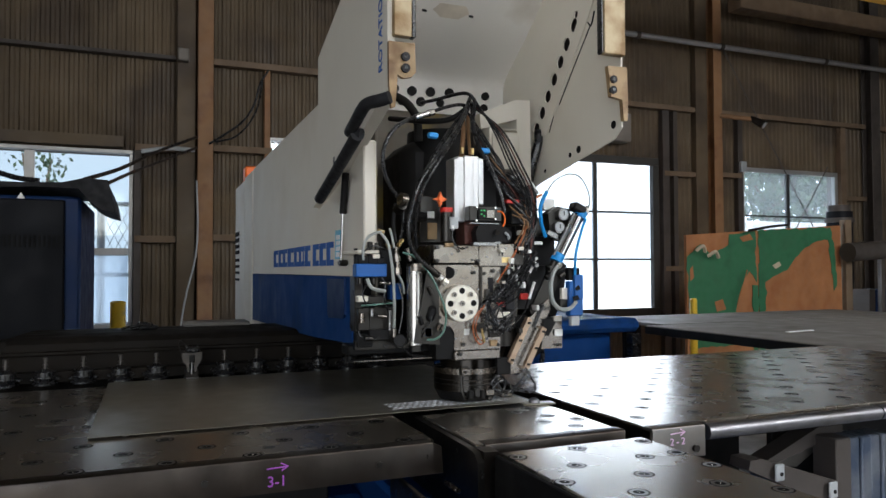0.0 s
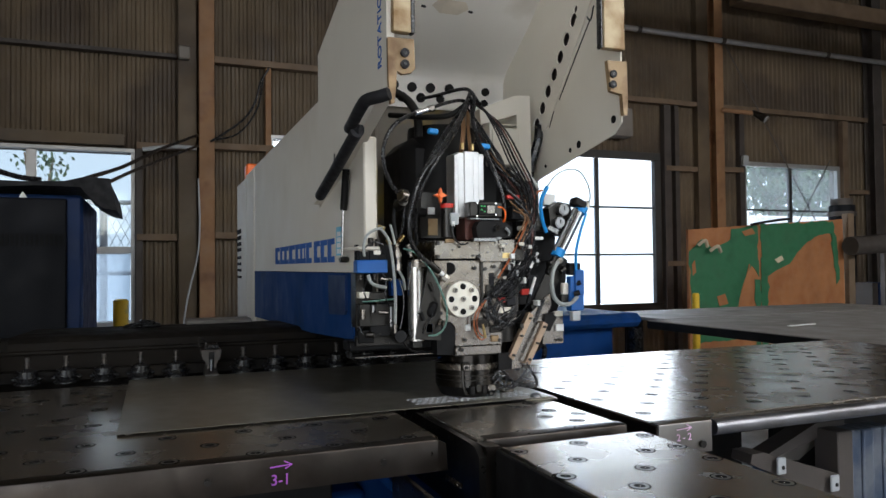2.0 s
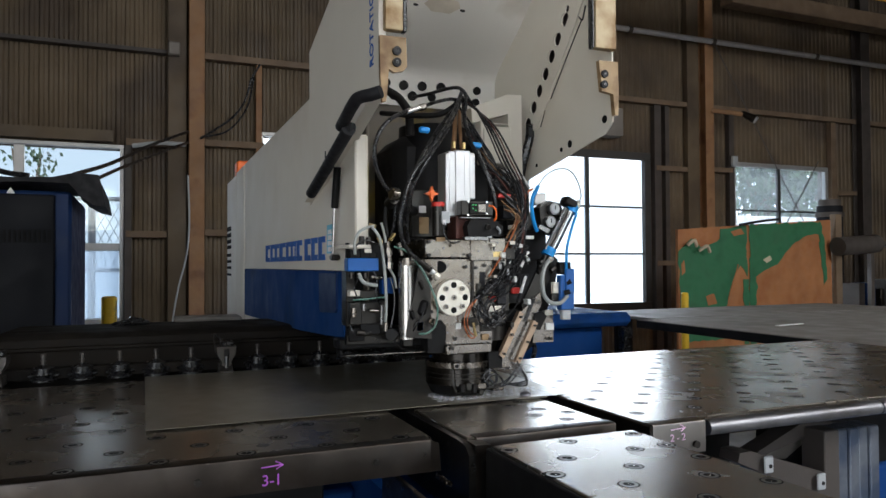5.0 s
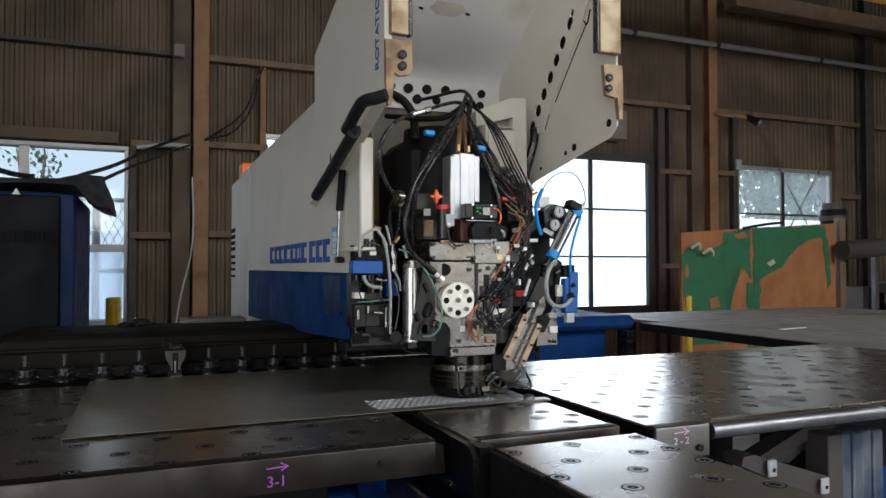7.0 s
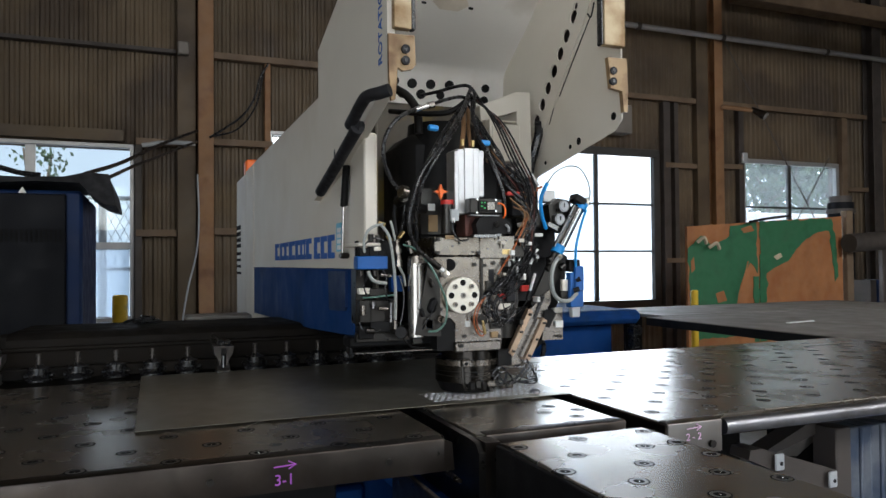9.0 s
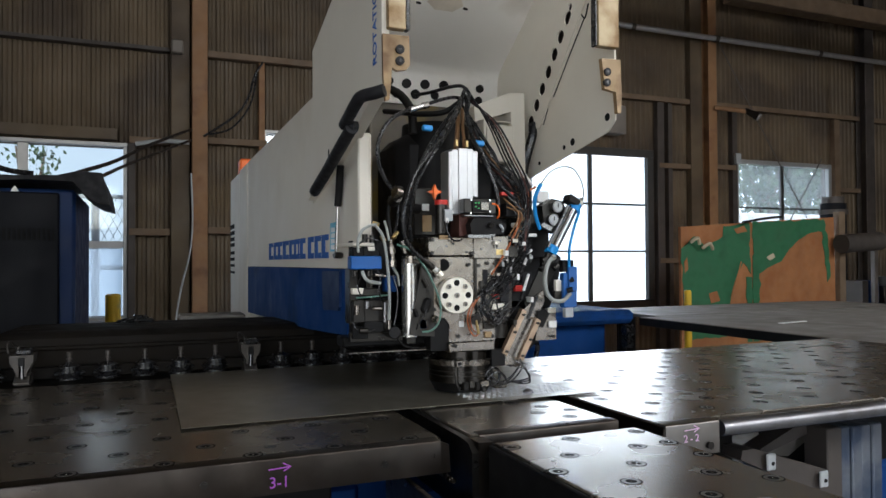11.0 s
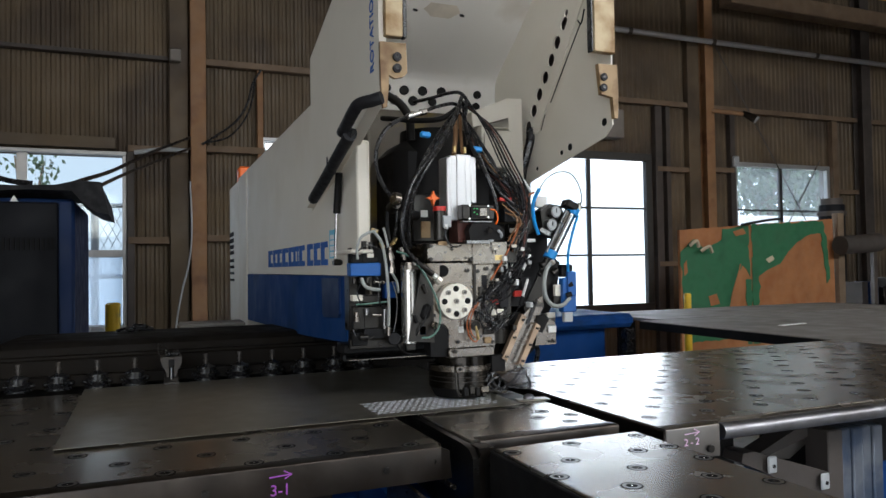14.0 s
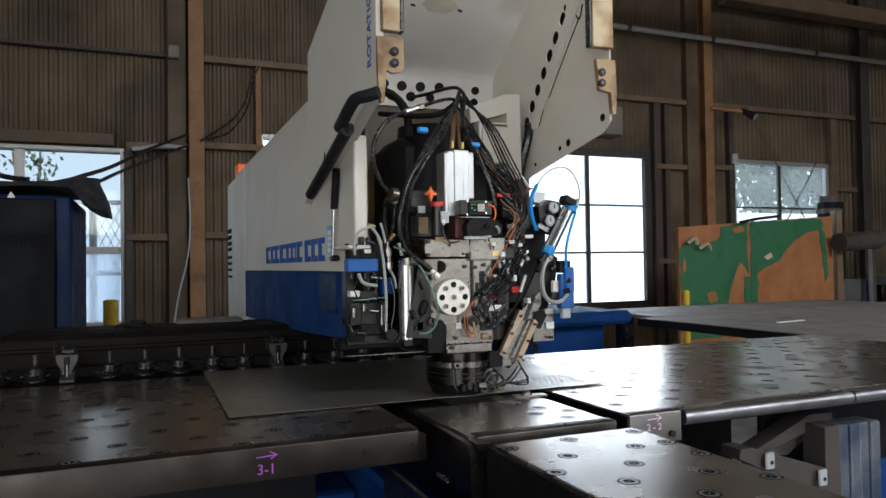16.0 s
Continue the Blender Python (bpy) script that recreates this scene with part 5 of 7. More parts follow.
part("strip", obox(B(), (2.862, 2.542, 0.951), (0.2, 0.02, 0.004), 0, 0, 10), "whitepl", deck, "pale strip on the deck")

# frame below the sliding table
lf = thing("support_frame", (1.5, 1.3, 0), "steel support frame below the sliding table", "support frame")
part("slanted_arm", prism(B(), [(1.284, 1.26, 0.814)[::2], (1.318, 1.26, 0.808)[::2], (1.528, 1.26, 0.859)[::2], (1.529, 1.26, 0.878)[::2], (1.455, 1.26, 0.879)[::2]], "y", 1.24, 1.29), "darkgirt", lf, "dark slanted steel arm")
# pale colour stands for the light falling on this web
part("pale_web", prism(B(), [(1.367, 1.3, 0.785)[::2], (1.401, 1.3, 0.776)[::2], (1.446, 1.3, 0.771)[::2], (1.503, 1.3, 0.801)[::2], (1.676, 1.3, 0.824)[::2], (1.562, 1.3, 0.856)[::2]], "y", 1.3, 1.306), "wallflat", lf, "grey web plate, paler for the light on it")
part("cross_bar", prism(B(), [(1.166, 1.17, 0.846)[::2], (1.197, 1.17, 0.847)[::2], (1.427, 1.17, 0.773)[::2], (1.425, 1.17, 0.723)[::2], (1.384, 1.17, 0.731)[::2], (1.161, 1.17, 0.827)[::2]], "y", 1.165, 1.22), "darkgirt", lf, "rusty dark cross bar")
for c in ((1.236, 1.155, 0.817), (1.391, 1.155, 0.762)):
    b = obox(B(), c, (0.026, 0.006, 0.036), 0, 0, 0, 0.004)
    rod(b, (c[0] + 0.002, c[1] - 0.002, c[2] - 0.003), (c[0] + 0.002, c[1] - 0.0045, c[2] - 0.003), 0.0045, 10, mi=1)
    part("pale_plate", b, ["greypaint", "black"], lf, "pale end plate with a bolt hole")
x0, x1, x2 = 1.44, 1.489, 1.625
# light is put into the upright's colour: dark left face, paler scuffed front
part("upright_side", box(B(), (x0, 1.185, 0), (x1 - 0.001, 1.25, 0.862), 0.003), "darkgirt", lf)
bm = B()
for k in range(4):
    a = x1 + (x2 - x1) * k / 4
    box(bm, (a, 1.19 - 0.004 * (k % 2), 0), (a + (x2 - x1) / 4 - 0.001, 1.25, 0.86), 0.004)
part("upright", bm, "scuffed", lf, "scuffed blue-grey folded steel upright")
part("blue_beam", box(B(), (x0 + 0.05, 1.3, 0), (2.4, 1.5, 0.72), 0.01), "blue", lf)
part("dark_panel", box(B(), (x0 - 0.05, 1.32, 0.6), (2.4, 1.34, 0.9), 0.003), "blackpaint", lf)
part("pale_board", box(B(), (1.02, 1.5, 0.86), (1.45, 1.52, 0.9), 0.003), "deck", lf)


# ---- punch head ----
head = thing("punch_head", (0.66, 1.5, TZ + 0.008), "oily steel punch head crowded with hoses, cables and valves", "punch head")


def plate(name, pts, y0, y1, material, parent, label=""):
    """A plate cut to an outline of (x, z), standing between two depths."""
    return part(name, prism(B(), [(p[0], p[2]) for p in pts], "y", y0, y1), material, parent, label)


def hose(name, pts, r, material, parent, label="", seg=8):
    return part(name, tube(B(), pts, r, seg), material, parent, label)


def block(name, a, b, material, parent, bev=0.0015, label="", depth=None):
    bm = box(B(), a, b if depth is None else (b[0], a[1] + depth, b[2]), bev)
    return part(name, bm, material, parent, label)


def screw(p, r, parent, material="steel_dark"):
    bm = rod(B(), (p[0], p[1] + 0.002, p[2]), (p[0], p[1] - 0.004, p[2]), r, 14)
    s = part("screw", bm, material, parent)
    part("socket", rod(B(), (p[0], p[1] - 0.0038, p[2]), (p[0], p[1] - 0.0048, p[2]), r * 0.5, 6), "black", s)


plate("body_plate", [(0.568, 1.458, 1.26), (0.73, 1.458, 1.26), (0.729, 1.458, 1.066), (0.616, 1.458, 1.072), (0.617, 1.458, 1.112), (0.606, 1.458, 1.126), (0.573, 1.458, 1.13)], 1.458, 1.56, "steel", head, "worn bare steel front plate")
block("top_plate", (0.564, 1.448, 1.304), (0.675, 1.458, 1.263), "steel", head, 0.002, depth=0.14)
block("top_plate_end", (0.671, 1.446, 1.308), (0.76, 1.458, 1.256), "steel", head, 0.002, depth=0.14)
bm = rod(B(), ((0.749, 1.5, 1.259)[0], 1.5, 1.262), ((0.749, 1.5, 1.259)[0], 1.5, 1.075), 0.036, 32)
part("side_drum", bm, "steel_dark", head, "dark cylindrical head side")
part("bore", rod(B(), (0.604, 1.459, 1.243), (0.603, 1.456, 1.243), 0.0135, 24), "vent_dark", head)
c = (0.628, 1.44, 1.176)
bm = rod(B(), (c[0], 1.459, c[2]), (c[0], 1.442, c[2]), 0.0405, 48)
rod(bm, (c[0], 1.442, c[2]), (c[0], 1.440, c[2]), 0.0405, 48, 0.039)
flange = part("flange", bm, "disc", head, "round pale flange with a ring of holes")
for k in range(8):
    a = math.pi / 4 * k
    x, z = c[0] + 0.0275 * math.cos(a), c[2] + 0.0275 * math.sin(a)
    if k % 2 == 0:
        part("hole", rod(B(), (x, 1.441, z), (x, 1.4393, z), 0.0068, 18), "vent_dark", flange)
    else:
        part("cap_screw", rod(B(), (x, 1.441, z), (x, 1.435, z), 0.0055, 16), "steel", flange)
        part("socket", rod(B(), (x, 1.4355, z), (x, 1.4343, z), 0.0028, 6), "black", flange)
part("centre_screw", rod(B(), (c[0], 1.441, c[2]), (c[0], 1.437, c[2]), 0.006, 16), "steel", flange)
part("socket", rod(B(), (c[0], 1.4375, c[2]), (c[0], 1.4363, c[2]), 0.003, 6), "black", flange)
for p in ((0.571, 1.445, 1.269), (0.668, 1.445, 1.269), (0.571, 1.445, 1.298), (0.663, 1.456, 1.243), (0.58, 1.456, 1.146), (0.637, 1.456, 1.085), (0.721, 1.456, 1.081), (0.688, 1.456, 1.241), (0.71, 1.456, 1.246)):
    screw(p, 0.0042, head)
for a, b in (((0.678, 1.452, 1.259), (0.683, 1.456, 1.145)), ((0.691, 1.452, 1.206), (0.701, 1.456, 1.183))):
    part("edge_strip", box(B(), a, (b[0], 1.458, b[2]), 0.0006), "steel_dark", head)
for p in ((0.619, 1.457, 1.098), (0.696, 1.457, 1.095), (0.607, 1.447, 1.284), (0.691, 1.445, 1.278), (0.738, 1.445, 1.297), (0.707, 1.457, 1.164), (0.598, 1.457, 1.203), (0.674, 1.457, 1.206)):
    part("dowel", rod(B(), p, (p[0], p[1] - 0.0016, p[2]), 0.0022, 12), "bar", head)
for p in ((0.656, 1.446, 1.271), (0.623, 1.446, 1.29), (0.713, 1.457, 1.221)):
    part("tapped_hole", rod(B(), p, (p[0], p[1] - 0.0012, p[2]), 0.0026, 12), "black", head)
# upper steel standing behind the top plate
block("back_plate", (0.562, 1.53, 1.42), (0.654, 1.55, 1.31), "steel_dark", head, 0.003, depth=0.05)
block("name_plate", (0.581, 1.527, 1.383), (0.598, 1.53, 1.367), "whitepl", head, 0.0005, depth=0.003)
block("cream_tag", (0.581, 1.526, 1.357), (0.604, 1.53, 1.319), "bracket", head, 0.0008, depth=0.004)
block("cream_tag", (0.589, 1.444, 1.308), (0.61, 1.446, 1.299), "bracket", head, 0.0005, depth=0.003)
part("left_lever", rod(B(), (0.514, 1.47, 1.367), (0.559, 1.5, 1.368), 0.011, 16), "blackpaint", head)

# ram cylinder of ribbed aluminium
ram = part("ram_cylinder", box(B(), (0.623, 1.462, 1.501), ((0.677, 1.462, 1.355)[0], 1.52, (0.677, 1.462, 1.355)[2]), 0.003), "cylalu", head, "ribbed aluminium cylinder")
for a, b in (((0.616, 1.455, 1.496), (0.627, 1.47, 1.352)), ((0.624, 1.457, 1.501), (0.643, 1.47, 1.355)), ((0.64, 1.455, 1.504), (0.664, 1.47, 1.358)), ((0.661, 1.457, 1.504), (0.678, 1.47, 1.361)), ((0.675, 1.459, 1.5), (0.691, 1.47, 1.395))):
    part("rib", box(B(), a, b, 0.002), "cylalu", ram)
for p in ((0.645, 1.475, 1.511), (0.67, 1.475, 1.51)):
    part("fitting", rod(B(), p, (p[0], p[1], p[2] + 0.014), 0.004, 10), "brass", ram)
block("clevis", (0.643, 1.46, 1.356), (0.681, 1.47, 1.306), "redbrown", head, 0.001, "red-brown clevis", depth=0.05)

# orange star knob on a red cap
k = (0.577, 1.44, 1.402)
bm = prism(B(), [(k[0] + (0.0165 if i % 2 == 0 else 0.0065) * math.cos(math.pi / 4 * i), k[2] + (0.0165 if i % 2 == 0 else 0.0065) * math.sin(math.pi / 4 * i)) for i in range(8)], "y", 1.436, 1.446)
rod(bm, (k[0], 1.437, k[2]), (k[0], 1.432, k[2]), 0.006, 12)
part("star_knob", bm, "orange", head, "orange star knob")
p = (0.6, 1.46, 1.382)
part("red_cap", rod(B(), (p[0], p[1], p[2] - 0.006), (p[0], p[1], p[2] + 0.004), 0.0145, 20), "red", head, "red plastic cap")
part("valve_body", rod(B(), (p[0], p[1], p[2] - 0.07), (p[0], p[1], p[2] - 0.005), 0.0135, 20), "steel_dark", head)
block("connector", (0.601, 1.44, 1.365), (0.62, 1.45, 1.339), "greypaint", head, 0.001)
block("connector_tag", (0.603, 1.439, 1.346), (0.61, 1.441, 1.335), "whitepl", head, 0.0005)
hose("thin_cable", [(0.606, 1.44, 1.339), (0.605, 1.438, 1.318), (0.614, 1.436, 1.301), (0.627, 1.436, 1.295), (0.641, 1.437, 1.299)], 0.0017, "black", head)

# solenoid valve and dark bracket
sol = part("solenoid_valve", box(B(), (0.642, 1.43, 1.389), (0.721, 1.46, 1.356), 0.002), "steel_dark", head, "dark solenoid valve with small green indicators")
part("solenoid_face", box(B(), (0.661, 1.426, 1.384), (0.703, 1.431, 1.36), 0.001), "blackpaint", sol)
for ix, iz in ((0.667, 1.378), (0.667, 1.37), (0.674, 1.366), (0.674, 1.378)):
    part("indicator", box(B(), (ix, 1.4248, iz), (ix + 0.0035, 1.4262, iz + 0.0028)), "led", sol)
part("rating_plate", box(B(), (0.682, 1.4248, 1.364), (0.7, 1.4262, 1.381)), "steel", sol)
part("side_block", box(B(), (0.704, 1.432, 1.386), (0.72, 1.45, 1.36), 0.0015), "blackpaint", sol)
for p in ((0.658, 1.428, 1.386), (0.657, 1.428, 1.357), (0.703, 1.428, 1.386), (0.703, 1.428, 1.361)):
    part("corner_screw", rod(B(), p, (p[0], p[1] - 0.003, p[2]), 0.0022, 10), "chrome", sol)
block("rail_strip", (0.643, 1.43, 1.353), (0.714, 1.45, 1.35), "alu", head, 0.0006)
plate("bracket", [(0.667, 1.435, 1.346), (0.718, 1.435, 1.355), (0.749, 1.435, 1.332), (0.744, 1.435, 1.312), (0.663, 1.435, 1.307), (0.659, 1.435, 1.333)], 1.435, 1.47, "blackpaint", head, "black lever bracket")
part("bracket_knob", rod(B(), (0.71, 1.438, 1.333), (0.707, 1.425, 1.331), 0.006, 14), "steel_dark", head)
block("alu_strip", (0.652, 1.432, 1.31), (0.709, 1.45, 1.302), "alu", head, 0.0008)
hose("orange_lead", [(0.71, 1.43, 1.379), (0.721, 1.43, 1.377), (0.728, 1.43, 1.367), (0.728, 1.43, 1.355), (0.726, 1.435, 1.346)], 0.0022, "orange", head)
hose("grey_lead", [(0.729, 1.43, 1.332), (0.737, 1.43, 1.324), (0.74, 1.44, 1.315)], 0.003, "greypaint", head)

# dark shroud, collar and ram below
plate("shroud", [(0.573, 1.46, 1.127), (0.605, 1.46, 1.124), (0.616, 1.46, 1.11), (0.617, 1.46, 1.053), (0.574, 1.46, 1.055)], 1.46, 1.54, "blackpaint", head, "black shroud beside the ram")
block("collar", (0.612, 1.448, 1.073), (0.725, 1.46, 1.05), "steel", head, 0.003, depth=0.1)
screw((0.625, 1.446, 1.065), 0.0045, head)
cx = (0.678, 1.52, 1.012)[0]
part("ram", rod(B(), (cx, 1.52, 1.064), (cx, 1.52, 1.03), 0.066, 48), "ramsteel", head, "dark oily punch ram")
part("ram_ring", rod(B(), (cx - 0.006, 1.52, 1.03), (cx - 0.006, 1.52, 1.018), 0.0755, 48), "steel", head)
part("tool_socket", rod(B(), (cx - 0.006, 1.52, 1.018), (cx - 0.006, 1.52, 0.98), 0.0745, 48), "ramsteel", head)
part("stripper", rod(B(), (cx - 0.006, 1.52, 0.98), (cx - 0.006, 1.52, 0.9575), 0.0735, 48, 0.062), "blackpaint", head)
for z in (1.004, 0.994):
    part("ram_groove", ring(B(), (cx - 0.006, 1.52, z), (0, 0, 1), 0.074, 0.0755, 0.0022, 40), "steel_dark", head)
part("ram_lug", box(B(), (0.628, 1.446, 1.034), (0.646, 1.466, 1.016), 0.003), "steel", head)
part("lug_screw", rod(B(), (0.637, 1.4465, 1.025), (0.637, 1.4435, 1.025), 0.0035, 12), "blackpaint", head)
part("guard_bar", tube(B(), [(0.63, 1.452, 1.018), (0.63, 1.45, 0.99), (0.634, 1.449, 0.972), (0.642, 1.45, 0.966)], 0.0035, 8), "steel_dark", head)
for x0, z0, x1, z1, mt in ((0.644, 0.966, 0.656, 0.984, "blackpaint"), (0.658, 0.97, 0.671, 0.988, "steel_dark"), (0.674, 0.964, 0.684, 0.983, "blackpaint"), (0.686, 0.971, 0.706, 0.985, "steel"), (0.690, 0.96, 0.7, 0.97, "steel_dark")):
    part("ram_clip", box(B(), (x0, 1.441, z0), (x1, 1.462, z1), 0.0015), mt, head)
part("hose_loop", tube(B(), [(0.70, 1.455, 0.99), (0.715, 1.45, 1.01), (0.735, 1.455, 1.005), (0.738, 1.455, 0.985), (0.722, 1.452, 0.972), (0.702, 1.452, 0.976)], 0.003, 8), "black", head)
part("hose_loop", tube(B(), [(0.706, 1.45, 0.985), (0.72, 1.445, 1.0), (0.74, 1.45, 0.998), (0.755, 1.455, 0.98), (0.735, 1.45, 0.966)], 0.0028, 8), "black", head)
block("ram_side", (0.722, 1.46, 1.05), (0.757, 1.48, 1.012), "blackpaint", head)

# copper loop and fittings on the lower plate
hose("copper_lead", [(0.677, 1.445, 1.165), (0.66, 1.44, 1.147), (0.653, 1.44, 1.122), (0.659, 1.44, 1.098), (0.671, 1.44, 1.085), (0.683, 1.442, 1.091)], 0.0018, "copper", head)
hose("copper_lead", [(0.685, 1.445, 1.171), (0.67, 1.442, 1.152), (0.661, 1.442, 1.125), (0.667, 1.442, 1.1), (0.684, 1.444, 1.089)], 0.0015, "copper", head)
bm = rod(B(), (0.677, 1.452, 1.121), (0.672, 1.435, 1.12), 0.011, 18)
part("elbow_fitting", bm, "steel_dark", head)
part("elbow_stub", rod(B(), (0.673, 1.437, 1.12), (0.679, 1.437, 1.09), 0.0035, 10), "brass", head)
part("cream_label", box(B(), (0.64, 1.456, 1.118), (0.652, 1.459, 1.105)), "whitepl", head)
block("number_tag", (0.699, 1.4565, 1.232), (0.712, 1.458, 1.198), "matte_black", head, 0.0006)

# small light-coloured plugs crowding the right of the head
for a, w, h, mt in (((0.726, 1.442, 1.292), 0.012, 0.008, "cream"), ((0.75, 1.442, 1.269), 0.01, 0.012, "whitepl"), ((0.774, 1.445, 1.297), 0.014, 0.008, "cream"), ((0.797, 1.447, 1.29), 0.01, 0.008, "whitepl"),
                    ((0.741, 1.443, 1.244), 0.008, 0.012, "alu"), ((0.762, 1.445, 1.231), 0.007, 0.014, "alu"), ((0.784, 1.45, 1.214), 0.007, 0.014, "whitepl"), ((0.729, 1.443, 1.221), 0.01, 0.008, "steel"),
                    ((0.82, 1.455, 1.259), 0.01, 0.01, "alu"), ((0.714, 1.44, 1.309), 0.014, 0.006, "alu"), ((0.787, 1.455, 1.334), 0.012, 0.01, "cream"), ((0.811, 1.46, 1.335), 0.008, 0.012, "steel"),
                    ((0.757, 1.455, 1.128), 0.012, 0.01, "steel"), ((0.78, 1.46, 1.11), 0.01, 0.012, "steel_dark"), ((0.705, 1.447, 1.13), 0.008, 0.008, "alu"), ((0.825, 1.46, 1.161), 0.008, 0.012, "whitepl")):
    bm = box(B(), (a[0] - w / 2, a[1] - 0.006, a[2] - h / 2), (a[0] + w / 2, a[1] + 0.02, a[2] + h / 2), 0.001)
    pl = part("cable_plug", bm, mt, head)
    part("pin", rod(B(), (a[0], a[1] - 0.004, a[2] - h / 2), (a[0], a[1] - 0.003, a[2] - h / 2 - 0.008), 0.002, 8), "black", pl)
# grips of connectors to the right of the head
rnd = random.Random(11)
for i, (a, b, mt) in enumerate((
    ((0.767, 1.47, 1.385), (0.813, 1.5, 1.355), "matte_black"), ((0.781, 1.48, 1.351), (0.818, 1.5, 1.319), "steel_dark"), ((0.727, 1.45, 1.297), (0.786, 1.49, 1.259), "steel_dark"),
    ((0.727, 1.446, 1.278), (0.75, 1.455, 1.264), "brass"), ((0.752, 1.45, 1.297), (0.805, 1.47, 1.286), "steel"), ((0.82, 1.47, 1.315), (0.848, 1.48, 1.307), "whitepl"),
    ((0.807, 1.47, 1.225), (0.833, 1.49, 1.199), "matte_black"), ((0.74, 1.45, 1.207), (0.763, 1.47, 1.158), "matte_black"), ((0.718, 1.45, 1.154), (0.751, 1.46, 1.141), "cream"),
    ((0.721, 1.455, 1.176), (0.749, 1.46, 1.165), "red"), ((0.789, 1.47, 1.194), (0.809, 1.48, 1.18), "red"), ((0.754, 1.47, 1.411), (0.787, 1.49, 1.402), "red"),
    ((0.818, 1.49, 1.372), (0.873, 1.52, 1.328), "steel_dark"), ((0.714, 1.47, 1.201), (0.78, 1.5, 1.14), "steel_dark"), ((0.77, 1.48, 1.259), (0.861, 1.53, 1.157), "blackpaint"),
    ((0.752, 1.49, 1.142), (0.835, 1.52, 1.083), "blackpaint"), ((0.744, 1.5, 1.351), (0.898, 1.56, 1.259), "blackpaint"), ((0.699, 1.452, 1.116), (0.728, 1.46, 1.098), "steel_dark"),
    ((0.775, 1.46, 1.317), (0.804, 1.48, 1.299), "steel"), ((0.746, 1.462, 1.259), (0.769, 1.47, 1.246), "whitepl"), ((0.702, 1.452, 1.092), (0.72, 1.46, 1.078), "bracket"),
)):
    block("connector_block", a, b, mt, head, 0.0012)
for a, b in (((0.792, 1.465, 1.282), (0.775, 1.46, 1.249)), ((0.811, 1.465, 1.28), (0.79, 1.46, 1.243)), ((0.832, 1.47, 1.277), (0.806, 1.46, 1.241)), ((0.774, 1.46, 1.282), (0.757, 1.455, 1.251)), ((0.819, 1.46, 1.22), (0.802, 1.455, 1.181))):
    s = part("plug", rod(B(), a, b, 0.0035, 10), "whitepl", head, "small white plug")
    part("plug_sleeve", rod(B(), b, tuple(b[i] + (b[i] - a[i]) * 0.5 for i in range(3)), 0.0042, 10), "blackpaint", s)

# thick hoses arching over the head
for pts, r, mt in (
    ([(0.704, 1.56, 1.663), (0.652, 1.5, 1.589), (0.583, 1.45, 1.506), (0.525, 1.42, 1.438), (0.5, 1.41, 1.374), (0.494, 1.41, 1.324), (0.512, 1.42, 1.283), (0.548, 1.43, 1.252)], 0.0047, "black"),
    ([(0.706, 1.56, 1.65), (0.635, 1.49, 1.554), (0.572, 1.45, 1.478), (0.536, 1.45, 1.412), (0.534, 1.48, 1.346), (0.545, 1.5, 1.297)], 0.0044, "black"),
    ([(0.702, 1.57, 1.641), (0.629, 1.53, 1.561), (0.569, 1.5, 1.475), (0.539, 1.5, 1.398), (0.539, 1.52, 1.336)], 0.0042, "black"),
    ([(0.709, 1.56, 1.646), (0.698, 1.53, 1.585), (0.702, 1.5, 1.527), (0.719, 1.47, 1.465), (0.736, 1.46, 1.413), (0.742, 1.46, 1.375)], 0.0053, "black"),
    ([(0.703, 1.56, 1.618), (0.723, 1.52, 1.536), (0.76, 1.5, 1.471), (0.812, 1.5, 1.426), (0.842, 1.5, 1.407)], 0.0030, "black"),
    ([(0.702, 1.57, 1.627), (0.743, 1.54, 1.55), (0.792, 1.52, 1.455), (0.827, 1.5, 1.4), (0.817, 1.47, 1.325)], 0.0027, "black"),
    ([(0.615, 1.66, 1.664), (0.644, 1.62, 1.666), (0.672, 1.58, 1.671), (0.693, 1.55, 1.668), (0.706, 1.54, 1.648), (0.699, 1.53, 1.612)], 0.0042, "black"),
    ([(0.546, 1.5, 1.593), (0.492, 1.47, 1.563), (0.462, 1.46, 1.525), (0.454, 1.46, 1.482), (0.47, 1.47, 1.436), (0.499, 1.48, 1.401)], 0.0046, "black"),
    ([(0.583, 1.5, 1.606), (0.625, 1.52, 1.624), (0.674, 1.55, 1.64), (0.712, 1.56, 1.637)], 0.0042, "black"),
    ([(0.555, 1.68, 1.68), (0.581, 1.66, 1.657), (0.597, 1.64, 1.617), (0.601, 1.64, 1.564)], 0.0106, "blackpaint"),
    ([(0.712, 1.57, 1.649), (0.66, 1.57, 1.61), (0.614, 1.6, 1.606), (0.567, 1.65, 1.616), (0.547, 1.7, 1.627)], 0.0068, "blackpaint"),
    ([(0.716, 1.5, 1.515), (0.74, 1.49, 1.456), (0.766, 1.47, 1.413), (0.803, 1.47, 1.388)], 0.0042, "black"),
    ([(0.495, 1.5, 1.396), (0.49, 1.5, 1.353), (0.492, 1.49, 1.309)], 0.0046, "blackpaint"),
    ([(0.516, 1.5, 1.391), (0.512, 1.5, 1.347), (0.496, 1.48, 1.302)], 0.0034, "black"),
):
    hose("hydraulic_hose", pts, r, mt, head, "black rubber hose", 10)
part("hose_fitting", rod(B(), (0.542, 1.5, 1.59), (0.572, 1.5, 1.601), 0.0062, 12), "chrome", head)
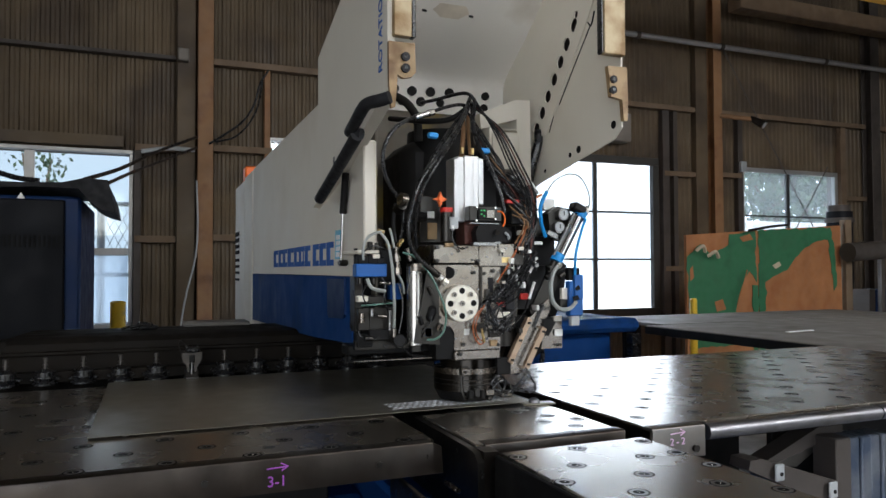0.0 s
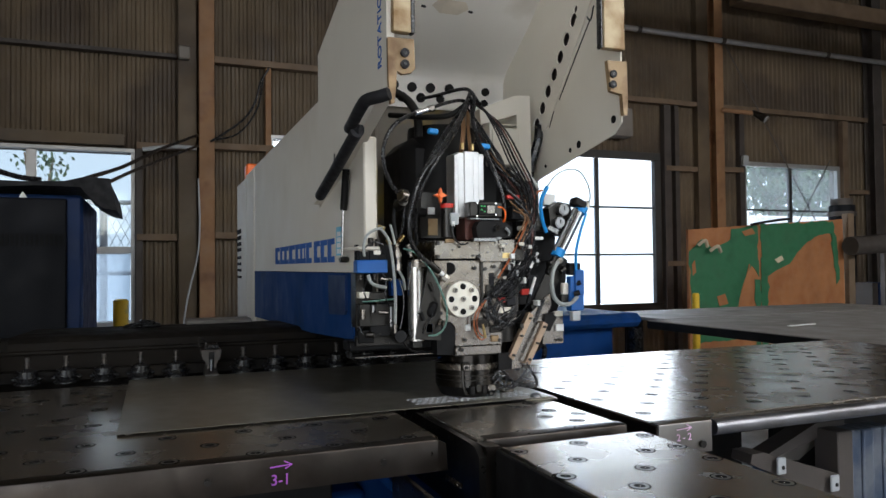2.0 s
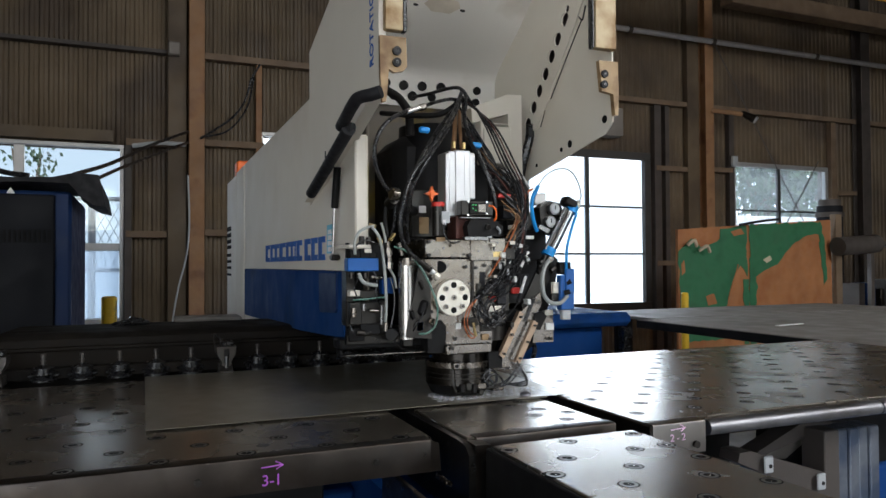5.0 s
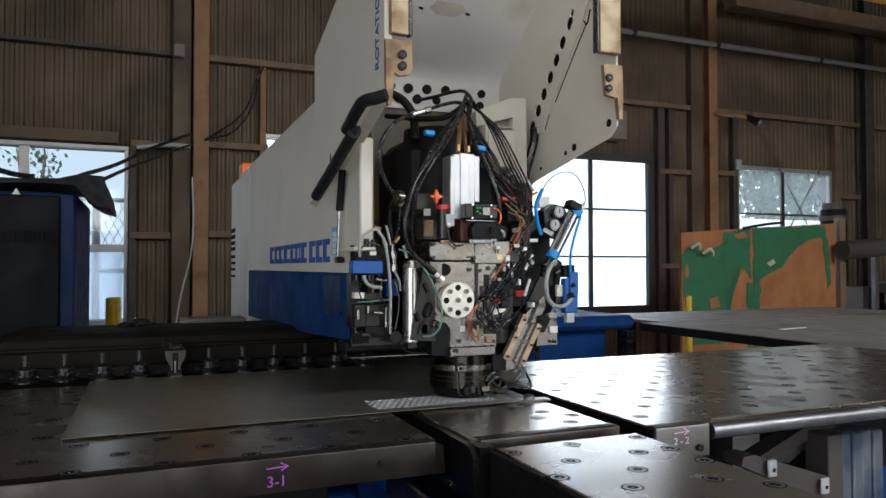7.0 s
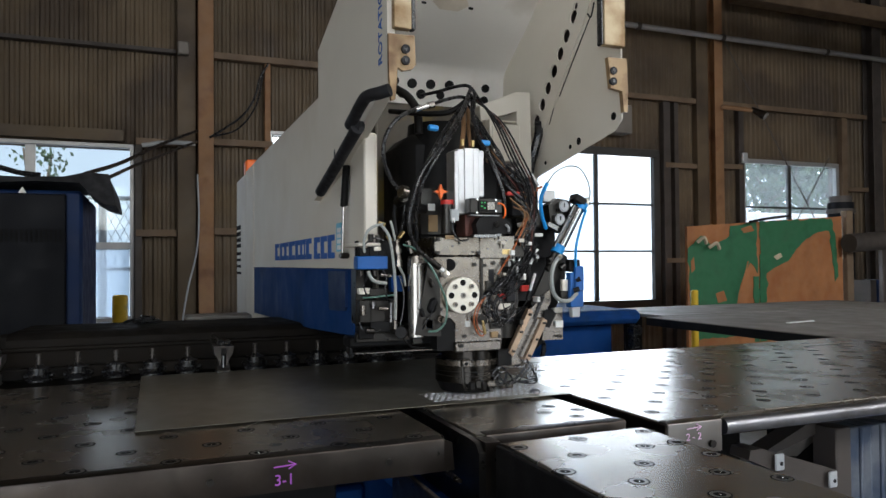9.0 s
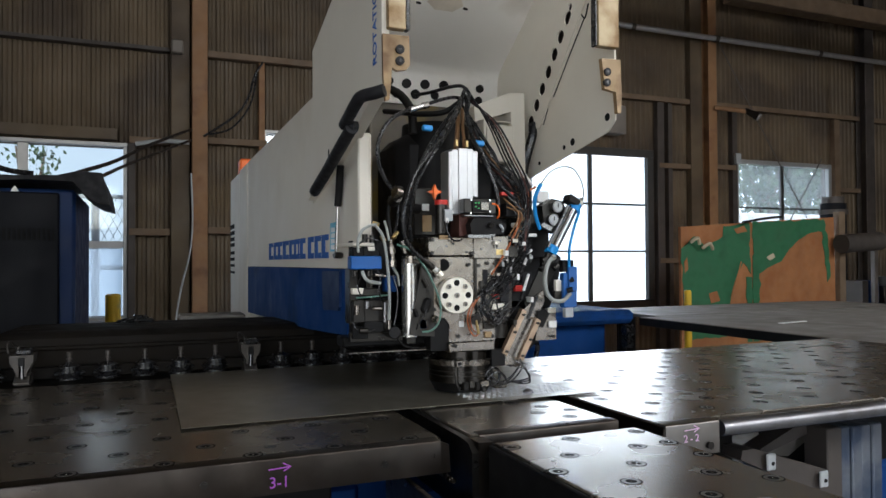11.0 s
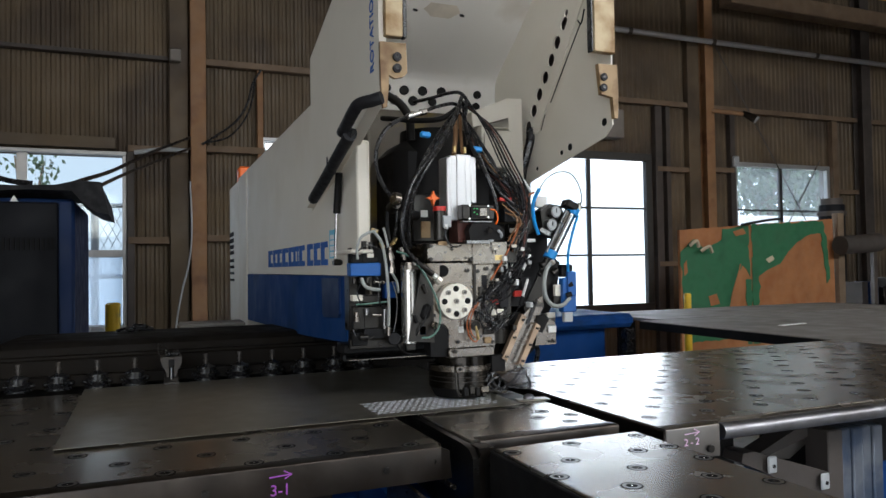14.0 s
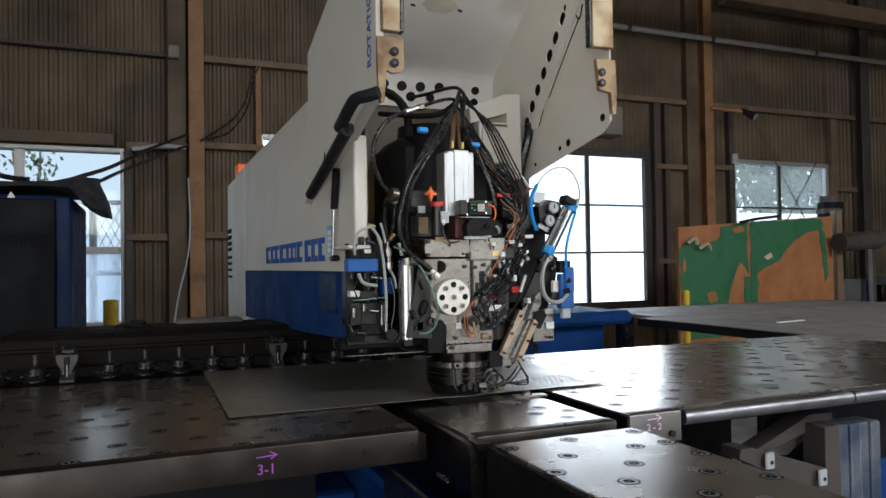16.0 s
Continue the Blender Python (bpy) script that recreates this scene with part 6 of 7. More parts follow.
part("hose_fitting", rod(B(), (0.572, 1.5, 1.601), (0.587, 1.5, 1.606), 0.0075, 6), "steel", head)
part("hose_fitting", rod(B(), (0.544, 1.43, 1.257), (0.571, 1.435, 1.237), 0.0072, 12), "steel_dark", head)
part("hose_nut", rod(B(), (0.571, 1.435, 1.237), (0.58, 1.437, 1.23), 0.006, 6), "whitepl", head)
part("hose_plug", rod(B(), (0.583, 1.443, 1.227), (0.592, 1.443, 1.219), 0.009, 8), "disc", head)
for p in ((0.58, 1.49, 1.55), (0.713, 1.5, 1.525)):
    part("blue_clip", obox(B(), p, (0.024, 0.014, 0.013), 0, 4, 0, 0.003), "sky_blue", head, "bright blue hose clip")
part("copper_pipe", tube(B(), [(0.691, 1.58, 1.628), (0.69, 1.57, 1.578), (0.663, 1.52, 1.515)], 0.006, 8), "rust", head)
part("copper_pipe", tube(B(), [(0.706, 1.58, 1.623), (0.703, 1.57, 1.573), (0.685, 1.52, 1.516)], 0.0045, 8), "rust", head)

# loose thin leads
for k in range(16):
    o = rnd.uniform(-7, 7)
    p0, p1, p2, p3, p4 = [Vector(v) for v in ((0.708, 1.55, 1.59), (0.738, 1.51, 1.504), (0.787, 1.49, 1.438), (0.814, 1.47, 1.371), (0.773, 1.45, 1.285))]
    j = lambda s: Vector((rnd.gauss(0, s), rnd.gauss(0, s), rnd.gauss(0, s)))
    hose("lead", [p0 + j(0.004), p1 + j(0.008), p2 + j(0.01), p3 + j(0.012), p4 + j(0.014)], rnd.choice((0.0014, 0.0018, 0.0022)), rnd.choice(("black", "black", "black", "black", "black", "redbrown", "rust", "blackpaint")), head)
for k in range(14):
    p0, p1, p2, p3 = [Vector(v) for v in ((0.821, 1.465, 1.285), (0.773, 1.45, 1.233), (0.727, 1.445, 1.195), (0.693, 1.445, 1.177))]
    j = lambda s: Vector((rnd.gauss(0, s), rnd.gauss(0, s * 0.5), rnd.gauss(0, s)))
    hose("lead", [p0 + j(0.008), p1 + j(0.008), p2 + j(0.007), p3 + j(0.006)], rnd.choice((0.0014, 0.0018)), rnd.choice(("black", "black", "black", "blackpaint")), head)
for k in range(9):
    p0, p1, p2, p3 = [Vector(v) for v in ((0.691, 1.445, 1.177), (0.691, 1.435, 1.14), (0.717, 1.435, 1.123), (0.754, 1.45, 1.144))]
    j = lambda s: Vector((rnd.gauss(0, s), rnd.gauss(0, s * 0.5), rnd.gauss(0, s)))
    hose("lead", [p0 + j(0.003), p1 + j(0.01), p2 + j(0.012), p3 + j(0.01)], 0.0015, "black", head)
for k in range(8):
    p0, p1, p2 = [Vector(v) for v in ((0.776, 1.47, 1.389), (0.804, 1.455, 1.35), (0.769, 1.45, 1.297))]
    j = lambda s: Vector((rnd.gauss(0, s), rnd.gauss(0, s * 0.5), rnd.gauss(0, s)))
    hose("lead", [p0 + j(0.008), p1 + j(0.012), p2 + j(0.01)], 0.0018, rnd.choice(("black", "black", "rust")), head)
for k, (x, z) in enumerate(((0.775, 1.249), (0.79, 1.243), (0.806, 1.241), (0.757, 1.251), (0.802, 1.181))):
    hose("plug_lead", [(x, 1.458, z), (x - 0.014, 1.448, z - 0.025), (x - 0.045 - 0.004 * k, 1.44, z - 0.062), (0.705 + 0.004 * k, 1.44, 1.163), (0.7 + 0.003 * k, 1.442, 1.145 - 0.004 * k), (0.722 + 0.006 * k, 1.44, 1.118), (0.752, 1.45, 1.108 + 0.004 * k)], 0.0016, "black", head)
for k in range(5):
    hose("bundle_lead", [(0.709, 1.55, 1.66 - 0.006 * k), (0.735 + 0.006 * k, 1.5, 1.575), (0.765 + 0.009 * k, 1.48, 1.49), (0.8 + 0.007 * k, 1.47, 1.42), (0.805 + 0.004 * k, 1.46, 1.34), (0.79 + 0.005 * k, 1.455, 1.288)], 0.0019 + 0.0004 * (k % 3), ("black", "blackpaint", "black", "redbrown", "black")[k], head)
hose("orange_lead", [(0.862, 1.5, 1.428), (0.841, 1.49, 1.417), (0.829, 1.48, 1.389), (0.823, 1.48, 1.381)], 0.003, "copper", head)
hose("brown_lead", [(0.794, 1.45, 1.349), (0.777, 1.445, 1.317), (0.752, 1.445, 1.272), (0.716, 1.445, 1.221)], 0.0022, "copper", head)
hose("milky_tube", [(0.792, 1.52, 1.471), (0.813, 1.51, 1.469), (0.832, 1.5, 1.457), (0.854, 1.5, 1.431)], 0.0035, "whitepl", head)
for x, z in ((0.74, 0.998), (0.748, 0.992), (0.735, 0.99)):
    hose("lead", [(x - 0.03, 1.47, z + 0.03), (x - 0.028, 1.45, z), (x - 0.005, 1.45, z - 0.02), (x + 0.03, 1.46, z - 0.012), (x + 0.06, 1.47, z + 0.012)], 0.0017, "black", head)

# ---- slanted suction unit right of the head ----
arm = thing("slanted_unit", (0.83, 1.45, 1.0), "slanted steel feed unit with a polished air cylinder and blue valves", "pneumatic unit")
plate("backing", [(0.903, 1.5, 1.279), (0.931, 1.5, 1.259), (0.922, 1.5, 1.191), (0.862, 1.5, 1.057), (0.793, 1.5, 1.001), (0.771, 1.5, 1.009), (0.817, 1.5, 1.139)], 1.5, 1.55, "blackpaint", arm, "black backing plate")
plate("arm_plate", [(0.807, 1.46, 1.134), (0.863, 1.46, 1.182), (0.867, 1.46, 1.156), (0.788, 1.46, 1.013), (0.755, 1.46, 1.01), (0.755, 1.46, 1.034)], 1.47, 1.49, "steel", arm)
plate("arm_slot", [(0.84, 1.46, 1.167), (0.849, 1.46, 1.169), (0.824, 1.46, 1.115), (0.817, 1.46, 1.115)], 1.466, 1.471, "black", arm)
plate("bronze_strip", [(0.8, 1.455, 1.141), (0.81, 1.455, 1.134), (0.758, 1.455, 1.034), (0.747, 1.455, 1.042)], 1.455, 1.47, "copperbar", arm, "worn bronze guide strip")
plate("bronze_strip", [(0.837, 1.455, 1.118), (0.848, 1.455, 1.111), (0.8, 1.455, 1.021), (0.787, 1.455, 1.024)], 1.455, 1.47, "copperbar", arm, "worn bronze guide strip")
plate("dark_slot", [(0.826, 1.457, 1.115), (0.835, 1.457, 1.112), (0.787, 1.457, 1.027), (0.779, 1.457, 1.032)], 1.462, 1.474, "steel", arm)
for p in ((0.801, 1.453, 1.127), (0.778, 1.453, 1.088), (0.757, 1.453, 1.045), (0.838, 1.453, 1.106), (0.819, 1.453, 1.069), (0.798, 1.453, 1.033)):
    screw(p, 0.003, arm)
plate("upper_arm", [(0.865, 1.49, 1.246), (0.897, 1.49, 1.259), (0.904, 1.49, 1.232), (0.849, 1.49, 1.139), (0.823, 1.49, 1.137), (0.815, 1.49, 1.153)], 1.475, 1.5, "steel_dark", arm)
plate("side_bracket", [(0.874, 1.48, 1.136), (0.903, 1.48, 1.138), (0.904, 1.48, 1.063), (0.847, 1.48, 1.063), (0.854, 1.48, 1.1)], 1.48, 1.5, "steel", arm, "bare steel bracket")
screw((0.895, 1.478, 1.071), 0.004, arm)
screw((0.884, 1.478, 1.072), 0.003, arm)
plate("clip", [(0.845, 1.465, 1.134), (0.864, 1.465, 1.137), (0.876, 1.465, 1.126), (0.857, 1.465, 1.094), (0.842, 1.465, 1.101)], 1.462, 1.48, "blackpaint", arm)
block("white_label", (0.881, 1.474, 1.108), (0.902, 1.479, 1.092), "whitepl", arm, 0.0006)
block("white_label", (0.878, 1.474, 1.139), (0.9, 1.479, 1.127), "cream", arm, 0.0006)
part("air_cylinder", rod(B(), (0.935, 1.45, 1.376), (0.876, 1.45, 1.274), 0.0125, 24), "chrome", arm, "polished air cylinder")
part("cylinder_rib", rod(B(), (0.919, 1.447, 1.381), (0.863, 1.447, 1.282), 0.004, 10), "alu", arm)
for a, b in (((0.943, 1.45, 1.386), (0.935, 1.45, 1.371)), ((0.88, 1.45, 1.285), (0.87, 1.45, 1.268))):
    part("cylinder_end", rod(B(), a, b, 0.0145, 20), "sky_blue", arm, "blue cylinder end")
part("cylinder_cap", obox(B(), (0.931, 1.45, 1.393), (0.035, 0.03, 0.02), 0, 25, 0, 0.004), "blackpaint", arm)
part("cylinder_nut", rod(B(), (0.956, 1.445, 1.399), (0.952, 1.445, 1.379), 0.005, 8), "disc", arm)
part("lower_fitting", rod(B(), (0.865, 1.445, 1.269), (0.859, 1.45, 1.248), 0.008, 12), "steel_dark", arm)
part("hex_nut", rod(B(), (0.871, 1.44, 1.261), (0.874, 1.435, 1.256), 0.007, 6), "disc", arm)
for p in ((0.85, 1.45, 1.251), (0.844, 1.45, 1.23), (0.88, 1.45, 1.232)):
    part("fitting", rod(B(), p, (p[0] + 0.012, p[1], p[2] + 0.008), 0.007, 10), "steel_dark", arm)
plate("gauge_mount", [(0.86, 1.47, 1.381), (0.886, 1.47, 1.398), (0.915, 1.47, 1.393), (0.928, 1.47, 1.367), (0.901, 1.47, 1.319), (0.865, 1.47, 1.332)], 1.465, 1.5, "steel_dark", arm)
for p in ((0.893, 1.45, 1.378), (0.882, 1.45, 1.347)):
    g = part("gauge", rod(B(), p, (p[0], p[1] + 0.018, p[2]), 0.0135, 24), "alu", arm, "small round pressure gauge")
    part("gauge_face", rod(B(), (p[0], p[1] + 0.0005, p[2]), (p[0], p[1] - 0.0015, p[2]), 0.0105, 20), "greypaint", g)
    part("needle", box(B(), (p[0] - 0.001, p[1] - 0.003, p[2] - 0.002), (p[0] + 0.001, p[1] - 0.0015, p[2] + 0.008)), "black", g)
block("terminal", (0.862, 1.49, 1.418), (0.893, 1.5, 1.392), "whitepl", arm, 0.001)
plate("alu_foot", [(0.856, 1.46, 1.341), (0.894, 1.46, 1.325), (0.887, 1.46, 1.315), (0.85, 1.46, 1.333)], 1.455, 1.475, "alu", arm)
# blue valve stack
v = part("valve", box(B(), (0.901, 1.44, 1.222), (0.938, 1.46, 1.141), 0.002), "bright_blue", arm, "bright blue solenoid valve")
part("valve_head", box(B(), (0.9, 1.442, 1.253), (0.931, 1.46, 1.224), 0.002), "blackpaint", v)
part("valve_side", box(B(), (0.912, 1.435, 1.237), (0.936, 1.45, 1.179), 0.002), "bright_blue", v)
part("valve_knob", rod(B(), (0.916, 1.44, 1.203), (0.925, 1.435, 1.208), 0.006, 12), "blackpaint", v)
part("valve_knob", rod(B(), (0.908, 1.437, 1.18), (0.92, 1.432, 1.184), 0.006, 12), "blackpaint", v)
part("valve_stub", box(B(), (0.908, 1.445, 1.142), (0.931, 1.458, 1.117), 0.002), "greypaint", v)
block("white_module", (0.886, 1.45, 1.206), (0.912, 1.46, 1.179), "cream", arm, 0.001)
block("grey_module", (0.882, 1.45, 1.18), (0.904, 1.46, 1.152), "steel_dark", arm, 0.001)
hose("blue_tube", [(0.85, 1.46, 1.325), (0.833, 1.45, 1.357), (0.826, 1.44, 1.395), (0.837, 1.43, 1.429)], 0.0045, "sky_blue", arm, "blue air tube")
hose("pale_tube", [(0.834, 1.43, 1.424), (0.852, 1.42, 1.452), (0.877, 1.41, 1.466), (0.909, 1.41, 1.464), (0.937, 1.42, 1.44), (0.952, 1.43, 1.411), (0.954, 1.44, 1.395)], 0.0017, "tube_clear", arm, "thin pale air tube")
hose("blue_tube", [(0.946, 1.44, 1.368), (0.93, 1.43, 1.344), (0.919, 1.43, 1.311), (0.911, 1.43, 1.278), (0.916, 1.44, 1.232)], 0.0034, "sky_blue", arm, "blue air tube")
hose("milky_tube", [(0.871, 1.44, 1.259), (0.851, 1.43, 1.239), (0.842, 1.425, 1.207), (0.848, 1.425, 1.175), (0.867, 1.425, 1.159), (0.894, 1.43, 1.159), (0.916, 1.435, 1.174)], 0.0048, "tube_clear", arm, "milky plastic air tube")
for o in (0, 5, 10):
    hose("lead", [(0.791, 1.455, 1.027), (0.80 + o * 0.0008, 1.45, 1.005 - o * 0.001), (0.815, 1.45, 0.985 - o * 0.0012), (0.795, 1.45, 0.978 - o * 0.0008), (0.765, 1.46, 0.975)], 0.0018, "black", arm)
part("foot_plate", obox(B(), (0.761, 1.5, 0.961), (0.03, 0.02, 0.012), 0, 0, 0, 0.002), "steel", arm)

# ---- pneumatic panel left of the head ----
pn = thing("valve_panel", (0.47, 1.5, 1.05), "dark valve panel with blue manifold and plastic air tubes", "valve panel")
plate("panel", [(0.411, 1.53, 1.297), (0.505, 1.53, 1.298), (0.505, 1.53, 1.081), (0.411, 1.53, 1.085)], 1.53, 1.54, "blackpaint", pn)
part("side_bracket", box(B(), (0.4, 1.49, 1.235), (0.418, 1.53, 1.118), 0.001), "steel_dark", pn)
mf = part("manifold", box(B(), (0.395, 1.46, 1.263), (0.463, 1.49, 1.235), 0.002), "bright_blue", pn, "blue air manifold")
for a, b in (((0.4, 1.462, 1.281), (0.423, 1.48, 1.262)), ((0.422, 1.462, 1.283), (0.443, 1.48, 1.262)), ((0.441, 1.462, 1.277), (0.459, 1.48, 1.262))):
    part("valve_top", box(B(), a, b, 0.002), "blackpaint", mf)
for p in ((0.406, 1.47, 1.232), (0.422, 1.47, 1.232), (0.436, 1.47, 1.232)):
    part("port", rod(B(), p, (p[0], p[1], p[2] - 0.012), 0.005, 10), "steel_dark", mf)
part("cream_plug", box(B(), (0.432, 1.458, 1.283), (0.447, 1.465, 1.274), 0.001), "cream", mf)
for a, b, mt in (((0.402, 1.47, 1.195), (0.426, 1.5, 1.182), "cream"), ((0.422, 1.47, 1.194), (0.464, 1.5, 1.178), "steel_dark"), ((0.402, 1.47, 1.17), (0.428, 1.5, 1.122), "steel_dark"), ((0.425, 1.48, 1.169), (0.488, 1.52, 1.097), "steel_dark"),
                 ((0.479, 1.49, 1.22), (0.506, 1.51, 1.185), "blue"), ((0.469, 1.48, 1.168), (0.479, 1.49, 1.119), "steel_dark"), ((0.426, 1.47, 1.123), (0.471, 1.5, 1.1), "blackpaint"), ((0.403, 1.48, 1.114), (0.437, 1.5, 1.086), "blackpaint")):
    block("valve_block", a, b, mt, pn, 0.0015)
hose("teal_tube", [(0.408, 1.465, 1.175), (0.432, 1.462, 1.176), (0.457, 1.462, 1.178), (0.485, 1.47, 1.179)], 0.002, "tube_green", pn)
for pts, r, mt in (
    ([(0.411, 1.46, 1.271), (0.409, 1.455, 1.295), (0.416, 1.45, 1.316), (0.434, 1.45, 1.327), (0.451, 1.45, 1.331)], 0.0031, "tube_clear"),
    ([(0.446, 1.45, 1.328), (0.461, 1.45, 1.307), (0.468, 1.45, 1.277), (0.473, 1.45, 1.235), (0.476, 1.45, 1.175), (0.478, 1.46, 1.127)], 0.0033, "tube_clear"),
    ([(0.419, 1.46, 1.231), (0.425, 1.455, 1.215), (0.438, 1.455, 1.208), (0.459, 1.46, 1.205)], 0.004, "tube_clear"),
    ([(0.494, 1.45, 1.287), (0.52, 1.44, 1.276), (0.548, 1.43, 1.241), (0.569, 1.425, 1.199), (0.583, 1.425, 1.156), (0.581, 1.43, 1.12), (0.565, 1.435, 1.102), (0.546, 1.44, 1.1)], 0.0022, "tube_green"),
    ([(0.482, 1.46, 1.247), (0.5, 1.47, 1.223), (0.508, 1.48, 1.198)], 0.003, "tube_clear"),
    ([(0.49, 1.46, 1.099), (0.508, 1.47, 1.074), (0.533, 1.48, 1.062), (0.584, 1.49, 1.059)], 0.002, "blackpaint"),
    ([(0.472, 1.47, 1.338), (0.474, 1.46, 1.32), (0.479, 1.46, 1.296)], 0.003, "tube_clear"),
):
    hose("air_tube", pts, r, mt, pn)
part("brass_elbow", rod(B(), (0.44, 1.455, 1.333), (0.454, 1.45, 1.328), 0.005, 8), "brass", pn)
bm = rod(B(), (0.484, 1.46, 1.298), (0.484, 1.46, 1.283), 0.005, 10)
rod(bm, (0.484, 1.46, 1.283), (0.486, 1.46, 1.269), 0.0085, 8)
rod(bm, (0.486, 1.46, 1.269), (0.487, 1.46, 1.254), 0.0065, 12)
rod(bm, (0.487, 1.46, 1.254), (0.487, 1.46, 1.24), 0.0085, 8)
part("check_valve", bm, "steel", pn, "bare steel check valve")
part("brass_fitting", rod(B(), (0.487, 1.46, 1.3), (0.501, 1.47, 1.314), 0.005, 8), "brass", pn)
g = part("gauge", rod(B(), (0.492, 1.46, 1.402), (0.506, 1.463, 1.4), 0.014, 20), "steel", pn, "round gauge seen edge-on")
part("gauge_back", rod(B(), (0.501, 1.47, 1.391), (0.5, 1.5, 1.382), 0.012, 14), "steel_dark", g)
part("pipe_end", rod(B(), (0.478, 1.46, 1.125), (0.478, 1.46, 1.107), 0.005, 10), "steel", pn)
part("round_knob", rod(B(), (0.488, 1.452, 1.1), (0.498, 1.475, 1.096), 0.0125, 20), "blackpaint", pn)
cyl = (0.531, 1.475, 1.257)
part("filter_canister", rod(B(), (cyl[0], 1.475, cyl[2]), (cyl[0], 1.475, cyl[2] - 0.17), 0.0185, 28), "canister", pn, "pale metal filter canister")
part("canister_cap", rod(B(), (cyl[0] + 0.004, 1.475, cyl[2] + 0.006), (cyl[0] + 0.004, 1.475, cyl[2] - 0.01), 0.0215, 24), "steel", pn)
plate("funnel_plate", [(0.551, 1.48, 1.249), (0.578, 1.48, 1.222), (0.58, 1.48, 1.087), (0.522, 1.48, 1.092), (0.526, 1.48, 1.126), (0.538, 1.48, 1.173)], 1.452, 1.46, "steel_dark", pn, "grey steel guard plate")
part("small_button", rod(B(), (0.548, 1.466, 1.185), (0.546, 1.46, 1.184), 0.005, 12), "cyan", pn)
part("lump", obox(B(), (0.56, 1.455, 1.155), (0.02, 0.02, 0.035), 0, 20, 0, 0.006), "blackpaint", pn)
block("blue_plug", (0.545, 1.452, 1.125), (0.562, 1.462, 1.104), "bright_blue", pn)
part("pivot", rod(B(), (0.578, 1.452, 1.127), (0.577, 1.44, 1.125), 0.008, 16), "steel", pn)
for a, b, r, mt in (((0.408, 1.462, 1.159), (0.408, 1.462, 1.139), 0.006, "steel"), ((0.431, 1.465, 1.166), (0.431, 1.465, 1.152), 0.005, "alu"), ((0.443, 1.465, 1.152), (0.463, 1.465, 1.15), 0.004, "steel"), ((0.413, 1.46, 1.106), (0.431, 1.46, 1.105), 0.006, "steel_dark"),
                    ((0.446, 1.46, 1.223), (0.471, 1.465, 1.22), 0.004, "steel"), ((0.462, 1.46, 1.307), (0.469, 1.46, 1.295), 0.005, "brass"), ((0.431, 1.48, 1.31), (0.431, 1.48, 1.288), 0.006, "steel_dark"), ((0.448, 1.48, 1.308), (0.448, 1.48, 1.284), 0.007, "steel_dark"),
                    ((0.471, 1.465, 1.163), (0.47, 1.465, 1.121), 0.0035, "alu"), ((0.518, 1.49, 1.297), (0.526, 1.49, 1.269), 0.006, "steel"), ((0.553, 1.45, 1.213), (0.561, 1.45, 1.196), 0.005, "steel_dark"), ((0.532, 1.45, 1.15), (0.539, 1.45, 1.132), 0.005, "blackpaint")):
    part("pipe_fitting", rod(B(), a, b, r, 12), mt, pn)
for pts in (((0.402, 1.47, 1.123), (0.408, 1.465, 1.108), (0.427, 1.465, 1.1), (0.449, 1.47, 1.106)), ((0.453, 1.465, 1.235), (0.459, 1.46, 1.217), (0.456, 1.46, 1.187), (0.466, 1.465, 1.163)), ((0.418, 1.465, 1.218), (0.409, 1.46, 1.2), (0.417, 1.46, 1.176)),
            ((0.491, 1.47, 1.223), (0.499, 1.465, 1.186), (0.498, 1.465, 1.15), (0.491, 1.465, 1.114)), ((0.537, 1.455, 1.101), (0.543, 1.445, 1.12), (0.556, 1.445, 1.138), (0.566, 1.45, 1.167)), ((0.408, 1.465, 1.283), (0.432, 1.46, 1.301), (0.469, 1.46, 1.289))):
    hose("thin_lead", list(pts), 0.0016, "black", pn)
bm = box(B(), (0.388, 1.5, 1.089), (0.614, 1.56, 1.066), 0.004)
box(bm, (0.388, 1.5, 1.052), (0.62, 1.53, 1.056), 0.001)
box(bm, (0.388, 1.5, 1.056), (0.394, 1.53, 1.066), 0.001)
part("tray", bm, "blackpaint", pn, "black tray below the panel")
part("tray_edge", box(B(), (0.4, 1.497, 1.0525), (0.6, 1.4995, 1.0555), 0.0005), "steel", pn)
block("tray_box", (0.399, 1.485, 1.099), (0.518, 1.5, 1.079), "steel_dark", pn, 0.001)
block("tray_latch", (0.528, 1.49, 1.083), (0.55, 1.5, 1.069), "steel_dark", pn, 0.001)


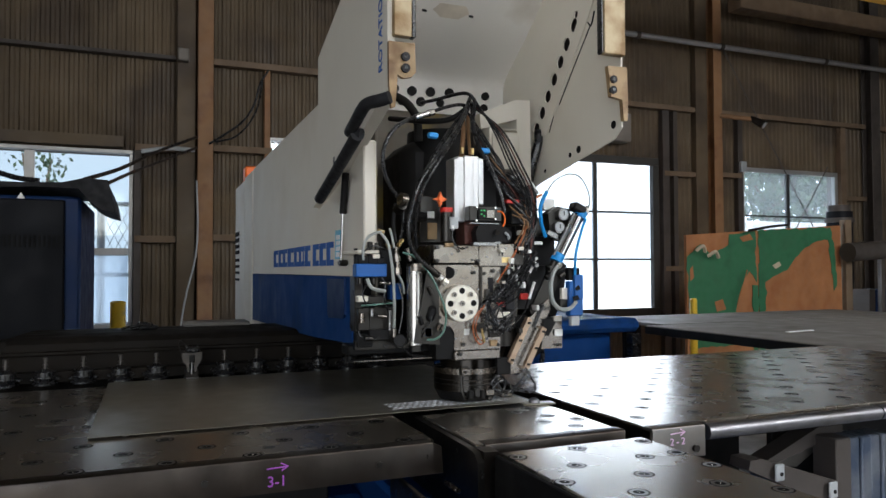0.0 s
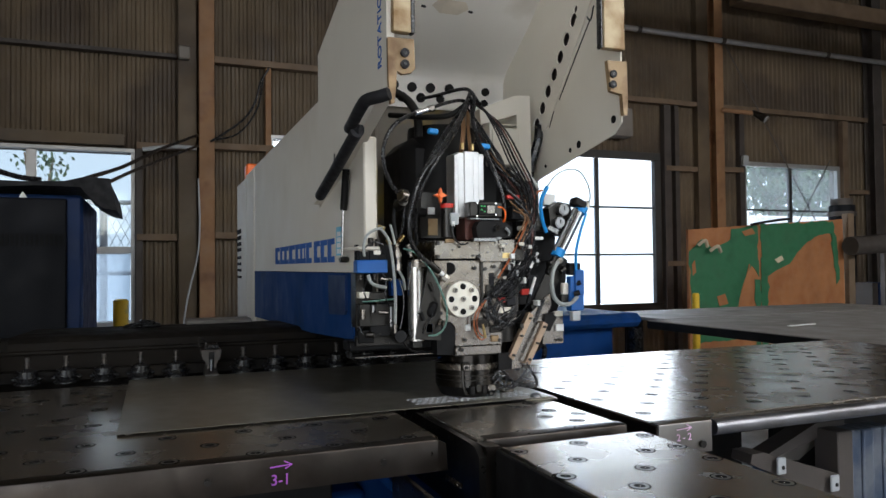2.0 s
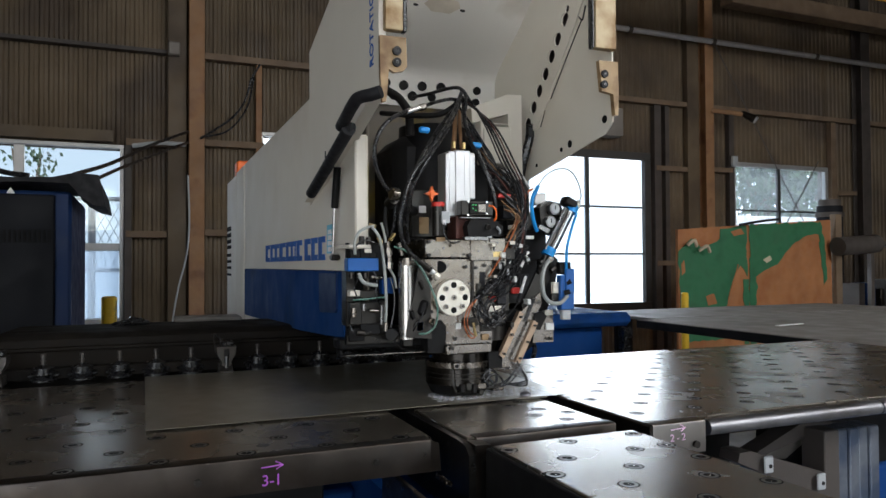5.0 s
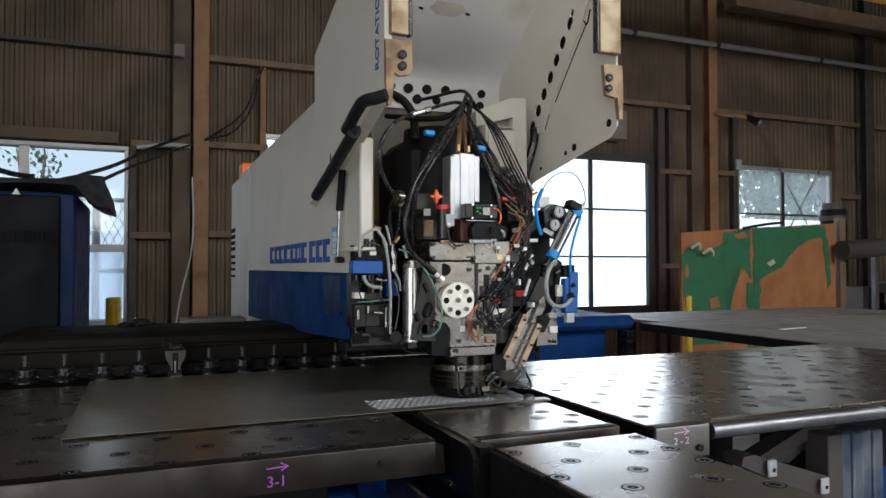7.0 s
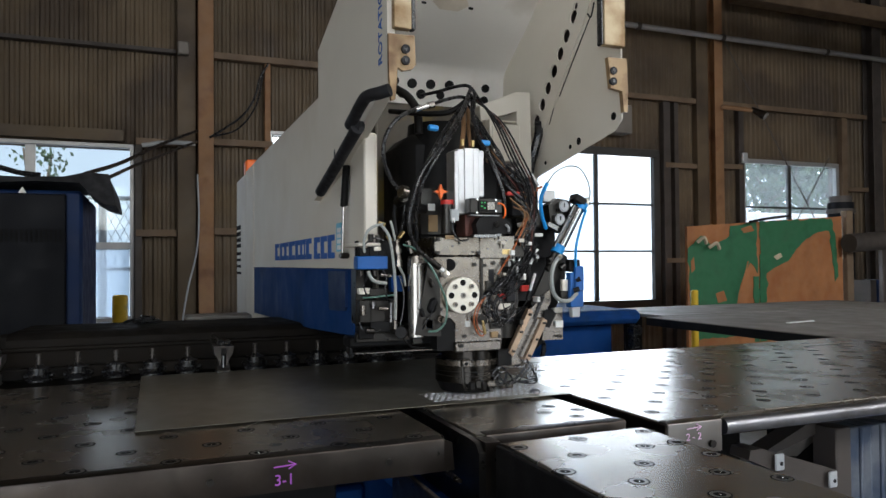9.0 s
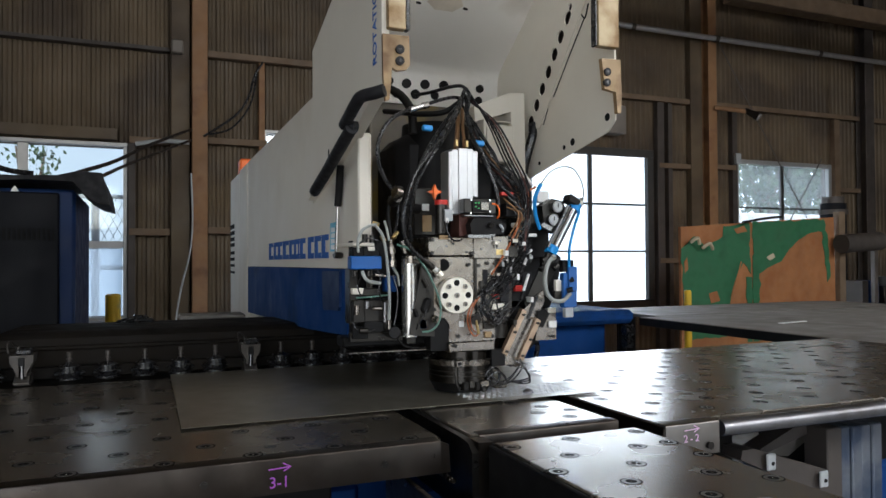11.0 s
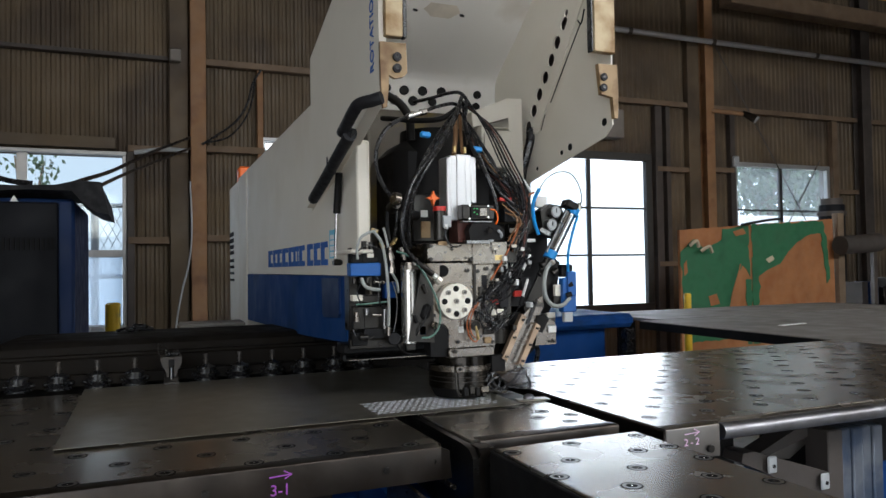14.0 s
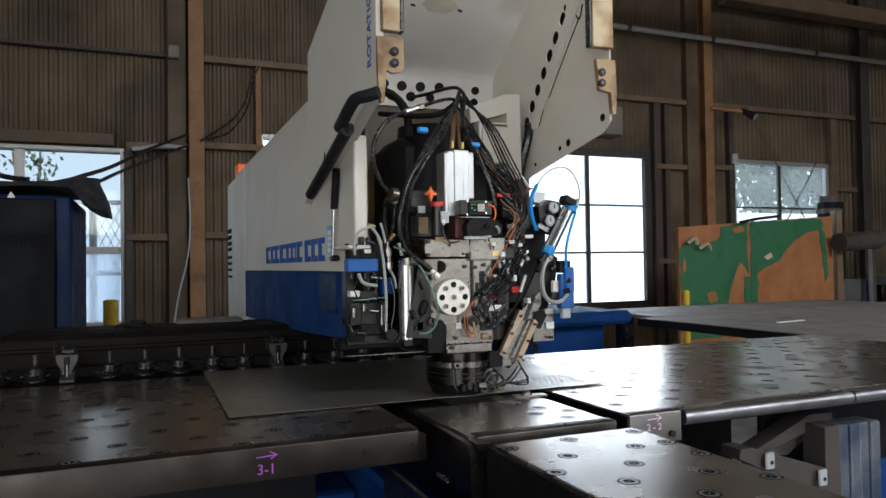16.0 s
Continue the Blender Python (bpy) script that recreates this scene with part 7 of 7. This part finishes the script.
# ---- what moves ----
SX = [(0.0, 0.0), (0.3, -0.033), (0.5, -0.043), (0.75, -0.0435), (1.0, -0.0325), (1.5, 0.004), (2.0, 0.0435), (2.5, 0.077), (3.0, 0.1165), (3.5, 0.147), (3.8, 0.17), (4.0, 0.177),
      (4.3, 0.162), (6.5, -0.003), (7.0, -0.034), (7.2, -0.0405), (7.5, -0.0355), (8.0, -0.001), (8.5, 0.0365), (9.0, 0.073), (10.3, 0.169), (10.6, 0.178), (10.9, 0.166), (11.5, 0.121),
      (12.0, 0.0815), (12.5, 0.046), (13.0, 0.012), (13.5, -0.0275), (13.8, -0.0435), (14.0, -0.0437), (14.5, 0.058), (15.0, 0.162), (15.5, 0.236), (16.0, 0.258)]
DY = [(0.0, 0.0), (0.5, 0.003), (0.75, -0.003), (0.95, -0.0125), (1.5, -0.0145), (3.6, -0.0135), (3.75, -0.015), (3.95, -0.0285), (4.3, -0.0285), (7.1, -0.0285), (7.25, -0.031), (7.45, -0.0435), (9.0, -0.0435),
      (10.5, -0.044), (10.7, -0.058), (14.0, -0.0575), (14.2, -0.044), (14.5, -0.018), (15.0, 0.018), (15.4, 0.044), (16.0, 0.041)]


def between(table, t):
    for (t0, a), (t1, b) in zip(table, table[1:]):
        if t0 <= t <= t1:
            return a + (b - a) * (t - t0) / (t1 - t0)
    return table[-1][1]


def motions():
    times = sorted({t for t, _ in SX} | {t for t, _ in DY})
    slide = [(t, between(SX, t), between(DY, t)) for t in times]
    for ob, with_x in ((left_table, 0), (right_table, 0), (rail, 0), (magazine, 1), (sheet, 1), *[(c, 1) for c in clamps]):
        b = ob.location.copy()
        walk(ob, [(t, pose(b.x + with_x * sx, b.y + dy, b.z)) for t, sx, dy in slide])
    # each pass pushes its slots up through the sheet, where the punch stands over it
    passes = {4: (-1.5, 0.7), 5: (0.7, 3.75), 6: (3.8, 7.2), 7: (7.3, 10.55), 8: (10.65, 14.0)}
    for ob, k, u in slots:
        if k not in passes:
            continue
        a, e = passes[k]
        ts = [a + 0.05 * i for i in range(int((e - a) / 0.05) + 1)]
        hits = [t for t in ts if t >= 0 and abs(u - (0.677 - between(SX, t))) < 0.022]
        t0 = hits[0] if hits else (a + e) / 2
        if t0 > 0.3:
            b = ob.location.copy()
            up, down = pose(b.x, b.y, b.z), pose(b.x, b.y, b.z - 0.0026)
            walk(ob, [(0.0, down), (t0 - 0.1, down), (t0, up), (16.0, up)])


motions()
